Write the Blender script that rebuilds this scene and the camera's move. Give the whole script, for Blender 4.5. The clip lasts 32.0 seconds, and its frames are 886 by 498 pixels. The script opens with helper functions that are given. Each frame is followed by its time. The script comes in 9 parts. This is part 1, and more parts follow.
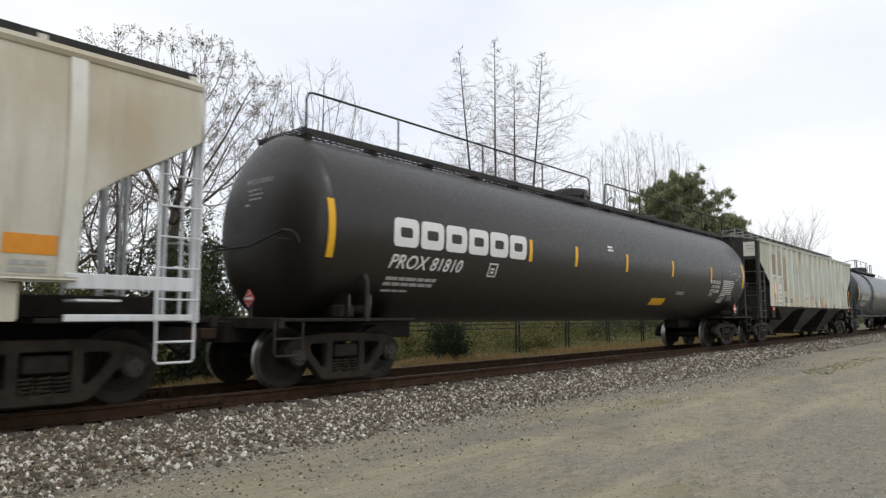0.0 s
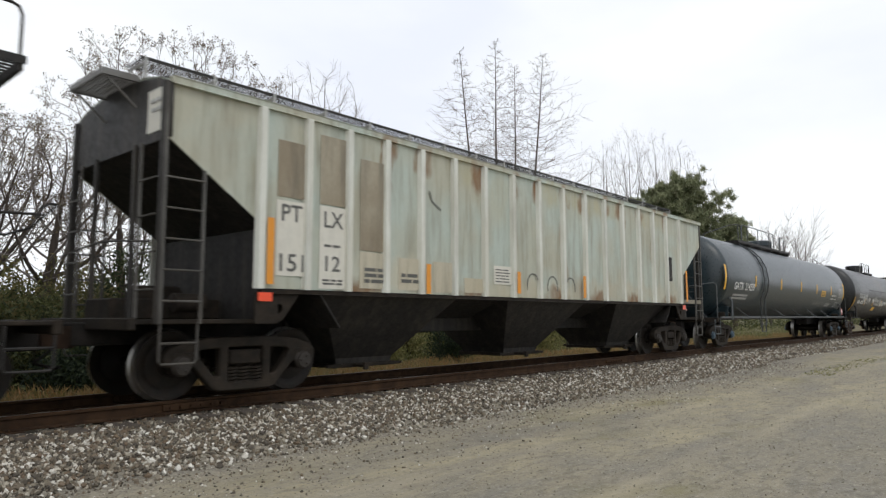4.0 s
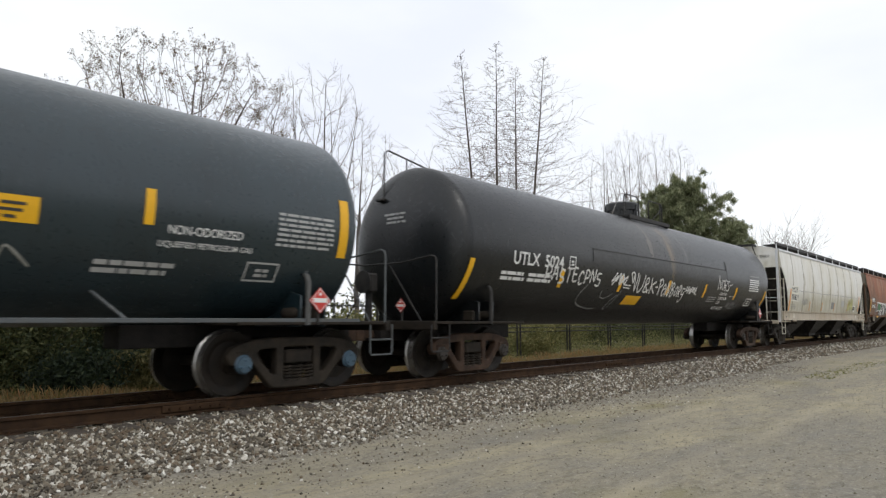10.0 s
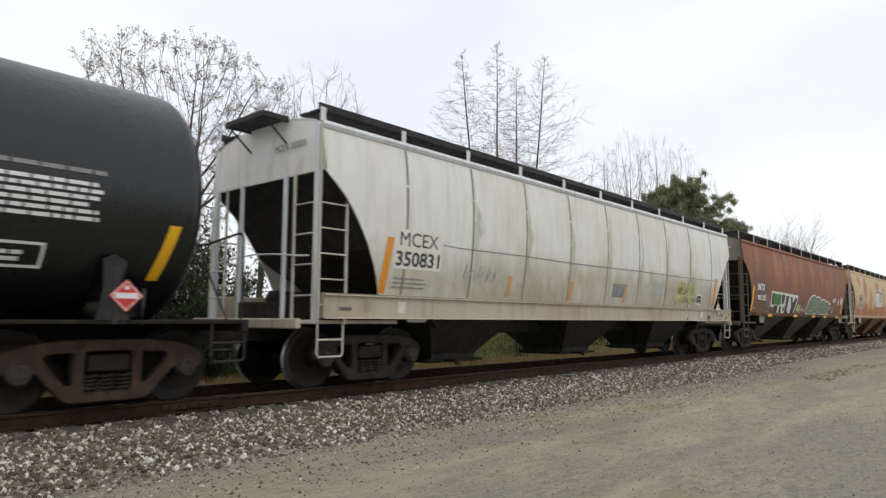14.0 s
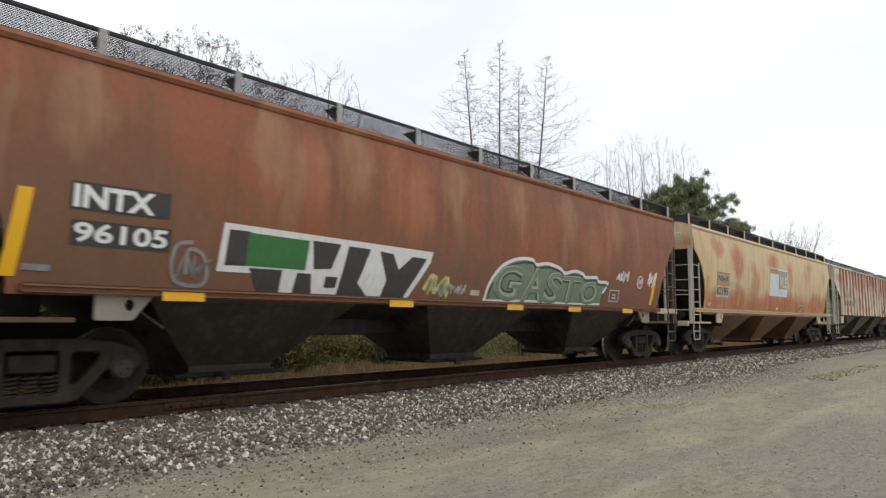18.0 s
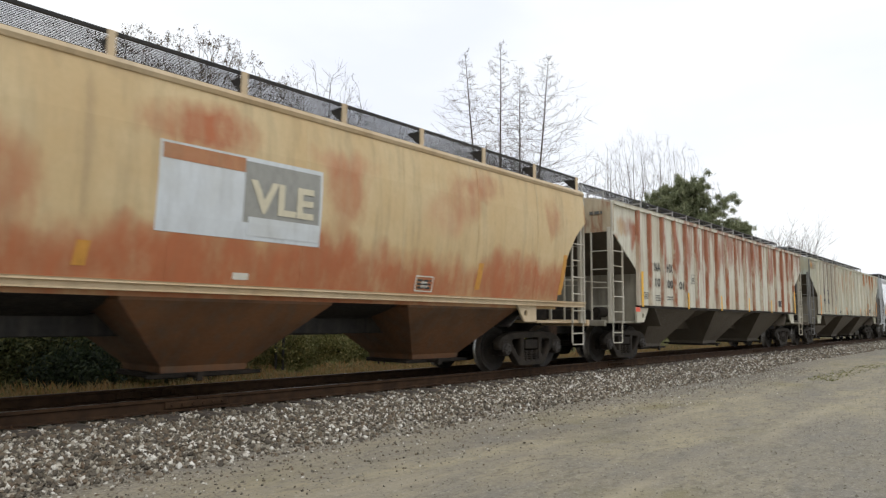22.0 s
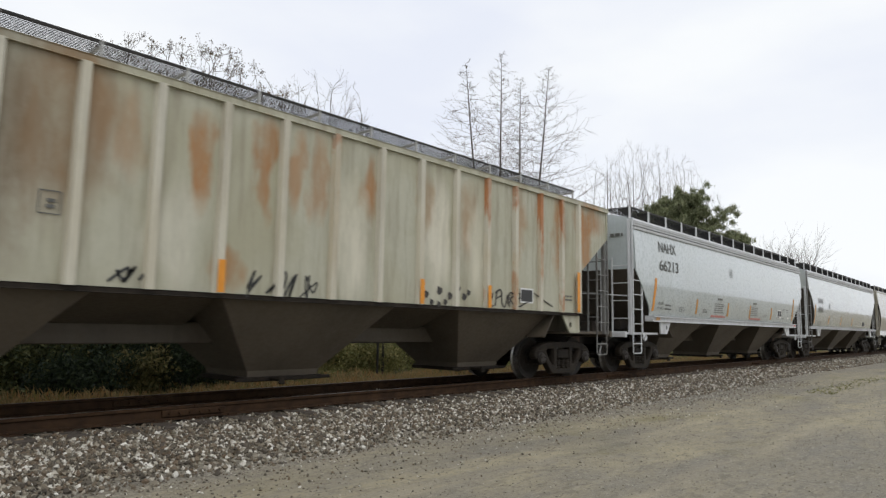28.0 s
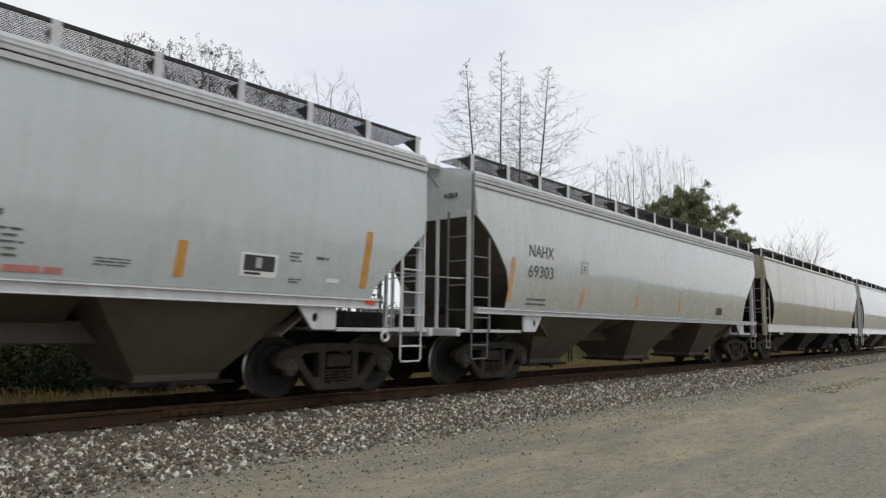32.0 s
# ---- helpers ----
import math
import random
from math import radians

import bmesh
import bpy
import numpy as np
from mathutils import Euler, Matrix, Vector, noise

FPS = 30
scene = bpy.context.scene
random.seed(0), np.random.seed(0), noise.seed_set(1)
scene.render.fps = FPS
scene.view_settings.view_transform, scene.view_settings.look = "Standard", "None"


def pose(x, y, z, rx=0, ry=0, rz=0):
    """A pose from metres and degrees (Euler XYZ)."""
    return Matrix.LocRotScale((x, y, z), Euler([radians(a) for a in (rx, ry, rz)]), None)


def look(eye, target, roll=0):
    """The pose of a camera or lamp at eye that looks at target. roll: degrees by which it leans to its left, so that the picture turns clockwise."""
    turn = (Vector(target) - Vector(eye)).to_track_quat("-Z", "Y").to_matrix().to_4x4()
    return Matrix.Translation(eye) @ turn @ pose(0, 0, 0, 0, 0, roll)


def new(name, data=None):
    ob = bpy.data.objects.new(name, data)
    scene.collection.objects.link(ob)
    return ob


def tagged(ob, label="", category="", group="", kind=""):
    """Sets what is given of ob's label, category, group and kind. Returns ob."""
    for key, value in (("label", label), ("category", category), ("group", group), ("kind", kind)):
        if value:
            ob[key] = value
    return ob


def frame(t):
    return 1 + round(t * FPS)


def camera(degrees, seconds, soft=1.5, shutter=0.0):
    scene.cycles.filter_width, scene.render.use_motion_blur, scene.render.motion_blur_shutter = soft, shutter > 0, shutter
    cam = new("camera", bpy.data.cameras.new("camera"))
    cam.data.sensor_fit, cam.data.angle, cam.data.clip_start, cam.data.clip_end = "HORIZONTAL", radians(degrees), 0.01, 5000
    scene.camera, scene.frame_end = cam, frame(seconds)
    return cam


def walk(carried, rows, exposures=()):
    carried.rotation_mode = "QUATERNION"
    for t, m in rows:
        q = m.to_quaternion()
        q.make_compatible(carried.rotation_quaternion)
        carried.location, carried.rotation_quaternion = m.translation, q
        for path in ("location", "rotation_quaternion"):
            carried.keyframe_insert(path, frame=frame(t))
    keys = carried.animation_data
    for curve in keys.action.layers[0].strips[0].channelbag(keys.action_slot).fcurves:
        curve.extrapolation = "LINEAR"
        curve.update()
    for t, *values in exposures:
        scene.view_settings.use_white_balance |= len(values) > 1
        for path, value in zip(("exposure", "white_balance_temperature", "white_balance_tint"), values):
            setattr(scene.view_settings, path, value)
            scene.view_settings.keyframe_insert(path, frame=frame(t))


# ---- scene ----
# The track runs along x at y = TRACK_Y, rail tops at z = 0; the train rolls towards -x.
TRACK_Y = 9.337
EYE = (0.0, 0.0, 1.075)
cam = camera(67.34, 32.0, soft=1.3, shutter=0.25)
# seconds, pitch, roll, yaw of the hand-held camera, which only turns
TURNS = [
    (0, 5.78, 0.06, -48.60), (0.5, 5.83, -0.05, -48.62), (1, 5.87, 0.05, -48.63), (1.5, 5.90, 0.03, -48.65),
    (2, 5.89, 0.13, -48.63), (2.5, 5.87, 0.18, -48.58), (3, 5.87, 0.16, -48.56), (3.5, 5.89, 0.08, -48.52),
    (4, 5.89, 0.11, -48.51), (4.5, 5.88, 0.15, -48.51), (6.5, 5.88, 0.14, -48.40), (7, 5.91, 0.04, -48.39),
    (7.5, 5.96, -0.05, -48.38), (8, 6.01, -0.17, -48.42), (8.5, 6.05, -0.13, -48.45), (9, 6.07, -0.08, -48.45),
    (9.5, 6.09, -0.04, -48.47), (10, 6.09, -0.06, -48.51), (10.5, 6.08, -0.10, -48.53), (11, 6.03, -0.07, -48.49),
    (11.5, 6.00, -0.26, -48.51), (12, 5.99, -0.37, -48.53), (12.5, 6.02, -0.39, -48.58), (13, 6.06, -0.41, -48.58),
    (13.5, 6.07, -0.33, -48.55), (14, 6.06, -0.33, -48.53), (14.5, 6.06, -0.26, -48.51), (16.5, 6.01, -0.43, -48.42),
    (17, 6.02, -0.39, -48.39), (17.5, 6.02, -0.53, -48.39), (18, 6.01, -0.47, -48.35), (18.5, 6.00, -0.53, -48.31),
    (19, 6.01, -0.56, -48.28), (19.5, 6.00, -0.54, -48.25), (20, 6.02, -0.67, -48.26), (20.5, 6.04, -0.67, -48.24),
    (21, 6.03, -0.58, -48.25), (21.5, 5.99, -0.57, -48.27), (22, 5.97, -0.56, -48.30), (22.5, 5.99, -0.50, -48.30),
    (23, 6.02, -0.45, -48.27), (23.5, 6.08, -0.53, -48.29), (24, 6.20, -0.59, -48.29), (24.5, 6.32, -0.91, -48.33),
    (26.5, 6.92, -0.95, -48.49), (27, 6.89, -0.97, -48.48), (27.5, 6.84, -0.98, -48.46), (28, 6.81, -1.00, -48.40),
    (28.5, 6.80, -0.95, -48.37), (29, 6.77, -0.88, -48.36), (29.5, 6.78, -0.98, -48.36), (30, 6.81, -0.97, -48.37),
    (30.5, 6.81, -0.82, -48.36), (31, 6.79, -0.95, -48.36), (31.5, 6.78, -0.94, -48.38), (32, 6.78, -0.91, -48.37)]
walk(cam, [(t, pose(*EYE, 90 + p, r, y)) for t, p, r, y in TURNS],
     [(0, 0.05), (1, 0.12), (3.5, 0.08), (8, 0.14), (11, 0.07), (14.5, 0.03), (16.3, -0.14), (17.1, -0.14), (18, 0.14), (19, 0.16), (20.5, 0.17), (22, 0.14), (23, 0.06), (24.5, 0.02), (26.5, 0.03), (28, -0.02), (29, -0.10), (32, -0.13)])

# metres that the train has rolled at each second
ROLLED = [0.0, 5.98, 11.88, 17.77, 23.72, 29.70, 35.61, 41.51, 47.52, 53.44, 59.37, 65.34, 71.32, 77.31, 83.29, 89.33, 95.37,
          101.43, 107.45, 113.46, 119.56, 125.73, 131.88, 138.03, 144.23, 150.39, 156.57, 162.75, 168.92, 175.05, 181.17, 187.28,
          193.29]
# how far each car has run in or out on its couplers, from the first to the last
NUDGE = [0.0, 0.0, -0.08, 0.07, -0.09, -0.17, -0.82, -0.82, -0.92, -0.86, -0.98, -0.66, -0.6, -0.6]

# ---- light: an overcast noon ----
SUN_UP, SUN_TURN = 52, 200
world = bpy.data.worlds.new("overcast_sky")
scene.world = world
world.use_nodes = True
wn, wl = world.node_tree.nodes, world.node_tree.links
wn.clear()
w_out, w_bg = wn.new("ShaderNodeOutputWorld"), wn.new("ShaderNodeBackground")
w_sky, w_mix, w_cloud = wn.new("ShaderNodeTexSky"), wn.new("ShaderNodeMix"), wn.new("ShaderNodeTexNoise")
w_ramp, w_co, w_add, w_map = wn.new("ShaderNodeValToRGB"), wn.new("ShaderNodeTexCoord"), wn.new("ShaderNodeVectorMath"), wn.new("ShaderNodeMapping")
w_sky.sky_type, w_sky.sun_disc = "NISHITA", False
w_sky.sun_elevation, w_sky.sun_rotation = radians(SUN_UP), radians(SUN_TURN)
w_add.operation = "SCALE"
w_add.inputs["Scale"].default_value = 0.10
w_map.inputs["Scale"].default_value = (1.0, 1.0, 2.6)
w_cloud.inputs["Scale"].default_value, w_cloud.inputs["Detail"].default_value = 2.2, 5.0
w_ramp.color_ramp.elements[0].position, w_ramp.color_ramp.elements[0].color = 0.3, (0.825, 0.86, 0.955, 1)
w_ramp.color_ramp.elements[1].position, w_ramp.color_ramp.elements[1].color = 0.62, (0.965, 0.985, 1.0, 1)
w_mix.data_type = "RGBA"
w_mix.inputs[0].default_value = 0.93
wl.new(w_co.outputs["Generated"], w_map.inputs["Vector"])
wl.new(w_map.outputs["Vector"], w_cloud.inputs["Vector"])
wl.new(w_cloud.outputs["Fac"], w_ramp.inputs["Fac"])
wl.new(w_sky.outputs["Color"], w_add.inputs[0])
wl.new(w_add.outputs["Vector"], w_mix.inputs[6])
wl.new(w_ramp.outputs["Color"], w_mix.inputs[7])
wl.new(w_mix.outputs[2], w_bg.inputs["Color"])
w_bg.inputs["Strength"].default_value = 1.06
wl.new(w_bg.outputs["Background"], w_out.inputs["Surface"])
sun_data = bpy.data.lights.new("sun", "SUN")
sun_data.energy, sun_data.angle, sun_data.color = 0.6, radians(25), (1.0, 0.97, 0.92)
sun = new("sun", sun_data)
sun.matrix_basis = look((-20, -30, 45), (0, 0, 0))
# ---- materials ----
class Nodes:
    """A short way to write a node material."""
    def __init__(self, name, rough=0.6, metal=0.0):
        self.mat = bpy.data.materials.new(name)
        self.mat.use_nodes = True
        self.n, self.l = self.mat.node_tree.nodes, self.mat.node_tree.links
        self.bsdf = self.n["Principled BSDF"]
        self.bsdf.inputs["Roughness"].default_value, self.bsdf.inputs["Metallic"].default_value = rough, metal
        self.co = self.n.new("ShaderNodeTexCoord").outputs["Object"]

    def put(self, value, socket):
        if isinstance(value, (int, float)):
            socket.default_value = value
        elif isinstance(value, (tuple, list)):
            socket.default_value = (*value, 1.0) if len(value) == 3 and len(socket.default_value) == 4 else value
        else:
            self.l.new(value, socket)

    def vec(self, scale=(1, 1, 1), shift=None):
        m = self.n.new("ShaderNodeMapping")
        m.inputs["Scale"].default_value = scale
        if shift is not None:
            self.l.new(shift, m.inputs["Location"])
        self.l.new(self.co, m.inputs["Vector"])
        return m.outputs["Vector"]

    def per_object(self, amount=40.0):
        o, m = self.n.new("ShaderNodeObjectInfo"), self.n.new("ShaderNodeMath")
        m.operation = "MULTIPLY"
        m.inputs[1].default_value = amount
        self.l.new(o.outputs["Random"], m.inputs[0])
        return m.outputs[0]

    def random(self):
        return self.n.new("ShaderNodeObjectInfo").outputs["Random"]

    def island(self):
        return self.n.new("ShaderNodeNewGeometry").outputs["Random Per Island"]

    def noise(self, scale, detail=4.0, stretch=(1, 1, 1), shift=None, rough=0.55, warp=0.0):
        t = self.n.new("ShaderNodeTexNoise")
        t.inputs["Scale"].default_value, t.inputs["Detail"].default_value = scale, detail
        t.inputs["Roughness"].default_value, t.inputs["Distortion"].default_value = rough, warp
        self.l.new(self.vec(stretch, shift), t.inputs["Vector"])
        return t.outputs["Fac"]

    def voronoi(self, scale, stretch=(1, 1, 1), out="Color"):
        t = self.n.new("ShaderNodeTexVoronoi")
        t.inputs["Scale"].default_value = scale
        self.l.new(self.vec(stretch), t.inputs["Vector"])
        return t.outputs[out]

    def ramp(self, fac, *stops):
        r = self.n.new("ShaderNodeValToRGB")
        e = r.color_ramp.elements
        while len(e) < len(stops):
            e.new(0.5)
        for s, (p, c) in zip(e, stops):
            s.position = p
            s.color = (c, c, c, 1) if isinstance(c, (int, float)) else (*c, 1)
        self.l.new(fac, r.inputs["Fac"])
        return r.outputs["Color"]

    def mix(self, fac, a, b, how="MIX"):
        m = self.n.new("ShaderNodeMix")
        m.data_type, m.blend_type = "RGBA", how
        self.put(fac, m.inputs[0])
        self.put(a, m.inputs[6])
        self.put(b, m.inputs[7])
        return m.outputs[2]

    def math(self, how, a, b=0.0):
        m = self.n.new("ShaderNodeMath")
        m.operation, m.use_clamp = how, how != "SUBTRACT"
        self.put(a, m.inputs[0])
        self.put(b, m.inputs[1])
        return m.outputs[0]

    def done(self, colour, rough=None, bump=None, strength=0.3, distance=0.01):
        self.put(colour, self.bsdf.inputs["Base Color"])
        if rough is not None:
            self.put(rough, self.bsdf.inputs["Roughness"])
        if bump is not None:
            b = self.n.new("ShaderNodeBump")
            b.inputs["Strength"].default_value, b.inputs["Distance"].default_value = strength, distance
            self.l.new(bump, b.inputs["Height"])
            self.l.new(b.outputs["Normal"], self.bsdf.inputs["Normal"])
        return self.mat


def shade(c, k):
    return tuple(min(1.0, v * k) for v in c)


def weathered_paint(name, base, patch=None, rust=0.2, rust_colour=(0.20, 0.075, 0.03), grime=0.4, rough=0.55, patch_at=0.55,
                    streak=6.0, grime_colour=(0.10, 0.085, 0.065), rust_reach=1.0, spots=(), spot_colour=(0.36, 0.13, 0.06), relief=0.05, fine_wear=0.2, bleed=None, gloss=0.5, coat=0.0):
    """Old car paint: faded patches, grime that ran down in streaks, rust that bleeds from above."""
    m = Nodes(name, rough)
    m.bsdf.inputs["Specular IOR Level"].default_value = gloss
    sh = m.per_object()
    large = m.noise(0.7, 3, (1, 1, 0.8), sh, warp=0.4)
    colour = m.mix(m.ramp(large, (patch_at - 0.12, 0.0), (patch_at + 0.1, 1.0)), base, patch or shade(base, 0.82))
    fine = m.noise(26, 5, (1, 1, 0.5), sh)
    colour = m.mix(m.math("MULTIPLY", m.ramp(fine, (0.35, 0.0), (0.7, 1.0)), fine_wear), colour, shade(base, 0.72))
    run = m.noise(streak, 6, (1, 1, 0.10), sh, 0.6)
    colour = m.mix(m.math("MULTIPLY", m.ramp(run, (0.47, 0.0), (0.68, 1.0)), grime), colour, grime_colour)
    if rust:
        spot = m.noise(1.5, 7, (1, 1, 0.55), sh, 0.68, 0.6)
        run2 = m.noise(4.0, 5, (1, 1, 0.16), sh, 0.6)
        both = m.math("MULTIPLY", m.math("ADD", spot, m.math("MULTIPLY", run2, 0.75)), 0.6)
        edge = 0.66 - 0.24 * rust
        mask = m.ramp(both, (edge, 0.0), (edge + 0.09, 1.0))
        tone = m.mix(m.noise(9, 5, (1, 1, 0.4), sh), shade(rust_colour, 0.55), shade(rust_colour, 1.5))
        colour = m.mix(m.math("MULTIPLY", mask, rust_reach), colour, tone)
    if bleed:
        # rust that weeps down in many narrow runs from the roof edge: amount, then heights and lengths between which it sets in
        amount, z0, z1, xa, xb = bleed
        xyz = m.n.new("ShaderNodeSeparateXYZ")
        m.l.new(m.co, xyz.inputs[0])
        high, along = m.n.new("ShaderNodeMapRange"), m.n.new("ShaderNodeMapRange")
        high.inputs["From Min"].default_value, high.inputs["From Max"].default_value = z0, z1
        along.inputs["From Min"].default_value, along.inputs["From Max"].default_value = xa, xb
        m.l.new(xyz.outputs["Z"], high.inputs["Value"])
        m.l.new(xyz.outputs["X"], along.inputs["Value"])
        weep = m.noise(3.2, 5, (1, 1, 0.10), sh, 0.62)
        level = m.math("ADD", m.math("MULTIPLY", weep, 0.8), m.math("MULTIPLY", high.outputs["Result"], 0.16))
        level = m.math("ADD", level, m.math("MULTIPLY", m.math("SUBTRACT", m.noise(8, 7, (1, 1, 0.45), sh, 0.7), 0.5), 0.22))
        weep = m.ramp(m.math("MULTIPLY", level, along.outputs["Result"]), (0.505, 0.0), (0.575, 1.0))
        colour = m.mix(m.math("MULTIPLY", weep, amount), colour, m.mix(m.noise(7, 5, (1, 1, 0.3), sh), shade(rust_colour, 0.6), shade(rust_colour, 1.5)))
    if spots:
        wob, sc, ad = m.n.new("ShaderNodeTexNoise"), m.n.new("ShaderNodeVectorMath"), m.n.new("ShaderNodeVectorMath")
        wob.inputs["Scale"].default_value, wob.inputs["Detail"].default_value = 3.0, 6.0
        m.l.new(m.vec((1, 1, 0.45)), wob.inputs["Vector"])
        sc.operation, ad.operation = "MULTIPLY_ADD", "ADD"
        m.l.new(wob.outputs["Color"], sc.inputs[0])
        sc.inputs[1].default_value, sc.inputs[2].default_value = (0.7, 0, 0.7), (-0.35, 0, -0.35)
        m.l.new(m.co, ad.inputs[0])
        m.l.new(sc.outputs["Vector"], ad.inputs[1])
        run3 = m.noise(5.0, 6, (1, 1, 0.14), None, 0.65)
        ragged = m.math("MULTIPLY", m.ramp(run3, (0.30, 0.6), (0.58, 1.0)), m.ramp(m.noise(3.6, 6, (1, 1, 0.4), None, 0.68), (0.34, 0.58), (0.52, 1.0)))
    for cx, cz, rx, rz, k, *own in spots:
        # a soft-edged stain or painted-on tone round one place on the side, ragged with noise
        g, mp = m.n.new("ShaderNodeTexGradient"), m.n.new("ShaderNodeMapping")
        g.gradient_type, mp.vector_type = "SPHERICAL", "TEXTURE"
        mp.inputs["Location"].default_value, mp.inputs["Scale"].default_value = (cx, 0, cz), (rx, 90.0, rz)
        m.l.new(ad.outputs["Vector"], mp.inputs["Vector"])
        m.l.new(mp.outputs["Vector"], g.inputs["Vector"])
        soft = m.math("MULTIPLY", m.ramp(g.outputs["Fac"], (0.05, 0.0), (0.55, 1.0)), ragged)
        colour = m.mix(m.math("MULTIPLY", soft, k), colour, m.mix(run3, shade(own[0] if own else spot_colour, 0.75), shade(own[0] if own else spot_colour, 1.35)))
    m.bsdf.inputs["Coat Weight"].default_value, m.bsdf.inputs["Coat Roughness"].default_value = coat, 0.06 if coat == 1.0 else 0.22
    return m.done(colour, m.ramp(fine, (0.3, rough - 0.08), (0.7, min(1, rough + 0.2))), fine, relief, 0.004)


def plain_paint(name, base, rough=0.5, wear=0.25):
    m = Nodes(name, rough)
    f = m.noise(14, 5, (1, 1, 0.5), m.per_object())
    return m.done(m.mix(m.math("MULTIPLY", m.ramp(f, (0.42, 0.0), (0.7, 1.0)), wear), base, shade(base, 0.55)), None, f, 0.1, 0.003)


def dirty_steel(name, base, dust, rough=0.75, metal=0.0):
    m = Nodes(name, rough, metal)
    m.bsdf.inputs["Specular IOR Level"].default_value = 0.5 if metal else 0.25
    sh = m.per_object()
    a, b = m.noise(5, 6, (1, 1, 1), sh, 0.65), m.noise(40, 4, (1, 1, 1), sh)
    c = m.mix(m.ramp(a, (0.38, 0.0), (0.66, 1.0)), base, dust)
    c = m.mix(m.math("MULTIPLY", b, 0.4), c, shade(base, 0.5))
    return m.done(c, m.ramp(b, (0.3, rough - 0.12), (0.7, min(1, rough + 0.15))), b, 0.25, 0.004)


M = {}
M["steel"] = dirty_steel("grimy_steel", (0.013, 0.0105, 0.008), (0.034, 0.025, 0.017))
M["frame"] = dirty_steel("truck_casting", (0.018, 0.0145, 0.011), (0.042, 0.032, 0.022))
M["frame_red"] = dirty_steel("rusty_truck_casting", (0.034, 0.021, 0.014), (0.085, 0.050, 0.032))
M["black"] = dirty_steel("black_underframe", (0.010, 0.009, 0.008), (0.024, 0.020, 0.017))
M["wheel"] = dirty_steel("wheel_steel", (0.011, 0.0088, 0.0068), (0.024, 0.0175, 0.012), 0.6)
M["tread"] = dirty_steel("polished_tread", (0.45, 0.44, 0.42), (0.30, 0.28, 0.26), 0.32, 0.9)
M["rail"] = dirty_steel("rusty_rail", (0.030, 0.0155, 0.0075), (0.070, 0.037, 0.017), 0.9)
M["rail_top"] = dirty_steel("worn_rail_top", (0.13, 0.10, 0.085), (0.09, 0.065, 0.05), 0.5, 0.5)
M["cap_blue"] = plain_paint("blue_bearing_cap", (0.055, 0.10, 0.14), 0.5, 0.6)
M["cap"] = plain_paint("bearing_cap", (0.026, 0.020, 0.015), 0.6, 0.5)
M["yellow"] = plain_paint("reflective_yellow", (0.80, 0.43, 0.008), 0.45, 0.18)
M["orange"] = plain_paint("orange_marking", (0.74, 0.29, 0.025), 0.5, 0.22)
M["ghost_orange"] = plain_paint("faded_orange_marking", (0.58, 0.32, 0.13), 0.6, 0.4)
M["white"] = plain_paint("white_lettering", (0.75, 0.75, 0.73), 0.5, 0.15)
M["dim_white"] = plain_paint("dull_white_lettering", (0.42, 0.42, 0.41), 0.6, 0.3)
M["ink"] = plain_paint("black_lettering", (0.035, 0.035, 0.035), 0.6, 0.2)
M["grey_ink"] = plain_paint("worn_black_lettering", (0.11, 0.11, 0.10), 0.6, 0.5)
M["red"] = plain_paint("red_placard", (0.55, 0.04, 0.03), 0.4, 0.15)
M["red_lamp"] = plain_paint("red_reflector", (0.85, 0.09, 0.03), 0.3, 0.05)
M["sign_white"] = plain_paint("cream_stencil_panel", (0.66, 0.64, 0.56), 0.6, 0.2)
M["silver"] = dirty_steel("galvanised_steel", (0.42, 0.42, 0.41), (0.30, 0.29, 0.27), 0.55, 0.3)
M["walk_mesh"] = dirty_steel("walkway_mesh", (0.02, 0.02, 0.02), (0.04, 0.038, 0.036), 0.7)
M["dark_rail"] = dirty_steel("dark_handrail", (0.022, 0.022, 0.022), (0.05, 0.045, 0.04), 0.6)
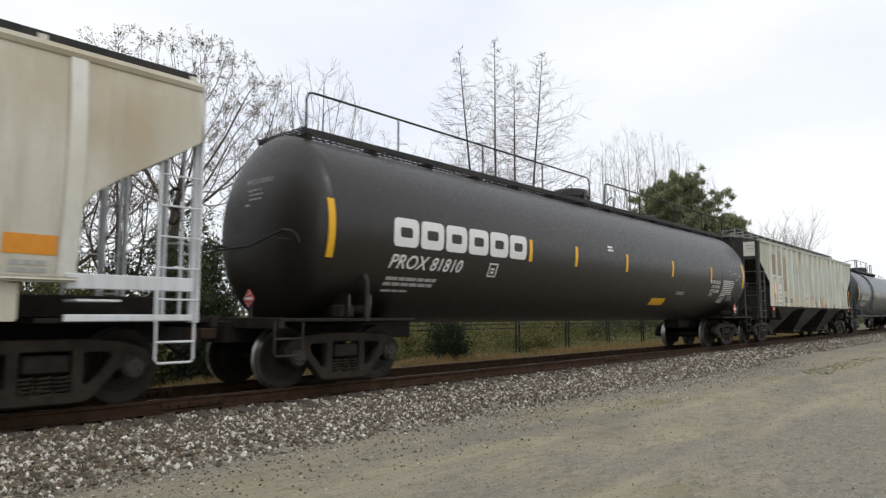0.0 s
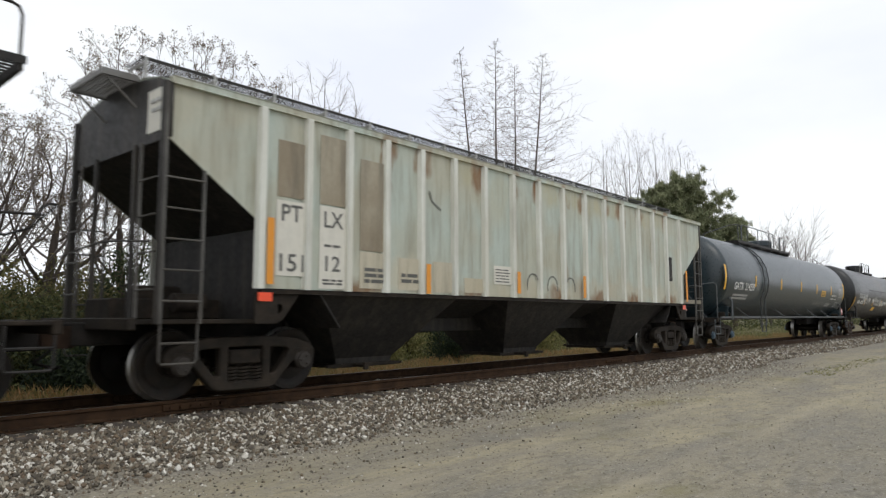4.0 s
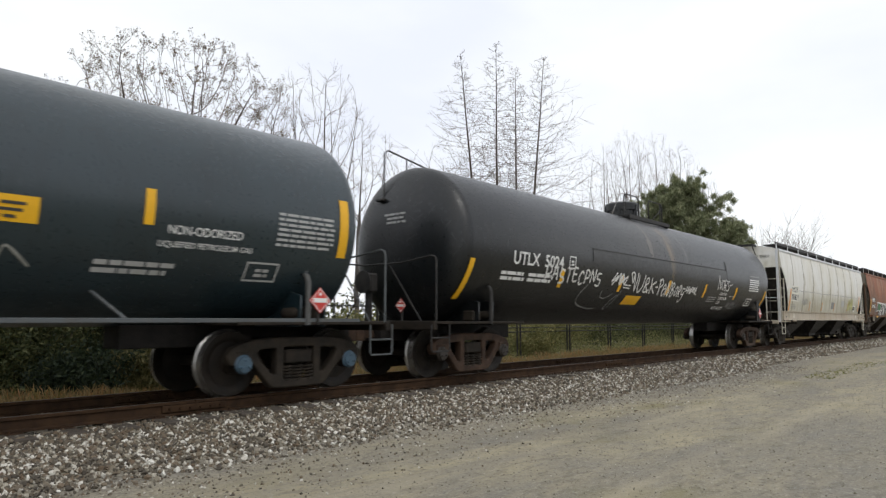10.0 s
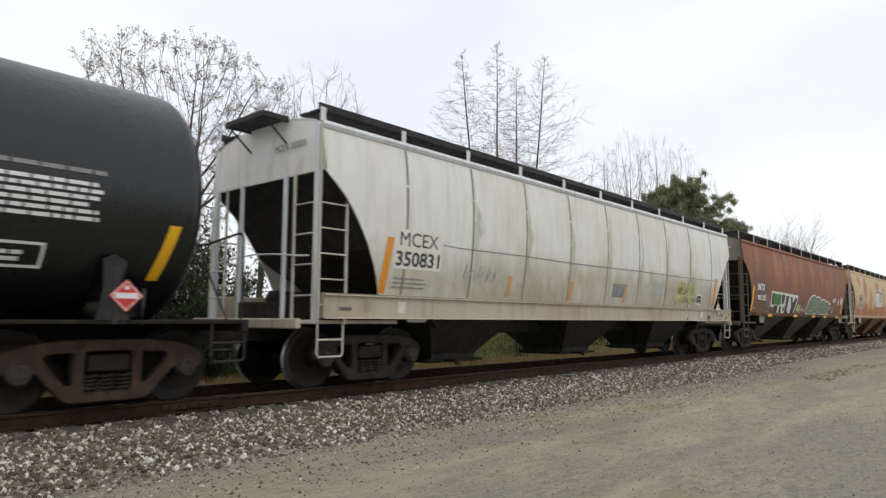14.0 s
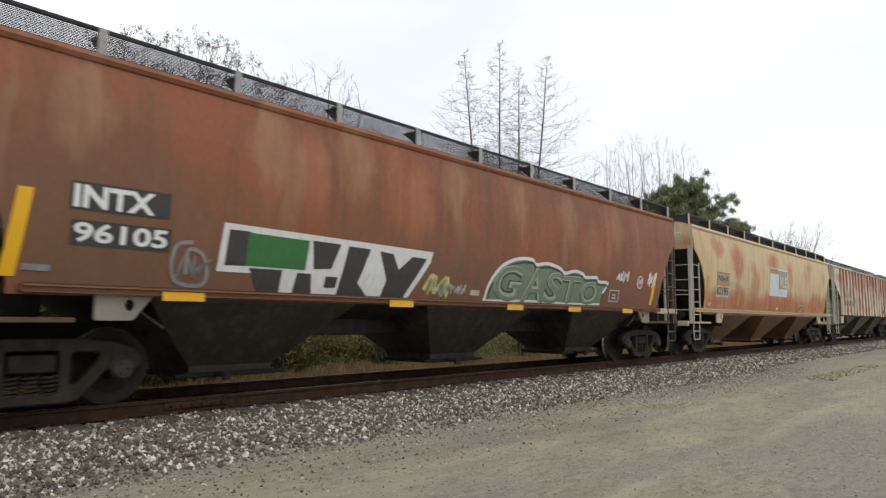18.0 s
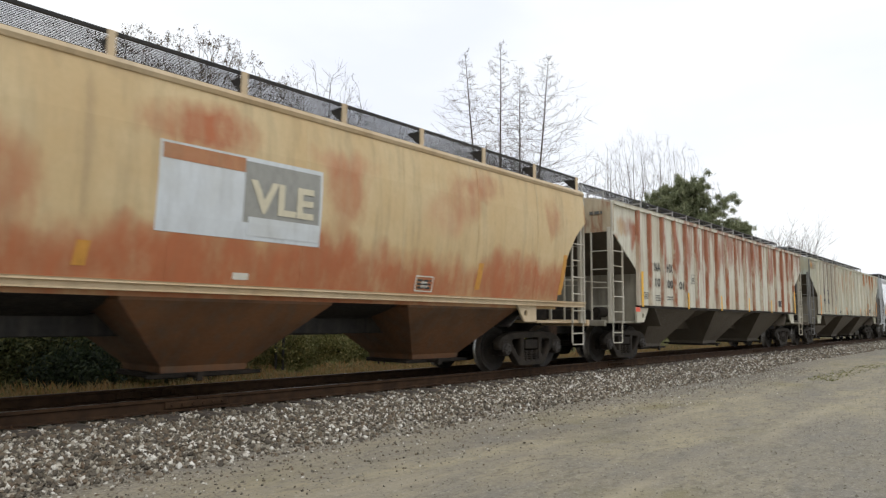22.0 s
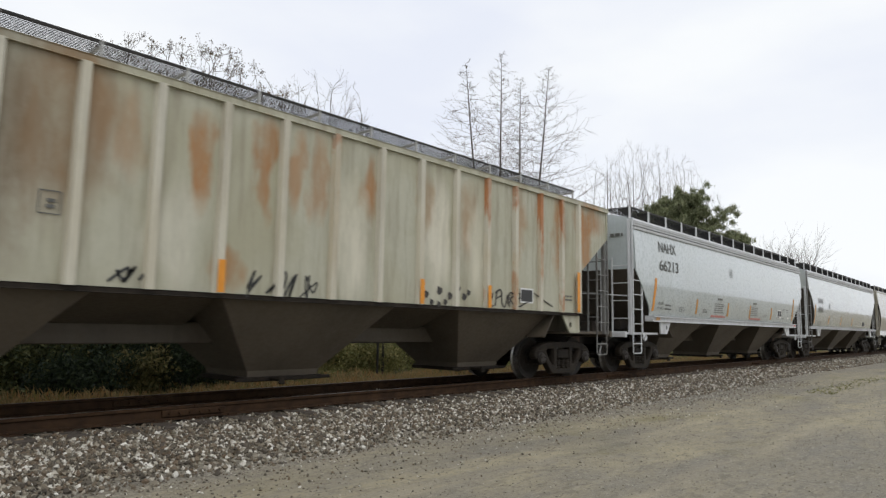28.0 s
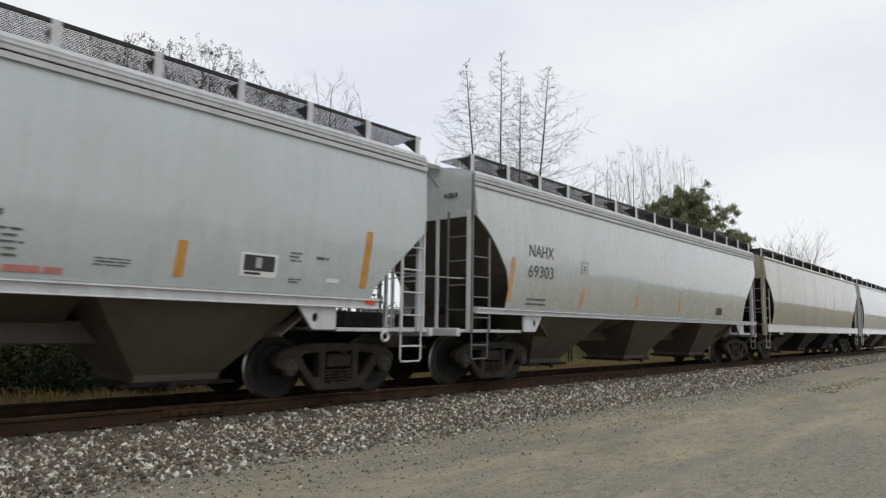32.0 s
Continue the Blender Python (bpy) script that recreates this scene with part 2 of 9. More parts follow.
# ---- building kit ----
class MB:
    """Gathers points and faces of one mesh."""
    def __init__(self):
        self.v, self.f = [], []

    def add(self, v, f):
        k = len(self.v)
        self.v += [tuple(p) for p in v]
        self.f += [tuple(i + k for i in q) for q in f]
        return self

    def box(self, x0, x1, y0, y1, z0, z1, c=0.006):
        """A box with chamfered edges."""
        c = min(c, abs(x1 - x0) * 0.3, abs(y1 - y0) * 0.3, abs(z1 - z0) * 0.3)
        lo, hi = (x0, y0, z0), (x1, y1, z1)
        v, key = [], {}
        for sx in (0, 1):
            for sy in (0, 1):
                for sz in (0, 1):
                    s = (sx, sy, sz)
                    for ax in range(3):
                        p = []
                        for a in range(3):
                            e = hi[a] if s[a] else lo[a]
                            p.append(e if a == ax else e + (-c if s[a] else c))
                        key[(s, ax)] = len(v)
                        v.append(p)
        f = []
        for ax in range(3):
            b, d = (ax + 1) % 3, (ax + 2) % 3
            for side in (0, 1):
                q = []
                for e, g in ((0, 0), (1, 0), (1, 1), (0, 1)):
                    s = [0, 0, 0]
                    s[ax], s[b], s[d] = side, e, g
                    q.append(key[(tuple(s), ax)])
                f.append(q if side else q[::-1])
            for e in (0, 1):
                for g in (0, 1):
                    s0, s1 = [0, 0, 0], [0, 0, 0]
                    s0[b], s0[d], s1[b], s1[d], s1[ax] = e, g, e, g, 1
                    q = [key[(tuple(s0), b)], key[(tuple(s1), b)], key[(tuple(s1), d)], key[(tuple(s0), d)]]
                    f.append(q if (e == g) else q[::-1])
        for sx in (0, 1):
            for sy in (0, 1):
                for sz in (0, 1):
                    q = [key[((sx, sy, sz), a)] for a in range(3)]
                    f.append(q if (sx + sy + sz) % 2 else q[::-1])
        return self.add(v, f)

    def tube(self, path, r, n=6, cap=True):
        """A round bar along a line of points; r is one radius or one for each point."""
        pts = [Vector(p) for p in path]
        rs = r if isinstance(r, (list, tuple)) else [r] * len(pts)
        v, f = [], []
        side = None
        for i, p in enumerate(pts):
            d = (pts[min(i + 1, len(pts) - 1)] - pts[max(i - 1, 0)]).normalized()
            if side is None:
                side = d.orthogonal().normalized()
            side = (side - d * side.dot(d)).normalized()
            up = d.cross(side)
            for k in range(n):
                a = 2 * math.pi * k / n
                v.append(p + (side * math.cos(a) + up * math.sin(a)) * rs[i])
        for i in range(len(pts) - 1):
            for k in range(n):
                f.append((i * n + k, i * n + (k + 1) % n, (i + 1) * n + (k + 1) % n, (i + 1) * n + k))
        if cap:
            f.append(tuple(range(n - 1, -1, -1)))
            f.append(tuple((len(pts) - 1) * n + k for k in range(n)))
        return self.add(v, f)

    def turn(self, profile, axis="x", at=(0, 0, 0), n=24, close=True):
        """A turned body: profile of (along, radius) round the axis."""
        v, f = [], []
        for s, r in profile:
            for k in range(n):
                a = 2 * math.pi * k / n
                c, d = r * math.cos(a), r * math.sin(a)
                p = {"x": (s, c, d), "y": (d, s, c), "z": (c, d, s)}[axis]
                v.append((p[0] + at[0], p[1] + at[1], p[2] + at[2]))
        m = len(profile)
        for i in range(m - 1):
            for k in range(n):
                f.append((i * n + k, i * n + (k + 1) % n, (i + 1) * n + (k + 1) % n, (i + 1) * n + k))
        if close:
            f.append(tuple(range(n - 1, -1, -1)))
            f.append(tuple((m - 1) * n + k for k in range(n)))
        return self.add(v, f)

    def loft(self, rings, caps=True, closed=True):
        """Joins rings of equal length into a skin."""
        n = len(rings[0])
        v = [p for r in rings for p in r]
        f = []
        for i in range(len(rings) - 1):
            for k in range(n if closed else n - 1):
                f.append((i * n + k, i * n + (k + 1) % n, (i + 1) * n + (k + 1) % n, (i + 1) * n + k))
        if caps and closed:
            f.append(tuple(range(n - 1, -1, -1)))
            f.append(tuple((len(rings) - 1) * n + k for k in range(n)))
        return self.add(v, f)

    def sheet(self, outer, thick):
        """A grid of points (rows of rows) as a sheet with thickness, offset by the vector thick."""
        h, w = len(outer), len(outer[0])
        t = Vector(thick)
        v = [p for r in outer for p in r] + [tuple(Vector(p) + t) for r in outer for p in r]
        o = h * w
        f = []
        for i in range(h - 1):
            for j in range(w - 1):
                a = (i * w + j, i * w + j + 1, (i + 1) * w + j + 1, (i + 1) * w + j)
                f += [a, tuple(k + o for k in a[::-1])]
        rim = [j for j in range(w)] + [i * w + w - 1 for i in range(1, h)] + [(h - 1) * w + j for j in range(w - 2, -1, -1)] + [i * w for i in range(h - 2, 0, -1)]
        for a, b in zip(rim, rim[1:] + rim[:1]):
            f.append((b, a, a + o, b + o))
        return self.add(v, f)

    def mesh(self, name, smooth=False):
        me = bpy.data.meshes.new(name)
        me.from_pydata(self.v, [], self.f)
        b = bmesh.new()
        b.from_mesh(me)
        bmesh.ops.recalc_face_normals(b, faces=b.faces)
        b.to_mesh(me)
        b.free()
        if smooth:
            me.polygons.foreach_set("use_smooth", [True] * len(me.polygons))
            me.set_sharp_from_angle(angle=radians(35))
        return me


def part(name, shape, material, parent=None, label="", at=None, smooth=False):
    """Links a shape (an MB or a mesh) as one mesh object, under a thing or part."""
    me = shape.mesh(name, smooth) if isinstance(shape, MB) else shape
    if material is not None:
        if not me.materials:
            me.materials.append(material)
        elif me.materials[0] is not material:
            me = me.copy()
            me.materials[0] = material
    ob = new(name, me)
    ob.parent = parent
    if at is not None:
        ob.matrix_basis = at
    if label:
        ob["label"] = label
    return ob


def thing(name, label, category, at, group="", kind=""):
    return_ob = new(name)
    return_ob.matrix_basis = at
    return tagged(return_ob, label, category, group, kind)


def from_curve(curve, flip=None):
    """The mesh of a curve or text, without its object."""
    ob = bpy.data.objects.new("outline", curve)
    scene.collection.objects.link(ob)
    me = bpy.data.meshes.new_from_object(ob.evaluated_get(bpy.context.evaluated_depsgraph_get()))
    bpy.data.objects.remove(ob)
    return me


def plate(outlines, thick, bevel=0.0, resolution=1):
    """A flat plate in x-z with holes (all closed outlines), thick along y, centred on y = 0."""
    cu = bpy.data.curves.new("plate", "CURVE")
    cu.dimensions, cu.fill_mode, cu.extrude, cu.bevel_depth, cu.bevel_resolution = "2D", "BOTH", max(thick / 2 - bevel, 0.0005), bevel, resolution
    for line in outlines:
        sp = cu.splines.new("POLY")
        sp.points.add(len(line) - 1)
        for p, (x, z) in zip(sp.points, line):
            p.co = (x, z, 0, 1)
        sp.use_cyclic_u = True
    me = from_curve(cu)
    me.transform(Matrix.Rotation(radians(90), 4, "X"))
    bpy.data.curves.remove(cu)
    return me


def rounded(points, r=0.05, n=4):
    """A closed outline with rounded corners."""
    out = []
    k = len(points)
    for i in range(k):
        a, b, c = (Vector(points[(i + j) % k]) for j in (-1, 0, 1))
        d1, d2 = a - b, c - b
        q = min(r, d1.length * 0.45, d2.length * 0.45)
        p1, p2 = b + d1.normalized() * q, b + d2.normalized() * q
        for j in range(n + 1):
            t = j / n
            out.append(tuple(p1 * (1 - t) ** 2 + b * 2 * t * (1 - t) + p2 * t * t))
    return out


def text_mesh(words, height, width=None, bold=0.0, shear=0.0, depth=0.001):
    """Letters in x-z, standing on z = 0 from x = 0, facing -y."""
    cu = bpy.data.curves.new("letters", "FONT")
    cu.body, cu.size, cu.offset, cu.shear, cu.extrude, cu.resolution_u = words, 1.0, bold, shear, depth / height, 3
    me = from_curve(cu)
    bpy.data.curves.remove(cu)
    n = len(me.vertices)
    co = np.empty(n * 3)
    me.vertices.foreach_get("co", co)
    co = co.reshape(n, 3)
    lo, hi = co.min(0), co.max(0)
    out = np.empty_like(co)
    k = height / (hi[1] - lo[1])
    kx = width / (hi[0] - lo[0]) if width else k
    out[:, 0], out[:, 1], out[:, 2] = (co[:, 0] - lo[0]) * kx, -(co[:, 2] - lo[2]) * height, (co[:, 1] - lo[1]) * k
    me.vertices.foreach_set("co", out.ravel())
    return me


def sliced(me, step=0.06):
    """Cuts a mesh at level planes, so that it can be bent."""
    b = bmesh.new()
    b.from_mesh(me)
    zs = [v.co.z for v in b.verts]
    z = min(zs) + step
    while z < max(zs):
        bmesh.ops.bisect_plane(b, geom=b.verts[:] + b.edges[:] + b.faces[:], plane_co=(0, 0, z), plane_no=(0, 0, 1))
        z += step
    b.to_mesh(me)
    b.free()
    return me


def wrapped(me, x, z, surface, proud=0.006):
    """Lays a mesh drawn in x-z onto a car's side: surface(z) gives how far the side stands out from the middle."""
    for v in me.vertices:
        zz = z + v.co.z
        v.co = (x + v.co.x, -(surface(zz) + proud) + v.co.y * 0.5, zz)
    return me


def bars(x, z, length, h, surface, proud=0.006):
    """One unreadable line of writing, as word-long bars, each a mesh of its own."""
    out, p = [], x
    while p < x + length - 0.03:
        w = min(random.uniform(0.10, 0.30) * max(h / 0.06, 0.8), x + length - p)
        y0, y1 = -(surface(z) + proud), -(surface(z + h) + proud)
        out.append(MB().add([(p, y0, z), (p + w, y0, z), (p + w, y1, z + h), (p, y1, z + h), (p, y0 + 0.004, z), (p + w, y0 + 0.004, z), (p + w, y1 + 0.004, z + h), (p, y1 + 0.004, z + h)],
                            [(0, 1, 2, 3), (7, 6, 5, 4), (0, 4, 5, 1), (1, 5, 6, 2), (2, 6, 7, 3), (3, 7, 4, 0)]))
        p += w + max(0.028, h * 0.5)
    return out


def patch(x0, x1, z0, z1, surface, proud=0.005, n=6, lean=0.0, thick=0.004):
    """A painted or stuck-on panel that follows the side."""
    rows = []
    for i in range(n + 1):
        z = z0 + (z1 - z0) * i / n
        y = -(surface(z) + proud)
        rows.append([(x0 + lean * (z - z0), y, z), (x1 + lean * (z - z0), y, z)])
    return MB().sheet(rows, (0, thick, 0))
# ---- running gear ----
WB, WR = 1.90, 0.457


def wheelset_mesh(cap):
    m = MB()
    half = [(0.60, 0.39), (0.60, 0.487), (0.625, 0.485), (0.64, 0.464), (0.765, 0.452), (0.768, 0.385), (0.725, 0.31), (0.745, 0.15), (0.80, 0.135), (0.80, 0.085)]
    for s in (-1, 1):
        m.turn([(s * 0.60, 0.08), (s * 0.62, 0.13), (s * 0.66, 0.30)] + [(s * a, r) for a, r in half], "y", n=40)
        m.turn([(s * 0.92, 0.07), (s * 0.92, 0.135), (s * 1.10, 0.135), (s * 1.12, 0.115), (s * 1.15, 0.11), (s * 1.155, 0.05)], "y", n=18)
        for k in range(3):
            a = k * 2.094
            m.turn([(s * 1.14, 0.022), (s * 1.175, 0.022), (s * 1.18, 0.012)], "y", (0.065 * math.sin(a), 0, 0.065 * math.cos(a)), 6)
    m.turn([(-0.95, 0.075), (0.95, 0.075)], "y", n=14)
    me = m.mesh("wheelset", True)
    for mat in (M["wheel"], M["tread"], cap):
        me.materials.append(mat)
    for p in me.polygons:
        r = [math.hypot(me.vertices[i].co.x, me.vertices[i].co.z) for i in p.vertices]
        if min(r) > 0.445 and abs(p.center.y) < 0.766:
            p.material_index = 1
        elif abs(p.center.y) > 1.105:
            p.material_index = 2
    return me


FRAME_HALF = [(0.0, 0.80), (0.45, 0.80), (0.86, 0.755), (1.10, 0.67), (1.17, 0.57), (1.14, 0.47), (1.06, 0.455), (1.03, 0.57), (0.95, 0.60),
              (0.87, 0.57), (0.83, 0.48), (0.76, 0.45), (0.47, 0.13), (0.38, 0.11), (0.0, 0.11)]
FRAME_LINE = [(-x, z) for x, z in FRAME_HALF[:0:-1]] + FRAME_HALF[:-1]
FRAME_HOLES = [[(0.375, 0.685), (0.68, 0.675), (0.74, 0.62), (0.68, 0.50), (0.48, 0.275), (0.375, 0.27)],
               [(-0.29, 0.70), (0.29, 0.70), (0.29, 0.19), (-0.29, 0.19)]]
side_frame_mesh = plate([rounded(FRAME_LINE, 0.05, 3)] + [rounded(h, 0.05, 3) for h in FRAME_HOLES] + [rounded([(-x, z) for x, z in FRAME_HOLES[0]], 0.05, 3)], 0.16, 0.02, 1)
spring_mesh = MB().tube([(0.08 * math.cos(a * 0.7), 0.08 * math.sin(a * 0.7), 0.17 + a * 0.0052) for a in range(50)], 0.018, 5).mesh("spring", True)
bolster_mesh = MB().box(-0.24, 0.24, -1.08, 1.08, 0.44, 0.64, 0.02).box(-0.30, 0.30, -0.5, 0.5, 0.40, 0.80, 0.03).mesh("truck")
adapter_mesh = MB().box(-0.13, 0.13, -0.10, 0.10, -0.03, 0.10, 0.015).mesh("bearing_adapter")
brake_mesh = MB().tube([(-0.75, -0.55, 0.50), (-0.35, -0.50, 0.34), (0.35, -0.50, 0.34), (0.75, -0.55, 0.50)], 0.025).tube([(-0.4, 0, 0.36), (0.4, 0, 0.36)], 0.03)
for s in (-1, 1):
    brake_mesh.box(s * 0.42 - 0.03, s * 0.42 + 0.03, -0.80, 0.80, 0.33, 0.42, 0.01)
    for t in (-1, 1):
        brake_mesh.box(s * 0.46 - 0.035, s * 0.46 + 0.035, t * 0.70 - 0.06, t * 0.70 + 0.06, 0.28, 0.52, 0.015)
brake_mesh = brake_mesh.mesh("brake_rigging")
WHEELSETS = []
WHEEL_MESH = {"cap": wheelset_mesh(M["cap"]), "cap_blue": wheelset_mesh(M["cap_blue"])}


def truck(car, x, frame_mat, cap="cap"):
    t = part("truck", bolster_mesh, M["steel"], car, at=pose(x, 0, 0))
    for s in (-1, 1):
        part("side_frame", side_frame_mesh, frame_mat, t, at=pose(0, s * 1.0, 0))
        for k in (-0.19, 0.0, 0.19):
            part("spring", spring_mesh, M["frame"], t, at=pose(k, s * 1.0, 0))
        for k in (-1, 1):
            part("bearing_adapter", adapter_mesh, frame_mat, t, at=pose(k * WB / 2, s * 1.0, 0.53))
    part("brake_rigging", brake_mesh, M["steel"], t)
    for k in (-1, 1):
        w = part("wheelset", WHEEL_MESH[cap], None, t)
        w.matrix_parent_inverse = Matrix.Translation((k * WB / 2, 0, WR))
        WHEELSETS.append(w)
    return t


def coupler(car, x, face):
    """Coupler head and shank from the sill's end at x to the pulling face."""
    d = 1 if face > x else -1
    m = MB().box(min(x, face - d * 0.25), max(x, face - d * 0.25), -0.07, 0.07, 0.74, 0.90, 0.015)
    m.loft([[(face - d * a, y, z) for y, z in ((-b, 0.70), (b * 0.9, 0.70), (b * 0.9, 0.98), (-b, 0.98))] for a, b in ((0.32, 0.10), (0.2, 0.2), (0.02, 0.21), (-0.06, 0.14))])
    part("coupler", m, M["frame_red"], car)
    hose = [(x, 0.35, 0.82), (x + d * 0.15, 0.36, 0.74), (face - d * 0.25, 0.33, 0.50), (face - d * 0.05, 0.22, 0.43), (face, 0.15, 0.45)]
    part("air_hose", MB().tube(hose, 0.022, 7), M["black"], car, smooth=True)


def ladder(car, x, w, y, z0, z1, rungs, mat, name="ladder", r=0.022, tall=None):
    """An upright ladder of flat side rails and round rungs, facing -y; tall is the top of its second rail."""
    top = tall or z1
    rails = MB().box(x - 0.018, x + 0.018, y - 0.022, y + 0.022, z0, z1, 0.005).box(x + w - 0.018, x + w + 0.018, y - 0.022, y + 0.022, z0, top, 0.005)
    lad = part(name, rails, mat, car)
    rung = MB().tube([(x, y - 0.02, 0), (x + w, y - 0.02, 0)], r * 0.6, 6).mesh("rung")
    for z in rungs:
        part("rung", rung, mat, lad, at=pose(0, 0, z))
    return lad


def stirrup(car, x, w, y, z1, z0, mat):
    part("stirrup_step", MB().tube([(x, y, z1), (x, y, z0 + 0.05), (x + 0.03, y, z0), (x + w - 0.03, y, z0), (x + w, y, z0 + 0.05), (x + w, y, z1)], 0.016, 6)
         .tube([(x, y, (z0 + z1) / 2), (x + w, y, (z0 + z1) / 2)], 0.016, 6), mat, car, smooth=True)


def grating(x0, x1, y0, y1, z, along=0.09, across=0.13, deep=0.03, half=0.005, rod=0.006):
    """An open steel walkway of bearing bars and cross bars."""
    m = MB()
    box6 = [(0, 3, 2, 1), (4, 5, 6, 7), (0, 1, 5, 4), (1, 2, 6, 5), (2, 3, 7, 6), (3, 0, 4, 7)]

    def bar(a0, a1, b0, b1, c0, c1):
        m.add([(a0, b0, c0), (a1, b0, c0), (a1, b1, c0), (a0, b1, c0), (a0, b0, c1), (a1, b0, c1), (a1, b1, c1), (a0, b1, c1)], box6)
    n = max(2, round((y1 - y0) / along))
    for i in range(n + 1):
        y = y0 + (y1 - y0) * i / n
        bar(x0, x1, y - half, y + half, z - deep, z)
    k = max(2, round((x1 - x0) / across))
    for i in range(k + 1):
        x = x0 + (x1 - x0) * i / k
        bar(x - rod, x + rod, y0, y1, z - deep * 0.75, z - 0.003)
    return m


# ---- covered hopper cars ----
def lerp_table(table, z):
    for (z0, a), (z1, b) in zip(table, table[1:]):
        if z <= z1:
            return a + (b - a) * max(0.0, (z - z0) / (z1 - z0))
    return table[-1][1]


BULGE = [(1.0, 1.40), (1.40, 1.42), (1.8, 1.50), (2.3, 1.565), (2.8, 1.595), (3.3, 1.59), (3.7, 1.555), (4.03, 1.50)]
CUTS = {"curved": [(1.40, 1.28), (1.68, 1.20), (1.9, 1.10), (2.2, 0.95), (2.5, 0.76), (2.75, 0.58), (2.93, 0.43), (3.1, 0.25), (3.3, 0.0)],
        "round": [(1.30, 1.05), (1.66, 1.02), (2.0, 0.96), (2.3, 0.86), (2.6, 0.70), (2.91, 0.48), (3.1, 0.28), (3.31, 0.0)],
        "straight": [(1.45, 1.12), (1.71, 1.06), (2.72, 0.0)],
        "deep": [(1.40, 1.12), (1.7, 1.16), (1.9, 1.15), (2.2, 1.05), (2.5, 0.80), (2.8, 0.52), (3.0, 0.30), (3.2, 0.0)],
        "post": [(1.44, 1.38), (2.36, 1.38), (2.50, 1.22), (2.72, 0.90), (2.95, 0.52), (3.15, 0.20), (3.30, 0.0)],
        "rib": [(1.45, 1.42), (2.32, 1.40), (3.30, 0.0)]}


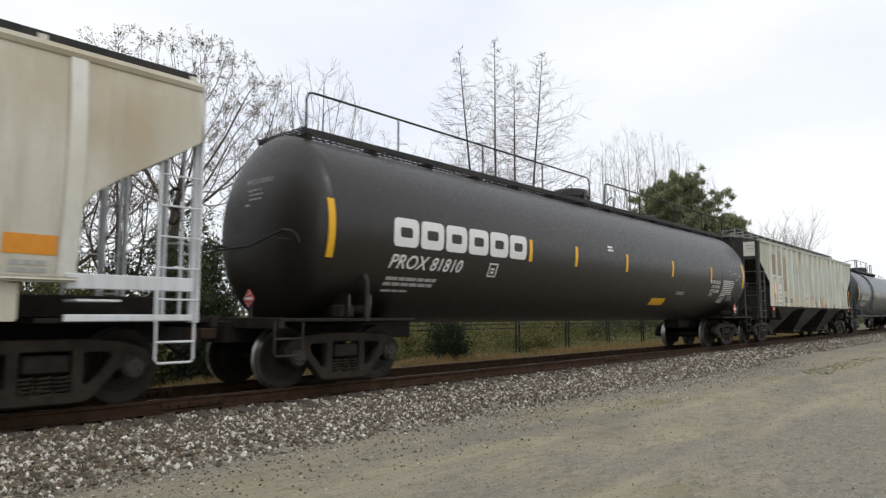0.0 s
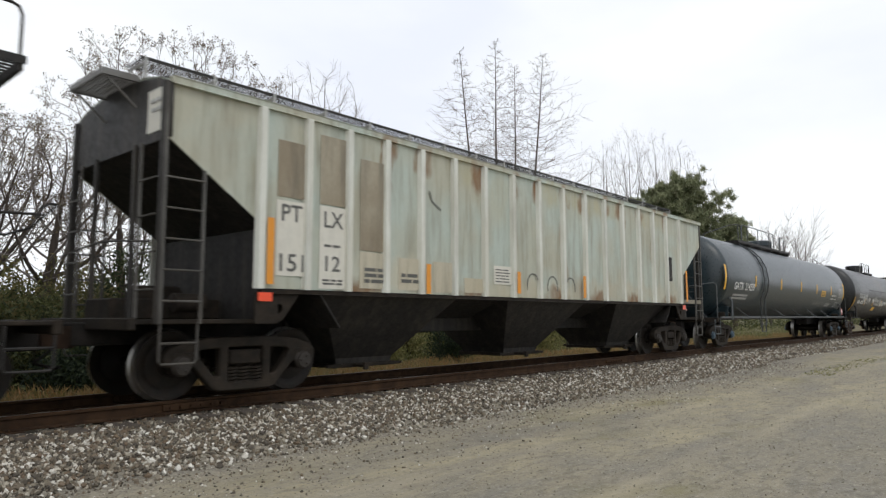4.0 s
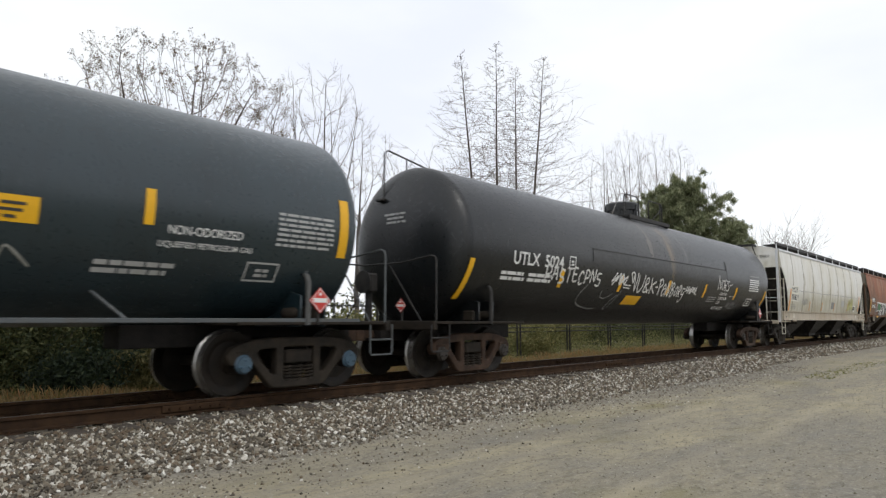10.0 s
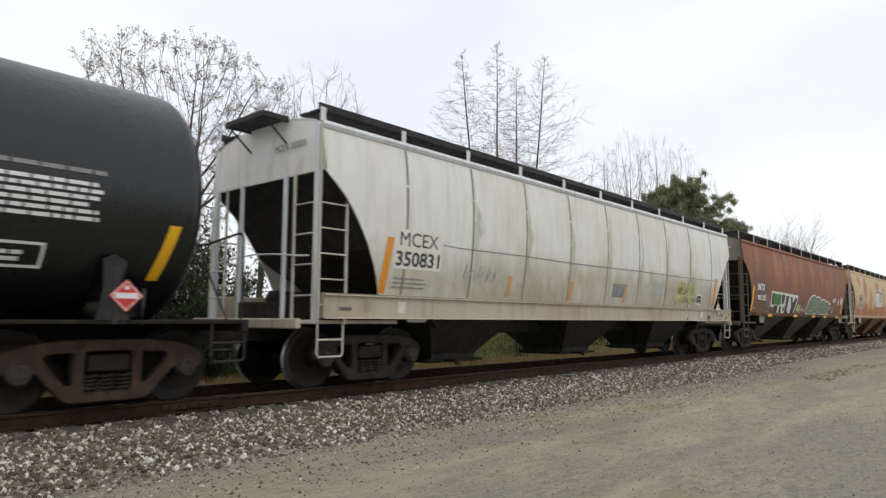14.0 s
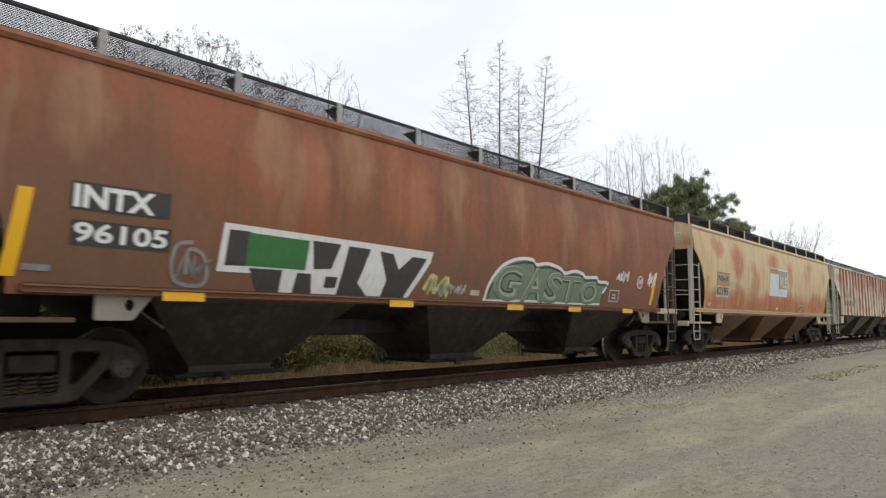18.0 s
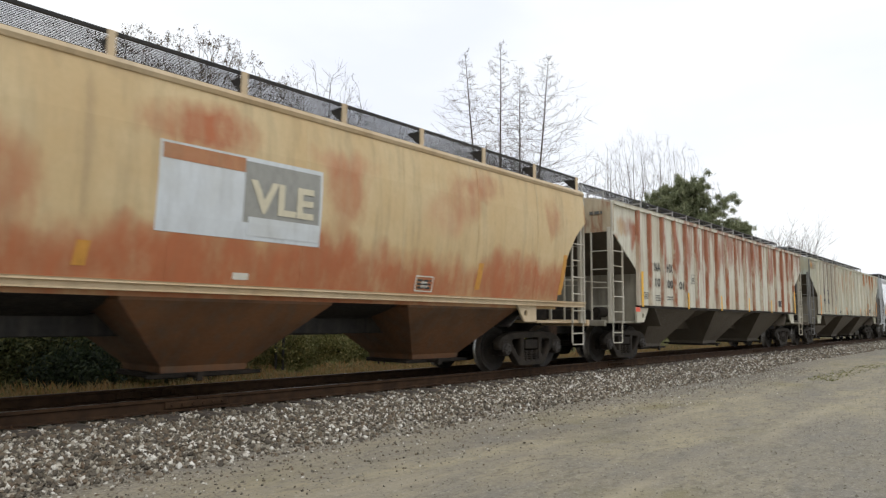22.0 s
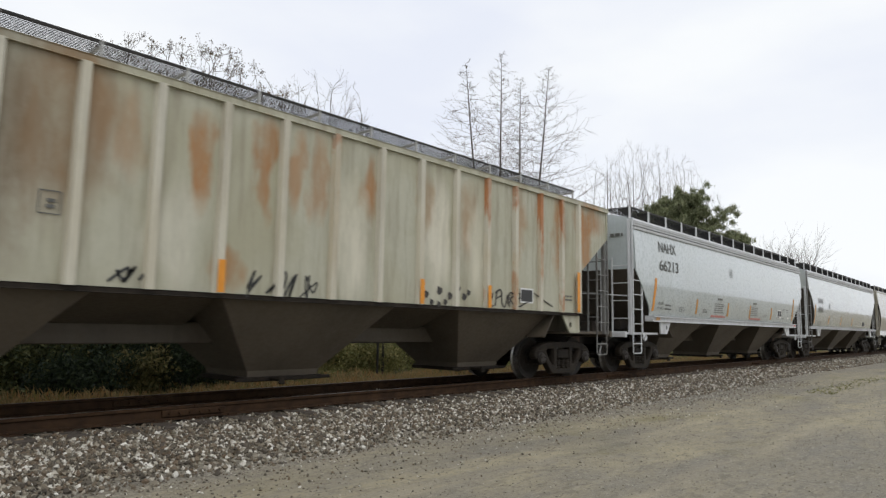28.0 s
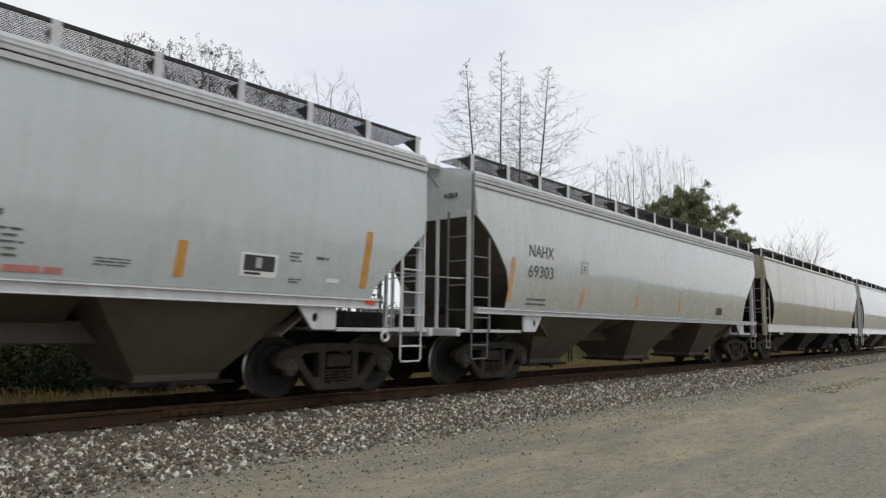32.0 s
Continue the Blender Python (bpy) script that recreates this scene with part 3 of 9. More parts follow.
def hopper_car(spec):
    """A covered hopper: sides, roof, ends, slopes, bays, walks, ladders, trucks. Local x = 0 is halfway between the trucks."""
    mid = (spec["A"] + spec["B"]) / 2
    car = thing("covered_hopper_car", spec["label"], "freight car", pose(mid, TRACK_Y, 0), "cars of the freight train")
    x0, x1, a, b = (spec[k] - mid for k in ("x0", "x1", "A", "B"))
    fl, fr = spec["face"][0] - mid, spec["face"][1] - mid
    side, style, cut = spec["paint"], spec["style"], CUTS[spec["cut"]]
    trim = spec.get("trim", side)
    dark = spec.get("dark", M["black"])
    zb, top = spec.get("bottom", cut[0][0]), 4.03
    ribbed = style == "rib"
    surf = (lambda z: 1.545) if ribbed else (lambda z: lerp_table(BULGE, z))
    zc = max(z for z, d in cut)
    # side sheets
    for s in (-1, 1):
        if ribbed:
            line = [(x0, top), (x0, zc)] + [(x0 + d, z) for z, d in cut[::-1][1:]] + [(x1 - d, z) for z, d in cut[:-1]] + [(x1, zc), (x1, top)]
            me = plate([line], 0.03, 0.004)
            part("side_panel", me, side, car, at=pose(0, s * 1.505, 0))
        else:
            zs = sorted(set([zb + (zc - zb) * i / 11 for i in range(12)] + [zc + (top - zc) * i / 5 for i in range(6)]))
            rows = [[(x0 + lerp_table(cut, z) + (x1 - x0 - 2 * lerp_table(cut, z)) * u / 30, s * surf(z), z) for u in range(31)] for z in zs]
            part("side_panel", MB().sheet(rows, (0, -s * 0.025, 0)), side, car, smooth=True)
    if ribbed:
        rib = MB().loft([[(-0.075, -1.515, z), (-0.05, -1.60, z), (0.05, -1.60, z), (0.075, -1.515, z)] for z in (1.47, 3.98)]).mesh("rib")
        far = rib.copy()
        far.transform(Matrix.Rotation(math.pi, 4, "Z"))
        # bulged panels with rounded feet between the ribs
        at = [q - mid for q in spec["ribs"]]
        for l, r in zip(at, at[1:]):
            c, h = (l + r) / 2, (r - l) / 2 - 0.07
            for s in (-1, 1):
                rows = []
                for z, k in ((1.415, 0.72), (1.435, 0.90), (1.475, 0.99), (1.6, 1.0), (2.2, 1.0), (2.8, 1.0), (3.4, 1.0), (3.97, 1.0)):
                    rows.append([(c + h * k * u, s * (1.522 + 0.022 * (1 - u * u)), z) for u in (-1, -0.75, -0.4, 0, 0.4, 0.75, 1)])
                part("panel", MB().sheet(rows, (0, -s * 0.02, 0)), side, car, smooth=True)
        for x in (q - mid for q in spec["ribs"]):
            part("rib", rib, spec["rusted"] if round(x + mid, 2) in spec.get("rusted_ribs", ()) else spec.get("rib_paint", side), car, at=pose(x, 0, 0))
            part("rib", far, spec.get("rib_paint", side), car, at=pose(x, 0, 0))
        for s in (-1, 1):
            part("side_sill", MB().box(x0 + 1.35, x1 - 1.35, s * 1.46, s * 1.545, 1.41, 1.475, 0.01), M["steel"], car)
            part("top_chord", MB().box(x0, x1, s * 1.49, s * 1.575, 3.97, 4.07, 0.015), side, car)
    else:
        s0, s1 = spec.get("sill", (1.12, 1.44))
        for s in (-1, 1):
            part("side_sill", MB().box(x0 + spec.get("sill_in", 0.05), x1 - spec.get("sill_in", 0.05), s * 1.36, s * 1.56, s0, s1, 0.02)
                 .box(x0 + spec.get("sill_in", 0.05), x1 - spec.get("sill_in", 0.05), s * 1.50, s * 1.60, s1 - 0.035, s1, 0.01), spec.get("sill_paint", trim), car)
            part("top_chord", MB().loft([[(x, s * y, z) for y, z in ((1.47, 3.93), (1.535, 3.95), (1.56, 4.00), (1.53, 4.06), (1.44, 4.07))] for x in (x0, x1)]), trim, car, smooth=True)
        for i in range(1, spec.get("seams", 9)):
            x = x0 + (x1 - x0) * i / spec.get("seams", 9)
            line = MB()
            zs = [max(zb, s1) + 0.02 + (3.9 - max(zb, s1)) * k / 10 for k in range(11)]
            line.sheet([[(x - 0.026, -surf(z) - 0.004, z), (x + 0.026, -surf(z) - 0.004, z)] for z in zs], (0, 0.006, 0))
            part("panel_seam", line, spec.get("seam", side), car)
    # roof
    arch = [(-1.50, 4.04), (-1.25, 4.13), (-0.85, 4.21), (-0.4, 4.26), (0, 4.275), (0.4, 4.26), (0.85, 4.21), (1.25, 4.13), (1.50, 4.04)]
    part("roof", MB().sheet([[(x, y, z) for y, z in arch] for x in (x0, (x0 + x1) / 2, x1)], (0, 0, -0.03)), spec.get("roof", side), car, smooth=True)
    # ends and slopes
    for d, e in ((1, x0), (-1, x1)):
        w = [(-surf(z), z) for z in (zc, (zc + 4.03) / 2, 4.03)] + arch[1:-1] + [(surf(z), z) for z in (4.03, (zc + 4.03) / 2, zc)]
        me = plate([[(y, z) for y, z in w]], 0.04, 0.004)
        me.transform(Matrix.Rotation(radians(90), 4, "Z"))
        part("end_panel", me, spec.get("end", side), car, at=pose(e + d * 0.02, 0, 0))
        run = [(0.03, zc + 0.02)] + [(q + 0.02, z) for z, q in cut[::-1][1:] if z > 1.9] + [(max(q for z, q in cut) + 0.95, 1.45), (2.75, 0.95)]
        rows = [[(e + d * q, y * (surf(max(z, 1.5)) - 0.03), z) for y in (-1, 0, 1)] for q, z in run]
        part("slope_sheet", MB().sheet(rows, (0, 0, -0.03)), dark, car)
        part("end_platform", MB().box(min(e - d * 0.32, e + d * 1.75), max(e - d * 0.32, e + d * 1.75), -1.40, 1.40, 1.00, 1.06, 0.01)
             .box(min(e - d * 0.36, e - d * 0.26), max(e - d * 0.36, e - d * 0.26), -1.46, 1.46, 0.93, 1.08, 0.015), spec.get("deck", M["steel"]), car)
        part("end_sill_box", MB().box(min(e - d * 0.15, e + d * 1.7), max(e - d * 0.15, e + d * 1.7), -0.42, 0.42, 1.06, 1.34, 0.02), M["steel"], car)
        if ribbed:
            part("end_bulkhead", MB().box(e + d * 1.41 - 0.02, e + d * 1.41 + 0.02, -1.47, 1.47, 1.06, 2.30, 0.006), spec.get("bulkhead", dark), car)
        for y in (-0.62, 0.62):
            part("end_stanchion", MB().box(e - 0.03, e + 0.03, y - 0.03, y + 0.03, 1.06, zc + 0.05, 0.008), spec.get("post", trim), car)
        for y in (-1.43, 1.43):
            post = MB().box(e - 0.045, e + 0.045, y - 0.045, y + 0.045, 1.0, 4.03 if spec.get("tall_post") else zc + 0.1, 0.012)
            part("corner_post", post, spec.get("post", trim), car)
        for s in (-1, 1):
            pad = plate([rounded([(-0.30, 1.03), (0.12, 1.03), (0.42, 1.42), (-0.30, 1.42)], 0.03, 2), [(0.08 + 0.06 * math.cos(k * 0.524), 1.2 + 0.075 * math.sin(k * 0.524)) for k in range(12)]], 0.05, 0.006)
            part("jacking_pad", pad, spec.get("pad", trim), car, at=pose(e + d * 1.60 if ribbed else (a if d > 0 else b) + d * 0.75, s * 1.48, 0, 0, 0, 0 if d > 0 else 180))
        # ladders at the corner
        lx = e - 0.02 if d > 0 else e - 0.50
        lm = spec.get("ladder", trim)
        ladder(car, lx, 0.52, -1.52, 1.0, (spec.get("ladder_top", 4.0) if d > 0 else 2.95), [1.28, 1.66, 2.04, 2.42] + ([2.8] if zc > 3.2 else []), lm, tall=(2.95 if d > 0 else spec.get("ladder_top", 4.0)))
        stirrup(car, lx + 0.02, 0.48, -1.50, 1.02, 0.52, lm)
        stirrup(car, lx + 0.02, 0.48, 1.50, 1.02, 0.52, lm)
        ladder(car, lx, 0.52, 1.52, 1.0, 2.95, [1.28, 1.66, 2.04, 2.42], lm)
        for y in (-1.43, 0.96):
            climb = part("end_ladder", MB().box(e - d * 0.07 - 0.018, e - d * 0.07 + 0.018, y + (0.45 if y < 0 else 0.0), y + (0.49 if y < 0 else 0.04), 1.05, min(3.3, zc + 0.3), 0.005), lm, car)
            for z in (1.42, 1.88, 2.34, 2.80):
                part("rung", MB().tube([(e - d * 0.08, y, z), (e - d * 0.08, y + 0.47, z)], 0.013, 6), lm, climb)
        hand = [(e - d * 0.12, y, 2.05 + 0.05 * math.cos(y * 2)) for y in (-1.4, -1.2, -0.6, 0, 0.6, 1.2, 1.4)]
        part("end_handrail", MB().tube(hand, 0.014, 6), spec.get("post", trim), car, smooth=True)
        # roof platform over the end
        plat = grating(min(e, e - d * 0.46), max(e, e - d * 0.46), -0.62, 0.42, 4.26, 0.055, 0.09)
        plat.box(min(e, e - d * 0.46), max(e, e - d * 0.46), -0.65, -0.61, 4.19, 4.28, 0.004).box(min(e, e - d * 0.46), max(e, e - d * 0.46), 0.41, 0.45, 4.19, 4.28, 0.004)
        plat.box(e - d * 0.47 - 0.015, e - d * 0.47 + 0.015, -0.65, 0.45, 4.19, 4.28, 0.004)
        for y in (-0.6, 0.4):
            plat.tube([(e, y, 3.85), (e - d * 0.42, y, 4.20)], 0.018, 5)
        tagged(part("roof_end_platform", plat, spec.get("plat", M["silver"]), car), kind="stuff")
        part("center_sill", MB().box(min(e - d * 0.62, e + d * 3.0), max(e - d * 0.62, e + d * 3.0), -0.20, 0.20, 0.72, 1.02, 0.015), M["black"], car)
        coupler(car, e - d * 0.62, fl if d > 0 else fr)
        truck(car, a if d > 0 else b, spec.get("casting", M["frame"]))
    # brake gear on the leading end
    if spec.get("brake", True):
        part("brake_cylinder", MB().turn([(x0 + 0.5, 0.05), (x0 + 0.52, 0.13), (x0 + 0.95, 0.13), (x0 + 0.97, 0.05)], "x", (0, -0.75, 1.28), 16), M["steel"], car, smooth=True)
        part("air_reservoir", MB().turn([(x0 + 0.35, 0.06), (x0 + 0.42, 0.19), (x0 + 1.1, 0.19), (x0 + 1.17, 0.06)], "x", (0, 0.3, 1.36), 18), M["steel"], car, smooth=True)
    wheel = MB().turn([(-0.02, 0.25), (0.0, 0.27), (0.02, 0.25), (0.0, 0.23), (-0.02, 0.25)], "x", (0, 0, 0), 20, False)
    for k in range(5):
        wheel.tube([(0, 0, 0), (0, 0.25 * math.cos(k * 1.2566), 0.25 * math.sin(k * 1.2566))], 0.014, 5)
    part("brake_wheel", wheel, M["steel"], car, at=pose(x1 + 0.18, -0.5, 2.6), smooth=True)
    # hopper bays
    nb = spec.get("bays", 3)
    h0, h1 = a + 1.1 - 0.82, b - 1.0 + 0.82
    part("center_sill", MB().box(a + 1.2, b - 1.2, -0.26, 0.26, 0.80, 1.10, 0.015), dark, car)
    for i in range(nb):
        l, r = h0 + (h1 - h0) * i / nb, h0 + (h1 - h0) * (i + 1) / nb
        m_, q = (l + r) / 2, (r - l) / 2
        zt = zb + 0.06
        rings = []
        for z, fx, wy in ((zt, 0.66, 1.40), (zt - 0.10, 0.655, 1.38), (0.40, 0.275, 0.60), (0.30, 0.265, 0.58)):
            rings.append([(m_ - q * fx, -wy, z), (m_ + q * fx, -wy, z), (m_ + q * fx, wy, z), (m_ - q * fx, wy, z)])
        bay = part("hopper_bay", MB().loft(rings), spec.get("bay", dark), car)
        gate = MB().box(m_ - q * 0.30, m_ + q * 0.30, -0.62, 0.62, 0.24, 0.31, 0.01).box(m_ - q * 0.36, m_ + q * 0.36, -0.66, -0.60, 0.25, 0.30, 0.006)
        gate.tube([(m_ - q * 0.12, -0.95, 0.28), (m_ - q * 0.12, 0.95, 0.28)], 0.03, 6).box(m_ - q * 0.12 - 0.05, m_ - q * 0.12 + 0.05, -0.98, -0.92, 0.22, 0.34, 0.01)
        part("outlet_gate", gate, M["steel"], bay)
        # the low ridge between two bays
        if i < nb - 1:
            ridge = [[(x, y, z) for y, z in ((-1.36, zt), (-0.30, 1.06), (0.30, 1.06), (1.36, zt))] for x in (r - q * 0.36, r + q * 0.36)]
            part("bay_ridge", MB().loft(ridge, True), dark, car)
    if spec.get("eave"):
        for s in (-1, 1):
            part("eave_moulding", MB().loft([[(x, s * y, z) for y, z in ((1.52, 3.775), (1.585, 3.77), (1.595, 3.835), (1.52, 3.84))] for x in (x0, x1)]), trim, car)
            # black strip that draws the shadow line between the two mouldings
            part("eave_gap", MB().box(x0 + 0.02, x1 - 0.02, min(s * 1.50, s * 1.535), max(s * 1.50, s * 1.535), 3.842, 3.872, 0.002), M["black"], car)
            part("eave_moulding", MB().loft([[(x, s * y, z) for y, z in ((1.50, 3.874), (1.565, 3.872), (1.575, 3.915), (1.55, 3.925), (1.575, 3.94), (1.575, 3.965), (1.50, 3.97))] for x in (x0, x1)]), trim, car)
    # roof walks
    wy = spec.get("walk", 1.40)
    zw = spec.get("walk_z", 4.27 if spec.get("solid_walk") else 4.38)
    nbk = spec.get("brackets", 11)
    deep = 0.5 if spec.get("thin_walk") or spec.get("solid_walk") else 0.78
    for s in (-1,) if spec.get("thin_walk") else (-1, 1):
        y0, y1 = sorted((s * wy, s * (wy - deep)))
        tagged(part("roof_walk", grating(x0 + 0.02, x1 - 0.02, y0, y1, zw, *((0.09, 0.13, 0.03) if spec.get("solid_walk") else ((0.05, 0.05, 0.010, 0.0022, 0.0028) if spec.get("thin_walk") else (0.05, 0.05, 0.010, 0.0025, 0.0032)))), M["walk_mesh"], car), kind="stuff")
        if not spec.get("thin_walk"):
            part("walk_edge", MB().box(x0, x1, s * wy - 0.012, s * wy + 0.012, zw - 0.02, zw + (0.09 if spec.get("solid_walk") else 0.03), 0.004), spec.get("walk_edge", M["dark_rail"]), car)
        if spec.get("thin_walk"):
            part("walk_edge", MB().box(x0, x1, s * wy - 0.008, s * wy + 0.008, zw - 0.02, zw + 0.02, 0.003), M["dark_rail"], car)
            foot = MB().box(-0.02, 0.02, min(s * wy, s * (wy - 0.5)), max(s * wy, s * (wy - 0.5)), zw - 0.07, zw - 0.03, 0.006)
            foot.box(-0.02, 0.02, s * wy - 0.02, s * wy + 0.02, 4.15, zw + 0.02, 0.005).box(-0.02, 0.02, s * (wy - 0.48) - 0.02, s * (wy - 0.48) + 0.02, 4.2, zw - 0.03, 0.005)
            foot = foot.mesh("walk_bracket")
            for i in range(nbk):
                part("walk_bracket", foot, M["silver"], car, at=pose(x0 + 0.08 + (x1 - x0 - 0.16) * i / (nbk - 1), 0, 0))
            continue
        br = MB().box(-0.05, 0.05, min(s * 1.405, s * 1.425), max(s * 1.405, s * 1.425), 4.03, zw + 0.03, 0.006)
        gus = MB().loft([[(-0.012, s * 1.40, 4.12), (0.012, s * 1.40, 4.12), (0.012, s * 1.36, 4.12), (-0.012, s * 1.36, 4.12)], [(-0.012, s * 1.40, zw - 0.012), (0.012, s * 1.40, zw - 0.012), (0.012, s * 1.05, zw - 0.012), (-0.012, s * 1.05, zw - 0.012)]]).mesh("gusset")
        br = br.mesh("walk_bracket")
        for i in range(nbk):
            part("walk_bracket", br, spec.get("bracket_paint", trim), car, at=pose(x0 + 0.08 + (x1 - x0 - 0.16) * i / (nbk - 1), 0, 0))
            part("gusset", gus, M["dark_rail"], car, at=pose(x0 + 0.08 + (x1 - x0 - 0.16) * i / (nbk - 1), 0, 0))
    hatch = MB().box(-0.75, 0.75, -0.42, 0.42, 4.27, 4.36, 0.03).mesh("roof_hatch")
    for i in range(8):
        part("roof_hatch", hatch, spec.get("roof", side), car, at=pose(x0 + (x1 - x0) * (i + 0.5) / 8, 0, 0))
    return car, mid, surf


# ---- tank cars ----
def tank_car(spec):
    mid = (spec["A"] + spec["B"]) / 2
    car = thing("tank_car", spec["label"], "freight car", pose(mid, TRACK_Y, 0), "cars of the freight train")
    x0, x1, a, b = (spec[k] - mid for k in ("x0", "x1", "A", "B"))
    fl, fr = spec["face"][0] - mid, spec["face"][1] - mid
    r, zc, paint, depth = spec["r"], spec["zc"], spec["paint"], spec.get("head", 0.72)
    head = [(depth * (1 - math.cos(t)), r * math.sin(t)) for t in [radians(2 + 88 * (i / 12)) for i in range(13)]]
    prof = [(x0 + s, q) for s, q in head] + [(x0 + depth + (x1 - x0 - 2 * depth) * i / 8, r) for i in range(1, 8)] + [(x1 - s, q) for s, q in head[::-1]]
    part("tank_shell", MB().turn(prof, "x", (0, 0, zc), 72), paint, car, smooth=True)
    for x in spec.get("welds", ()):
        part("shell_band", MB().turn([(x - mid - 0.035, r + 0.001), (x - mid - 0.02, r + 0.008), (x - mid + 0.02, r + 0.008), (x - mid + 0.035, r + 0.001)], "x", (0, 0, zc), 72, False), paint, car, smooth=True)
    surf = lambda z: math.sqrt(max(0.01, r * r - (z - zc) ** 2))
    zbot = zc - r
    for d, e, tc in ((1, x0, a), (-1, x1, b)):
        # stub sill, cradle and end platform
        part("stub_sill", MB().box(min(e - d * 0.60, tc + d * 2.3), max(e - d * 0.60, tc + d * 2.3), -0.26, 0.26, 0.68, zbot + 0.06, 0.015), M["black"], car)
        cradle = plate([[(-1.38, 0.98), (1.38, 0.98), (1.40, 1.42), (1.15, zc - math.sqrt(r * r - 1.15 ** 2) - 0.01)] + [(y, zc - math.sqrt(r * r - y * y) - 0.01) for y in (0.8, 0.4, 0, -0.4, -0.8)] + [(-1.15, zc - math.sqrt(r * r - 1.15 ** 2) - 0.01), (-1.40, 1.42)]], 0.04, 0.004)
        cradle.transform(Matrix.Rotation(radians(90), 4, "Z"))
        for k in (-0.22, 0.22):
            part("cradle_plate", cradle, paint, car, at=pose(tc + k, 0, 0))
        deck = MB().box(min(e - d * 0.42, tc + d * 1.25), max(e - d * 0.42, tc + d * 1.25), -1.42, 1.42, 1.00, 1.05, 0.01)
        deck.box(min(e - d * 0.46, e - d * 0.36), max(e - d * 0.46, e - d * 0.36), -1.45, 1.45, 0.90, 1.06, 0.012)
        part("end_platform", deck, spec.get("deck", M["steel"]), car)
        trim = spec.get("rails", M["dark_rail"])
        for s in (-1, 1):
            post = MB().tube([(tc + d * 0.12, s * 1.42, 1.0), (tc + d * 0.12, s * 1.42, 1.62), (tc + d * 0.12, s * 1.38, 1.71), (tc + d * 0.12, s * 1.30, 1.76), (tc + d * 0.12, s * (surf(1.80) - 0.02), 1.80)], 0.042, 8)
            part("platform_post", post, trim, car, smooth=True)
            stirrup(car, tc - d * 1.35 - 0.24, 0.48, s * 1.42, 1.0, 0.52, trim)
        # rail across the end, with rounded corners
        o = e - d * 0.36
        if spec.get("hook"):
            corner = [(o + d * 0.22, 1.43, 2.14), (o + d * 0.18, 1.43, 2.25), (o + d * 0.10, 1.42, 2.31), (o, 1.36, 2.32)]
            for s in (-1, 1):
                part("rail_support", MB().tube([(o, s * 0.9, 2.26), (e + d * 0.12, s * 0.88, 2.24)], 0.016, 6), trim, car)
        else:
            corner = [(o, 1.41, 1.03), (o, 1.41, 2.12), (o, 1.38, 2.20), (o, 1.30, 2.23)]
            for s in (-1, 1):
                part("rail_brace", MB().tube([(o, s * 0.22, 2.10), (o, s * 1.05, 1.05)], 0.017, 6), trim, car)
        rail = [(x, -y, z) for x, y, z in corner] + [(o, -0.5, 2.14), (o, 0.5, 2.14)] + corner[::-1]
        part("end_handrail", MB().tube(rail, 0.018, 7), trim, car, smooth=True)
        valve = MB().box(tc - d * 0.15 - 0.13, tc - d * 0.15 + 0.13, -1.30, -1.02, 1.05, 1.26, 0.03).turn([(-1.34, 0.05), (-1.28, 0.09), (-1.02, 0.09)], "y", (tc + d * 0.22, 0, 1.17), 12)
        part("brake_valve", valve, M["frame"], car, smooth=True)
        coupler(car, e - d * 0.60, fl if d > 0 else fr)
        truck(car, tc, spec.get("casting", M["frame"]), spec.get("cap", "cap"))
    return car, mid, surf


def handrail(car, xs, y, z0, z1, mat, name="handrail", r=0.02, slope=0.0):
    """A rail with rounded ends on uprights at xs."""
    a, b = xs[0], xs[-1]
    rail = part(name, MB().tube([(a, y, z0), (a, y, z1 - 0.12), (a + 0.04, y, z1 - 0.03), (a + 0.13, y, z1), (b - 0.13, y, z1), (b - 0.04, y, z1 - 0.03), (b, y, z1 - 0.12), (b, y, z0)], r, 7), mat, car, smooth=True)
    up = MB().tube([(0, 0, 0), (0, 0, z1 - z0)], r * 0.9, 6).mesh("upright")
    for x in xs[1:-1]:
        part("upright", up, mat, rail, at=pose(x, y, z0))


def manway(car, x, r, z0, z1, mat):
    prof = [(z0, r * 1.0), (z0 + (z1 - z0) * 0.55, r), (z0 + (z1 - z0) * 0.56, r * 1.12), (z1 - 0.06, r * 1.12), (z1 - 0.02, r * 1.05), (z1, r * 0.9)]
    d = part("manway_housing", MB().turn(prof, "z", (x, 0, 0), 28), mat, car, smooth=True)
    part("hinge", MB().box(x + r * 1.05, x + r * 1.3, -0.12, 0.12, z1 - 0.13, z1 - 0.04, 0.02), mat, d)
    for k in range(6):
        t = k * math.pi / 3 + 0.3
        part("eyebolt", MB().box(x + r * 1.12 * math.cos(t) - 0.03, x + r * 1.12 * math.cos(t) + 0.03, r * 1.12 * math.sin(t) - 0.03, r * 1.12 * math.sin(t) + 0.03, z0 + 0.12, z1 - 0.10, 0.01), mat, d)


def lettering(car, words, x, z, height, surf, mat, width=None, bold=0.012, shear=0.0, label="", bend=True):
    me = text_mesh(words, height, width, bold, shear)
    if bend:
        me = sliced(me)
    return part("lettering", wrapped(me, x, z, surf), mat, car, label)


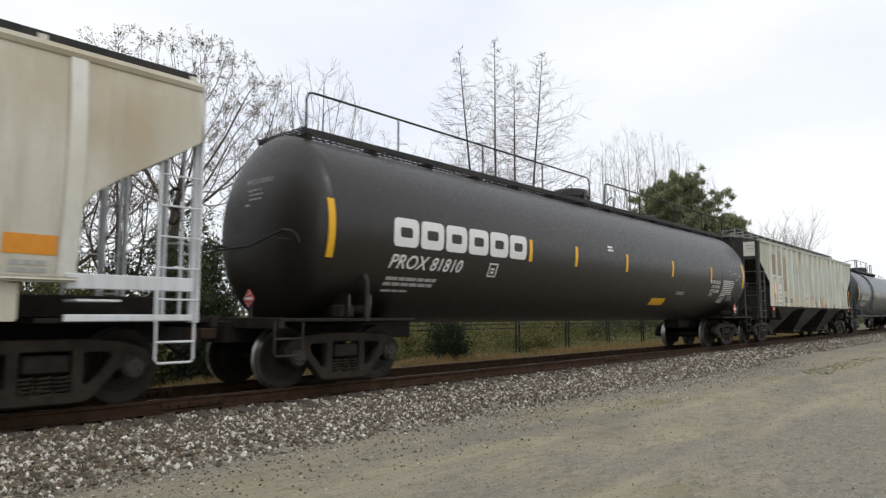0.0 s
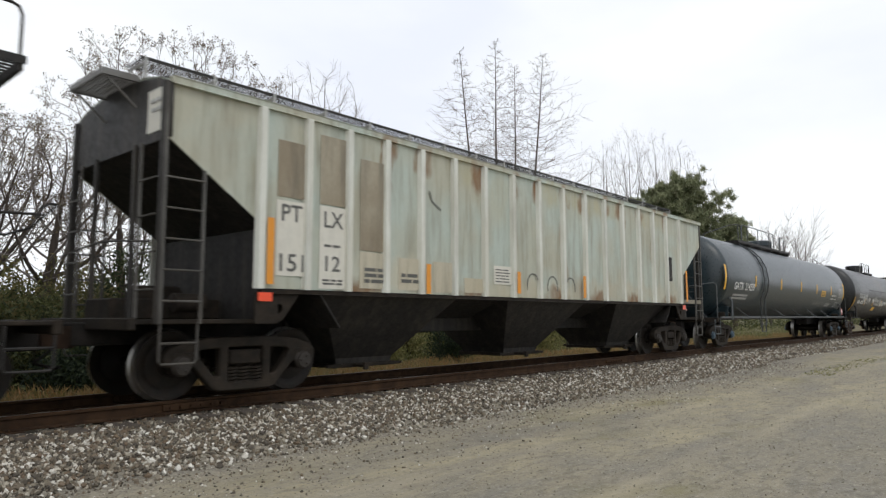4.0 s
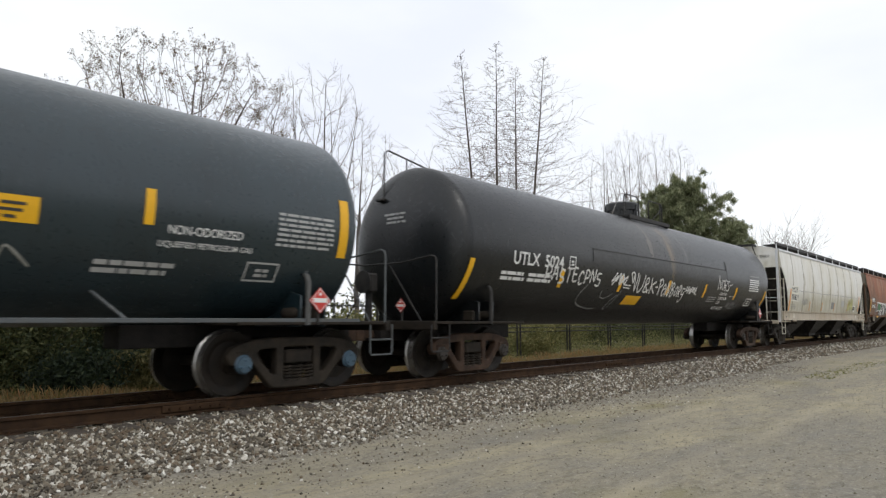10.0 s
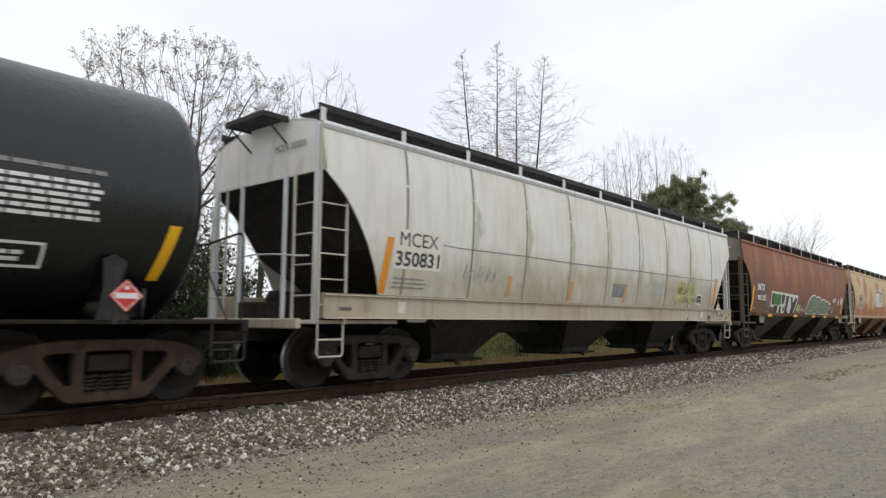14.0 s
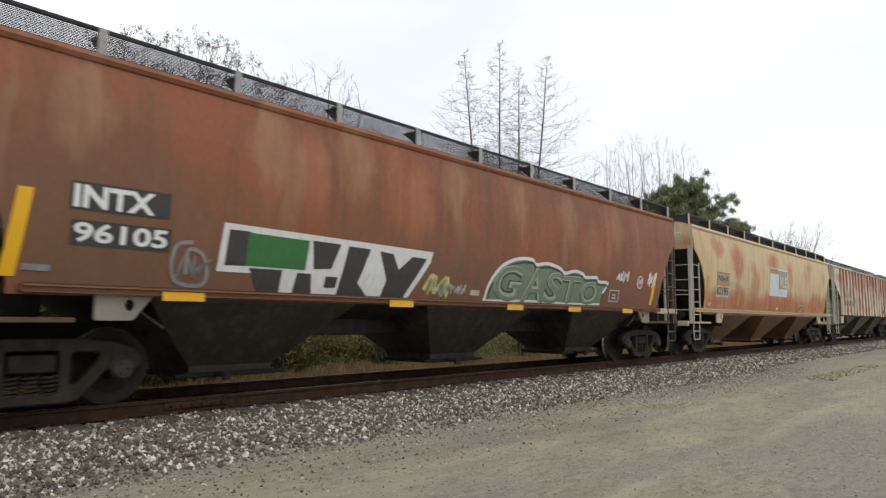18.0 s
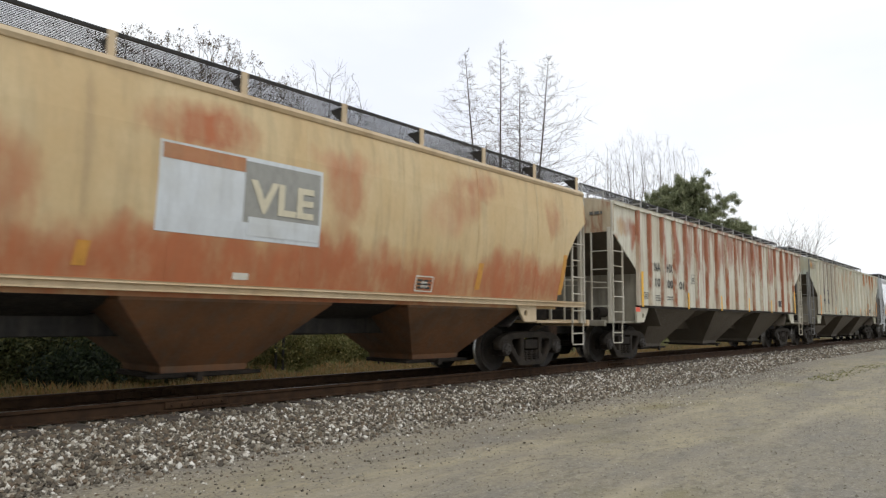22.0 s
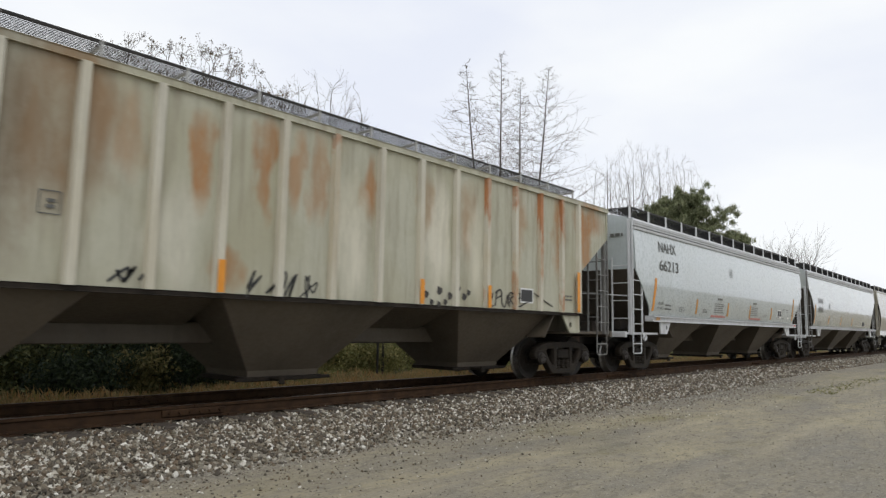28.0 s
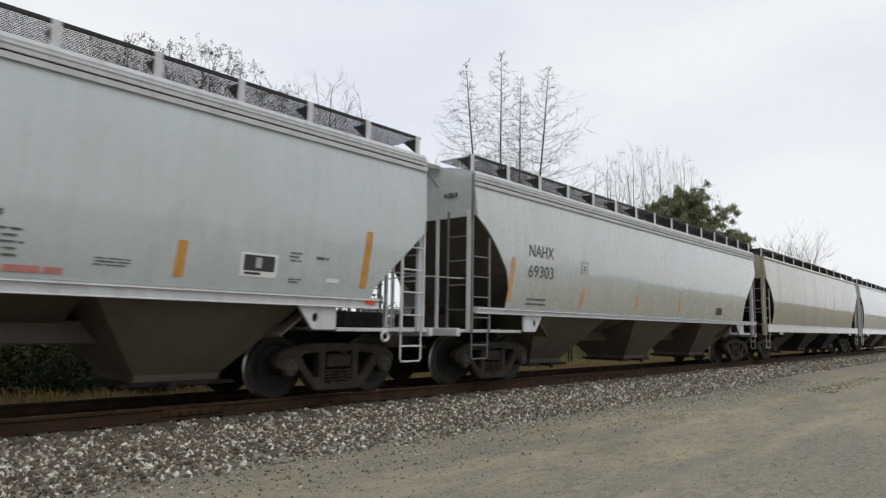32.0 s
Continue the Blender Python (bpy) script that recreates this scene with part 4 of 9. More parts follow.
def diamond(car, x, z, y, s, label="red and white diamond hazard placard", mats=None, turn=0):
    m1, m2 = mats or (M["red"], M["white"])
    me = plate([[(0, -s), (s, 0), (0, s), (-s, 0)]], 0.012, 0.002)
    p = part("placard", me, m1, car, label, at=pose(x, y, z, 0, 0, turn))
    part("placard_band", MB().box(-s * 0.66, s * 0.66, -0.012, -0.004, -s * 0.17, s * 0.17, 0.001), m2, p)
    rim = plate([[(0, -s * 0.93), (s * 0.93, 0), (0, s * 0.93), (-s * 0.93, 0)], [(0, -s * 0.86), (s * 0.86, 0), (0, s * 0.86), (-s * 0.86, 0)]], 0.004)
    part("placard_rim", rim, m2, p, at=pose(0, -0.006, 0))
    part("placard_symbol", MB().turn([(-0.010, s * 0.13), (-0.006, s * 0.13)], "y", (0, 0, s * 0.48), 10), m2, p)
    return p
# ---- the setting ----
def ground_height(x, y):
    """Gravel lot, ballast shoulder, track bed, verge and the scrub behind."""
    table = [(-60, -0.46), (5.6, -0.46), (6.6, -0.44), (7.2, -0.36), (8.1, -0.215), (10.6, -0.215), (11.4, -0.34), (12.4, -0.42), (15, -0.40), (22, -0.15), (60, 0.6), (300, 1.5)]
    z = lerp_table(table, y)
    n = noise.noise(Vector((x * 0.35, y * 0.35, 0.0)))
    if y < 6.2:
        z += 0.018 * n + 0.008 * noise.noise(Vector((x * 1.7, y * 1.7, 3.0)))
    elif y > 11:
        z += 0.05 * n + 0.03 * noise.noise(Vector((x * 1.3, y * 1.3, 7.0)))
    return z


def axis_steps(spans):
    out = []
    for a, b, st in spans:
        n = max(1, round((b - a) / st))
        out += [a + (b - a) * i / n for i in range(n)]
    return out + [spans[-1][1]]


m = Nodes("ground_soil", 0.95)
gx = m.n.new("ShaderNodeSeparateXYZ")
m.l.new(m.co, gx.inputs[0])
big, mid_, fin = m.noise(0.55, 5, (0.22, 1, 1), warp=0.6), m.noise(2.4, 6, (0.4, 1, 1), rough=0.65), m.noise(38, 4)
grit = m.voronoi(46)
sand = m.mix(m.ramp(big, (0.42, 0.0), (0.58, 1.0)), (0.225, 0.200, 0.145), (0.325, 0.281, 0.180))
sand = m.mix(m.math("MULTIPLY", m.ramp(mid_, (0.4, 0.0), (0.65, 1.0)), 0.5), sand, (0.16, 0.152, 0.138))
sand = m.mix(m.math("MULTIPLY", m.ramp(fin, (0.52, 0.0), (0.72, 1.0)), 0.55), sand, (0.34, 0.325, 0.29))
sand = m.mix(m.math("MULTIPLY", m.ramp(m.noise(21, 3), (0.58, 0.0), (0.7, 1.0)), 0.6), sand, (0.07, 0.065, 0.058))
green = m.mix(m.ramp(m.noise(0.8, 4), (0.4, 0.0), (0.6, 1.0)), (0.085, 0.08, 0.032), (0.17, 0.13, 0.065))
green = m.mix(m.math("MULTIPLY", fin, 0.5), green, (0.07, 0.075, 0.025))
clump = m.noise(7.5, 7, (0.55, 1, 1), rough=0.7, warp=0.5)
sand = m.mix(m.math("MULTIPLY", m.ramp(clump, (0.50, 0.0), (0.62, 1.0)), 0.45), sand, (0.115, 0.10, 0.075))
sand = m.mix(m.math("MULTIPLY", m.ramp(m.noise(13, 6, (0.6, 1, 1), rough=0.7), (0.56, 0.0), (0.66, 1.0)), 0.4), sand, (0.42, 0.385, 0.31))
weeds = m.math("MULTIPLY", m.ramp(m.noise(0.55, 5, (0.7, 1, 1)), (0.58, 0.0), (0.68, 1.0)), m.ramp(mid_, (0.4, 0.0), (0.6, 1.0)))
sand = m.mix(m.math("MULTIPLY", weeds, 0.6), sand, (0.20, 0.175, 0.065))
wob = m.n.new("ShaderNodeMath")
wob.operation = "MULTIPLY_ADD"
m.l.new(m.noise(0.35, 3), wob.inputs[0])
wob.inputs[1].default_value = 1.1
m.l.new(gx.outputs["Y"], wob.inputs[2])
# pale wheel tracks that run along the lot
lanes = m.ramp(m.math("MULTIPLY", wob.outputs[0], 0.1), (0.325, 0.0), (0.345, 1.0), (0.365, 0.0), (0.49, 0.0), (0.515, 1.0), (0.545, 0.0))
lanes = m.math("MULTIPLY", lanes, m.ramp(m.noise(1.2, 5, (0.25, 1, 1)), (0.38, 0.0), (0.58, 1.0)))
sand = m.mix(m.math("MULTIPLY", lanes, 0.38), sand, (0.43, 0.37, 0.25))
fines = m.ramp(m.math("MULTIPLY", wob.outputs[0], 0.1), (0.60, 0.0), (0.70, 1.0), (0.80, 1.0))
sand = m.mix(m.math("MULTIPLY", fines, 0.5), sand, m.mix(m.ramp(grit, (0.3, 0.0), (0.7, 1.0)), (0.115, 0.103, 0.083), (0.33, 0.30, 0.245)))
over = m.math("GREATER_THAN", gx.outputs["Y"], 12.0)
M["ground"] = m.done(m.mix(over, sand, green), 0.95, fin, 0.6, 0.02)

XS = axis_steps([(-900, -60, 120), (-60, -6, 6), (-6, 30, 0.3), (30, 80, 1.5), (80, 260, 12), (260, 1500, 120)])
YS = axis_steps([(-400, -30, 60), (-30, 0, 3), (0, 6.4, 0.3), (6.4, 12.4, 0.2), (12.4, 24, 0.6), (24, 60, 4), (60, 900, 80)])
gv = [(x, y, ground_height(x, y)) for y in YS for x in XS]
W_ = len(XS)
gf = [(j * W_ + i, j * W_ + i + 1, (j + 1) * W_ + i + 1, (j + 1) * W_ + i) for j in range(len(YS) - 1) for i in range(W_ - 1)]
gm = bpy.data.meshes.new("ground")
gm.from_pydata(gv, [], gf)
gm.polygons.foreach_set("use_smooth", [True] * len(gm.polygons))
gm.materials.append(M["ground"])
tagged(new("ground", gm), "grey-brown compacted gravel lot running to a scrubby verge", "ground", kind="structure")

# rails on sleepers
RAIL = [(-0.07, -0.172), (0.07, -0.172), (0.07, -0.160), (0.012, -0.140), (0.009, -0.050), (0.036, -0.036), (0.037, -0.010), (0.028, 0.0), (-0.028, 0.0), (-0.037, -0.010), (-0.036, -0.036), (-0.009, -0.050), (-0.012, -0.140), (-0.07, -0.160)]
track = thing("railway_track", "rusty steel rails on timber sleepers in ballast", "railway track", pose(0, TRACK_Y, 0), kind="structure")
for s in (-1, 1):
    for x in range(-60, 300, 12):
        me = MB().loft([[(xx, s * 0.7545 + y, z) for y, z in RAIL] for xx in (x + 4.63, x + 16.62)]).mesh("rail")
        me.materials.append(M["rail"])
        me.materials.append(M["rail_top"])
        for p in me.polygons:
            if p.center.z > -0.004:
                p.material_index = 1
        part("rail", me, None, track)
bar = MB().box(-0.45, 0.45, -0.020, 0.020, -0.135, -0.045, 0.01)
for k in range(6):
    bar.turn([(-0.06, 0.016), (-0.03, 0.02), (0.03, 0.02), (0.06, 0.016)], "y", (-0.36 + 0.144 * k, 0, -0.09), 6)
bar = bar.mesh("joint_bar")
for s in (-1, 1):
    for x in range(0, 60, 12):
        for t in (-1, 1):
            part("joint_bar", bar, M["rail"], track, at=pose(x + 4.625, s * 0.7545 + t * 0.03, 0))
mt = Nodes("sleeper_wood", 0.9)
wg = mt.noise(6, 6, (1, 8, 8), mt.per_object())
M["sleeper"] = mt.done(mt.mix(wg, (0.035, 0.028, 0.022), (0.11, 0.09, 0.07)), 0.9, wg, 0.5, 0.01)
tie = MB().box(-0.115, 0.115, -1.30, 1.30, -0.35, -0.176, 0.012).mesh("sleeper")
plate_me = MB().box(-0.09, 0.09, -0.17, 0.17, -0.176, -0.171, 0.002).box(-0.05, -0.03, -0.10, -0.075, -0.176, -0.145, 0.004).box(0.03, 0.05, 0.075, 0.10, -0.176, -0.145, 0.004).mesh("tie_plate")
for i in range(150):
    o = part("sleeper", tie, M["sleeper"], track, at=pose(-6 + i * 0.53 + random.uniform(-0.03, 0.03), 0, 0, 0, 0, random.uniform(-0.8, 0.8)))
    for s in (-1, 1):
        part("tie_plate", plate_me, M["rail"], o, at=pose(0, s * 0.7545, 0))

# ballast
ms = Nodes("ballast_stone", 0.85)
iz = ms.island()
stone = ms.ramp(iz, (0.0, (0.055, 0.044, 0.030)), (0.32, (0.14, 0.117, 0.082)), (0.5, (0.16, 0.105, 0.058)), (0.66, (0.24, 0.205, 0.145)), (0.80, (0.47, 0.425, 0.335)), (1.0, (0.92, 0.89, 0.81)))
M["stone"] = ms.done(ms.mix(ms.math("MULTIPLY", ms.noise(60, 4), 0.5), stone, (0.10, 0.09, 0.08)), 0.85)


mp_ = Nodes("lot_pebble", 0.9)
M["pebble"] = mp_.done(mp_.ramp(mp_.island(), (0.0, (0.13, 0.115, 0.085)), (0.5, (0.20, 0.18, 0.135)), (0.85, (0.28, 0.25, 0.185)), (1.0, (0.46, 0.43, 0.36))), 0.9)


def stones(name, label, n, place, lo, hi, seed, mat="stone"):
    """Broken stones as eight-sided lumps, all in one mesh."""
    rng = np.random.default_rng(seed)
    base = np.array([(1, 0, 0), (0, 1, 0), (-1, 0, 0), (0, -1, 0), (0, 0, 1), (0, 0, -1), (.6, .6, .5), (-.6, -.6, .5)], float)
    tri = np.array([(0, 6, 4), (6, 1, 4), (1, 2, 4), (2, 7, 4), (7, 3, 4), (3, 0, 4), (0, 1, 6), (2, 3, 7), (1, 0, 5), (2, 1, 5), (3, 2, 5), (0, 3, 5)])
    c = place(rng, n)
    size = rng.uniform(lo, hi, (n, 1, 1)) * rng.uniform(0.6, 1.25, (n, 1, 3))
    pts = base[None] * (1 + rng.uniform(-0.3, 0.3, (n, 8, 3))) * size
    a, t = rng.uniform(0, 6.28, n), rng.uniform(-0.7, 0.7, n)
    ca, sa, ct, st = np.cos(a), np.sin(a), np.cos(t), np.sin(t)
    x, y, z = pts[..., 0], pts[..., 1], pts[..., 2]
    y, z = y * ct[:, None] - z * st[:, None], y * st[:, None] + z * ct[:, None]
    x, y = x * ca[:, None] - y * sa[:, None], x * sa[:, None] + y * ca[:, None]
    v = np.stack([x, y, z], -1) + c[:, None]
    f = (tri[None] + 8 * np.arange(n)[:, None, None]).reshape(-1, 3)
    me = bpy.data.meshes.new(name)
    me.from_pydata(v.reshape(-1, 3), [], f)
    me.materials.append(M[mat])
    return tagged(new(name, me), label, "gravel", kind="stuff")


ZY = np.array([(y, ground_height(0, y)) for y in np.linspace(5.4, 13, 160)])


def near_shoulder(rng, n):
    x = 1 + 22 * rng.random(n) ** 1.35
    y = 8.62 - np.abs(rng.normal(0, 1, n)) * 0.55 - rng.random(n) * 1.35
    y = np.where(y < 6.3, rng.uniform(6.5, 8.6, n), y)
    return np.stack([x, y, np.interp(y, ZY[:, 0], ZY[:, 1]) + rng.uniform(-0.006, 0.022, n)], 1)


def far_shoulder(rng, n):
    x = 22 + 60 * rng.random(n) ** 1.4
    y = rng.uniform(6.7, 8.65, n)
    return np.stack([x, y, np.interp(y, ZY[:, 0], ZY[:, 1]) + rng.uniform(-0.004, 0.02, n)], 1)


def between_rails(rng, n):
    x = -2 + 60 * rng.random(n) ** 1.3
    y = np.where(rng.random(n) < 0.6, rng.uniform(8.66, 10.0, n), rng.uniform(10.17, 11.7, n))
    return np.stack([x, y, np.interp(y, ZY[:, 0], ZY[:, 1]) + rng.uniform(-0.004, 0.02, n)], 1)


def strays(rng, n):
    x = 1 + 24 * rng.random(n) ** 1.2
    y = 6.75 - np.abs(rng.normal(0, 0.9, n)) - 0.0
    keep = np.array([ground_height(a, b) for a, b in zip(x, y)])
    return np.stack([x, y, keep + 0.004], 1)


stones("ballast_stones", "pale and brown crushed ballast stones along the rails", 32000, near_shoulder, 0.013, 0.036, 1)
stones("ballast_stones", "crushed ballast stones farther along the shoulder", 14000, far_shoulder, 0.025, 0.05, 2)
stones("ballast_stones", "dark oily ballast stones between and behind the rails", 9000, between_rails, 0.018, 0.045, 3)
def lot_pebbles(rng, n):
    x = -3 + 47 * rng.random(n) ** 1.4
    y = rng.uniform(-2.0, 6.6, n)
    return np.stack([x, y, np.array([ground_height(a, b) for a, b in zip(x, y)]) + 0.002], 1)


stones("lot_pebbles", "fine dark and pale pebbles pressed into the gravel lot", 22000, lot_pebbles, 0.004, 0.011, 6, "pebble")
stones("loose_stones", "small loose stones strewn over the gravel lot", 4200, strays, 0.006, 0.020, 4)

# ---- plants ----
def bark_material(name, a, b):
    n = Nodes(name, 0.9)
    g = n.noise(9, 6, (1, 1, 0.25), n.per_object())
    return n.done(n.mix(g, a, b), 0.9, g, 0.5, 0.02)


M["bark"] = bark_material("grey_bark", (0.05, 0.042, 0.036), (0.14, 0.12, 0.105))
M["bark_brown"] = bark_material("brown_bark", (0.035, 0.027, 0.022), (0.10, 0.078, 0.062))
M["twig"] = bark_material("twig_bark", (0.13, 0.11, 0.10), (0.25, 0.22, 0.20))


def leaf_material(name, *stops):
    n = Nodes(name, 0.75)
    colour = n.ramp(n.island(), *stops)
    n.done(colour, 0.75)
    thin, both = n.n.new("ShaderNodeBsdfTranslucent"), n.n.new("ShaderNodeMixShader")
    n.l.new(colour, thin.inputs["Color"])
    both.inputs[0].default_value = 0.4
    n.l.new(n.bsdf.outputs[0], both.inputs[1])
    n.l.new(thin.outputs[0], both.inputs[2])
    n.l.new(both.outputs[0], n.n["Material Output"].inputs["Surface"])
    return n.mat


M["bud"] = leaf_material("swelling_buds", (0.0, (0.08, 0.055, 0.035)), (0.6, (0.14, 0.10, 0.06)), (1.0, (0.20, 0.17, 0.08)))
M["needle"] = leaf_material("pine_needles", (0.0, (0.09, 0.115, 0.055)), (0.5, (0.21, 0.235, 0.12)), (1.0, (0.42, 0.42, 0.26)))
M["scrub"] = leaf_material("scrub_leaves", (0.0, (0.03, 0.04, 0.016)), (0.5, (0.07, 0.085, 0.03)), (1.0, (0.15, 0.15, 0.055)))
M["cedar"] = leaf_material("cedar_leaves", (0.0, (0.012, 0.022, 0.012)), (0.6, (0.026, 0.042, 0.020)), (1.0, (0.055, 0.075, 0.030)))
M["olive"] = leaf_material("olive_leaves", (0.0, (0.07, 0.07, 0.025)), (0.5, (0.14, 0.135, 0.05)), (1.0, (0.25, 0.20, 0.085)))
# brighter copy of the olive leaves, sunlight put into its colour
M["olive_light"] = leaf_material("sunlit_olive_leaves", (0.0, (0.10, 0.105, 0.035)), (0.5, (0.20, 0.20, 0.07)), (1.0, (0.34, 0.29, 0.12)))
M["cedar_light"] = leaf_material("evergreen_leaves", (0.0, (0.02, 0.032, 0.014)), (0.6, (0.05, 0.068, 0.026)), (1.0, (0.10, 0.11, 0.04)))
M["dry"] = leaf_material("dry_grass", (0.0, (0.22, 0.165, 0.075)), (0.5, (0.38, 0.29, 0.14)), (0.8, (0.42, 0.21, 0.08)), (1.0, (0.22, 0.22, 0.07)))


def limb(mesh, rng, p, d, length, r, steps, wander, lift, n):
    pts, rs = [p], [r]
    for i in range(steps):
        d = (d + Vector(rng.normal(0, wander, 3)) + Vector((0, 0, lift))).normalized()
        p = p + d * (length / steps)
        pts.append(p)
        rs.append(max(r * (1 - 0.75 * (i + 1) / steps), 0.003))
    mesh.tube(pts, rs, n, False)
    return pts, rs, d


def bare_tree(name, label, x, y, height, spread, seed, trunk=0.16, forks=5, levels=4, bark="bark", lift=0.05, lean=(0, 0), buds=0, split=0.25, z0=None, twig_r=0.010, kids=4):
    """A leafless tree: a tapered trunk, limbs that fork, and a crown of fine twigs."""
    rng = np.random.default_rng(seed)
    tree = thing(name, label, "tree", pose(x, y, ground_height(x, y) - 0.05 if z0 is None else z0))
    stem, crown, tips = MB(), MB(), []
    pts, rs, d = limb(stem, rng, Vector((0, 0, 0)), Vector((lean[0], lean[1], 1)).normalized(), height * split if forks else height, trunk, 6, 0.04, 0.0, 9)

    def grow(p, d, length, r, level):
        mesh = stem if level <= 1 else crown
        q, s, e = limb(mesh, rng, p, d, length, r, 4 if level > 1 else 5, 0.13, lift, 6 if level <= 1 else (4 if level == 2 else 3))
        if level >= levels:
            tips.append((q[-1], e))
            tips.append((q[-2], e))
            return
        for i in range(kids + (1 if level < 2 else 0)):
            t = rng.uniform(0.3, 1.0)
            k = min(len(q) - 1, int(t * (len(q) - 1)))
            side = Vector(rng.normal(0, 1, 3))
            side = (side - e * side.dot(e)).normalized()
            nd = (e * rng.uniform(0.55, 1.0) + side * rng.uniform(0.4, 0.85) * spread).normalized()
            grow(q[k], nd, length * rng.uniform(0.42, 0.66), max(s[k] * 0.62, twig_r * 0.75), level + 1)
    for i in range(forks):
        ang = 2 * math.pi * (i + rng.uniform(-0.3, 0.3)) / forks
        nd = Vector((math.cos(ang) * spread * rng.uniform(0.4, 1.0), math.sin(ang) * spread * rng.uniform(0.4, 1.0), rng.uniform(0.75, 1.2))).normalized()
        k = len(pts) - 1 - int(rng.integers(0, 2))
        grow(pts[k], nd, height * (1 - split) * rng.uniform(0.5, 0.72), trunk * 0.55, 1)
    part("trunk", stem, M[bark], tree, smooth=True)
    part("crown", crown, M["twig"], tree)
    if buds:
        v, f = [], []
        for k in range(buds):
            p, e = tips[int(rng.integers(0, len(tips)))]
            c = np.array(p) + rng.normal(0, 0.05, 3)
            u, w = rng.normal(0, 1, 3), rng.normal(0, 1, 3)
            u, w = u / np.linalg.norm(u) * rng.uniform(0.015, 0.035), w / np.linalg.norm(w) * rng.uniform(0.010, 0.022)
            i = len(v)
            v += [tuple(c - u), tuple(c + w), tuple(c + u), tuple(c - w + u * 0.2)]
            f.append((i, i + 1, i + 2, i + 3))
        tagged(part("foliage", MB().add(v, f), M["bud"], tree), kind="stuff")
    return tree


def crown_tree(name, label, x, y, centre, radii, seed, trunk=0.17, count=900, step=0.26, start=3.0, buds=0, bark="bark_brown", rise=0.12, lean=(0, 0), tip=0.008, wild=0.2, bend=0.32):
    """A leafless tree whose limbs grow to fill an egg-shaped crown, ending in fine twigs."""
    rng = np.random.default_rng(seed)
    tree = thing(name, label, "tree", pose(x, y, ground_height(x, y) - 0.05))
    u = rng.normal(0, 1, (count, 3))
    goal = np.array(centre) + u / np.linalg.norm(u, axis=1)[:, None] * (rng.random((count, 1)) ** 0.40) * np.array(radii) * rng.uniform(0.88, 1.06, (count, 1))
    n0 = max(3, int(start / step))
    spots_ = [np.array((lean[0] * start * (i / n0) ** 1.4 + 0.03 * math.sin(i * 1.3 + seed), lean[1] * start * i / n0, start * i / n0)) for i in range(n0 + 1)]
    up, near, who = [-1] + list(range(n0)), np.full(count, 1e9), np.zeros(count, int)

    def closer(first):
        for k in range(first, len(spots_)):
            d = np.linalg.norm(goal - spots_[k], axis=1)
            m = d < near
            near[m], who[m] = d[m], k
    closer(n0 // 2)
    alive = np.ones(count, bool)
    born = {}
    for turn in range(90):
        pull, first = {}, len(spots_)
        alive &= np.array([born.get(k, 0) < 3 for k in who])
        for a in np.nonzero(alive)[0]:
            v = goal[a] - spots_[who[a]]
            pull.setdefault(who[a], []).append(v / (np.linalg.norm(v) + 1e-6))
        for k, vs in pull.items():
            back = spots_[k] - spots_[up[k]] if up[k] >= 0 else np.array((0, 0, step))
            d = np.sum(vs, axis=0) + back * (bend * len(vs) / step) + np.array((0, 0, rise * len(vs))) + rng.normal(0, wild, 3) * len(vs) ** 0.5
            spots_.append(spots_[k] + d / (np.linalg.norm(d) + 1e-6) * step * rng.uniform(0.8, 1.15))
            up.append(k)
            born[k] = born.get(k, 0) + 1
        if not pull or len(spots_) > 5200:
            break
        closer(first)
        alive &= near > step * 1.9
    n = len(spots_)
    kids = [[] for k in range(n)]
    for k in range(1, n):
        kids[up[k]].append(k)
    tips = [k for k in range(n) if not kids[k]]
    e = math.log(max(2, len(tips))) / math.log(trunk / tip)
    r = [0.0] * n
    for k in range(n - 1, -1, -1):
        r[k] = (r[k] if kids[k] else tip ** e)
        if up[k] >= 0:
            r[up[k]] += r[k]
    r = [v ** (1 / e) for v in r]
    stem, crown = MB(), MB()
    todo = [(None, 0)]
    while todo:
        a, k = todo.pop()
        line, rad = ([spots_[a]], [min(r[a], r[k] * 1.15)]) if a is not None else ([], [])
        while True:
            line.append(spots_[k])
            rad.append(r[k])
            if not kids[k]:
                break
            best = max(kids[k], key=lambda q: r[q])
            todo += [(k, q) for q in kids[k] if q != best]
            k = best
        (stem if rad[0] > 0.035 else crown).tube([Vector(q) for q in line], rad, 8 if rad[0] > 0.05 else (5 if rad[0] > 0.02 else 3), False)
    ends = []
    for k in tips:
        d0 = Vector(spots_[k] - spots_[up[k]]).normalized()
        for j in range(int(rng.integers(2, 5))):
            d = (d0 + Vector(rng.normal(0, 0.5, 3)) + Vector((0, 0, 0.3))).normalized()
            q, s_, d = limb(crown, rng, Vector(spots_[k]), d, rng.uniform(0.25, 0.65) * step / 0.22, tip * 0.8, 3, 0.15, 0.06, 3)
            ends += [q[-1], q[-1], q[-2]]
            for l in range(int(rng.integers(1, 3))):
                q, s_, e_ = limb(crown, rng, q[1 + l % 2], (d + Vector(rng.normal(0, 0.6, 3))).normalized(), rng.uniform(0.12, 0.32) * step / 0.22, tip * 0.6, 2, 0.12, 0.05, 3)
                ends += [q[-1]]
    part("trunk", stem, M[bark], tree, smooth=True)
    part("crown", crown, M["twig"], tree)
    if buds:
        v, f = tufts(rng, [tuple(q) for q in ends], buds, 0.042, 0.035, 1.0, 0.3, 0.3)
        tagged(leaf_part("foliage", v, f, M["bud"], tree), kind="stuff")
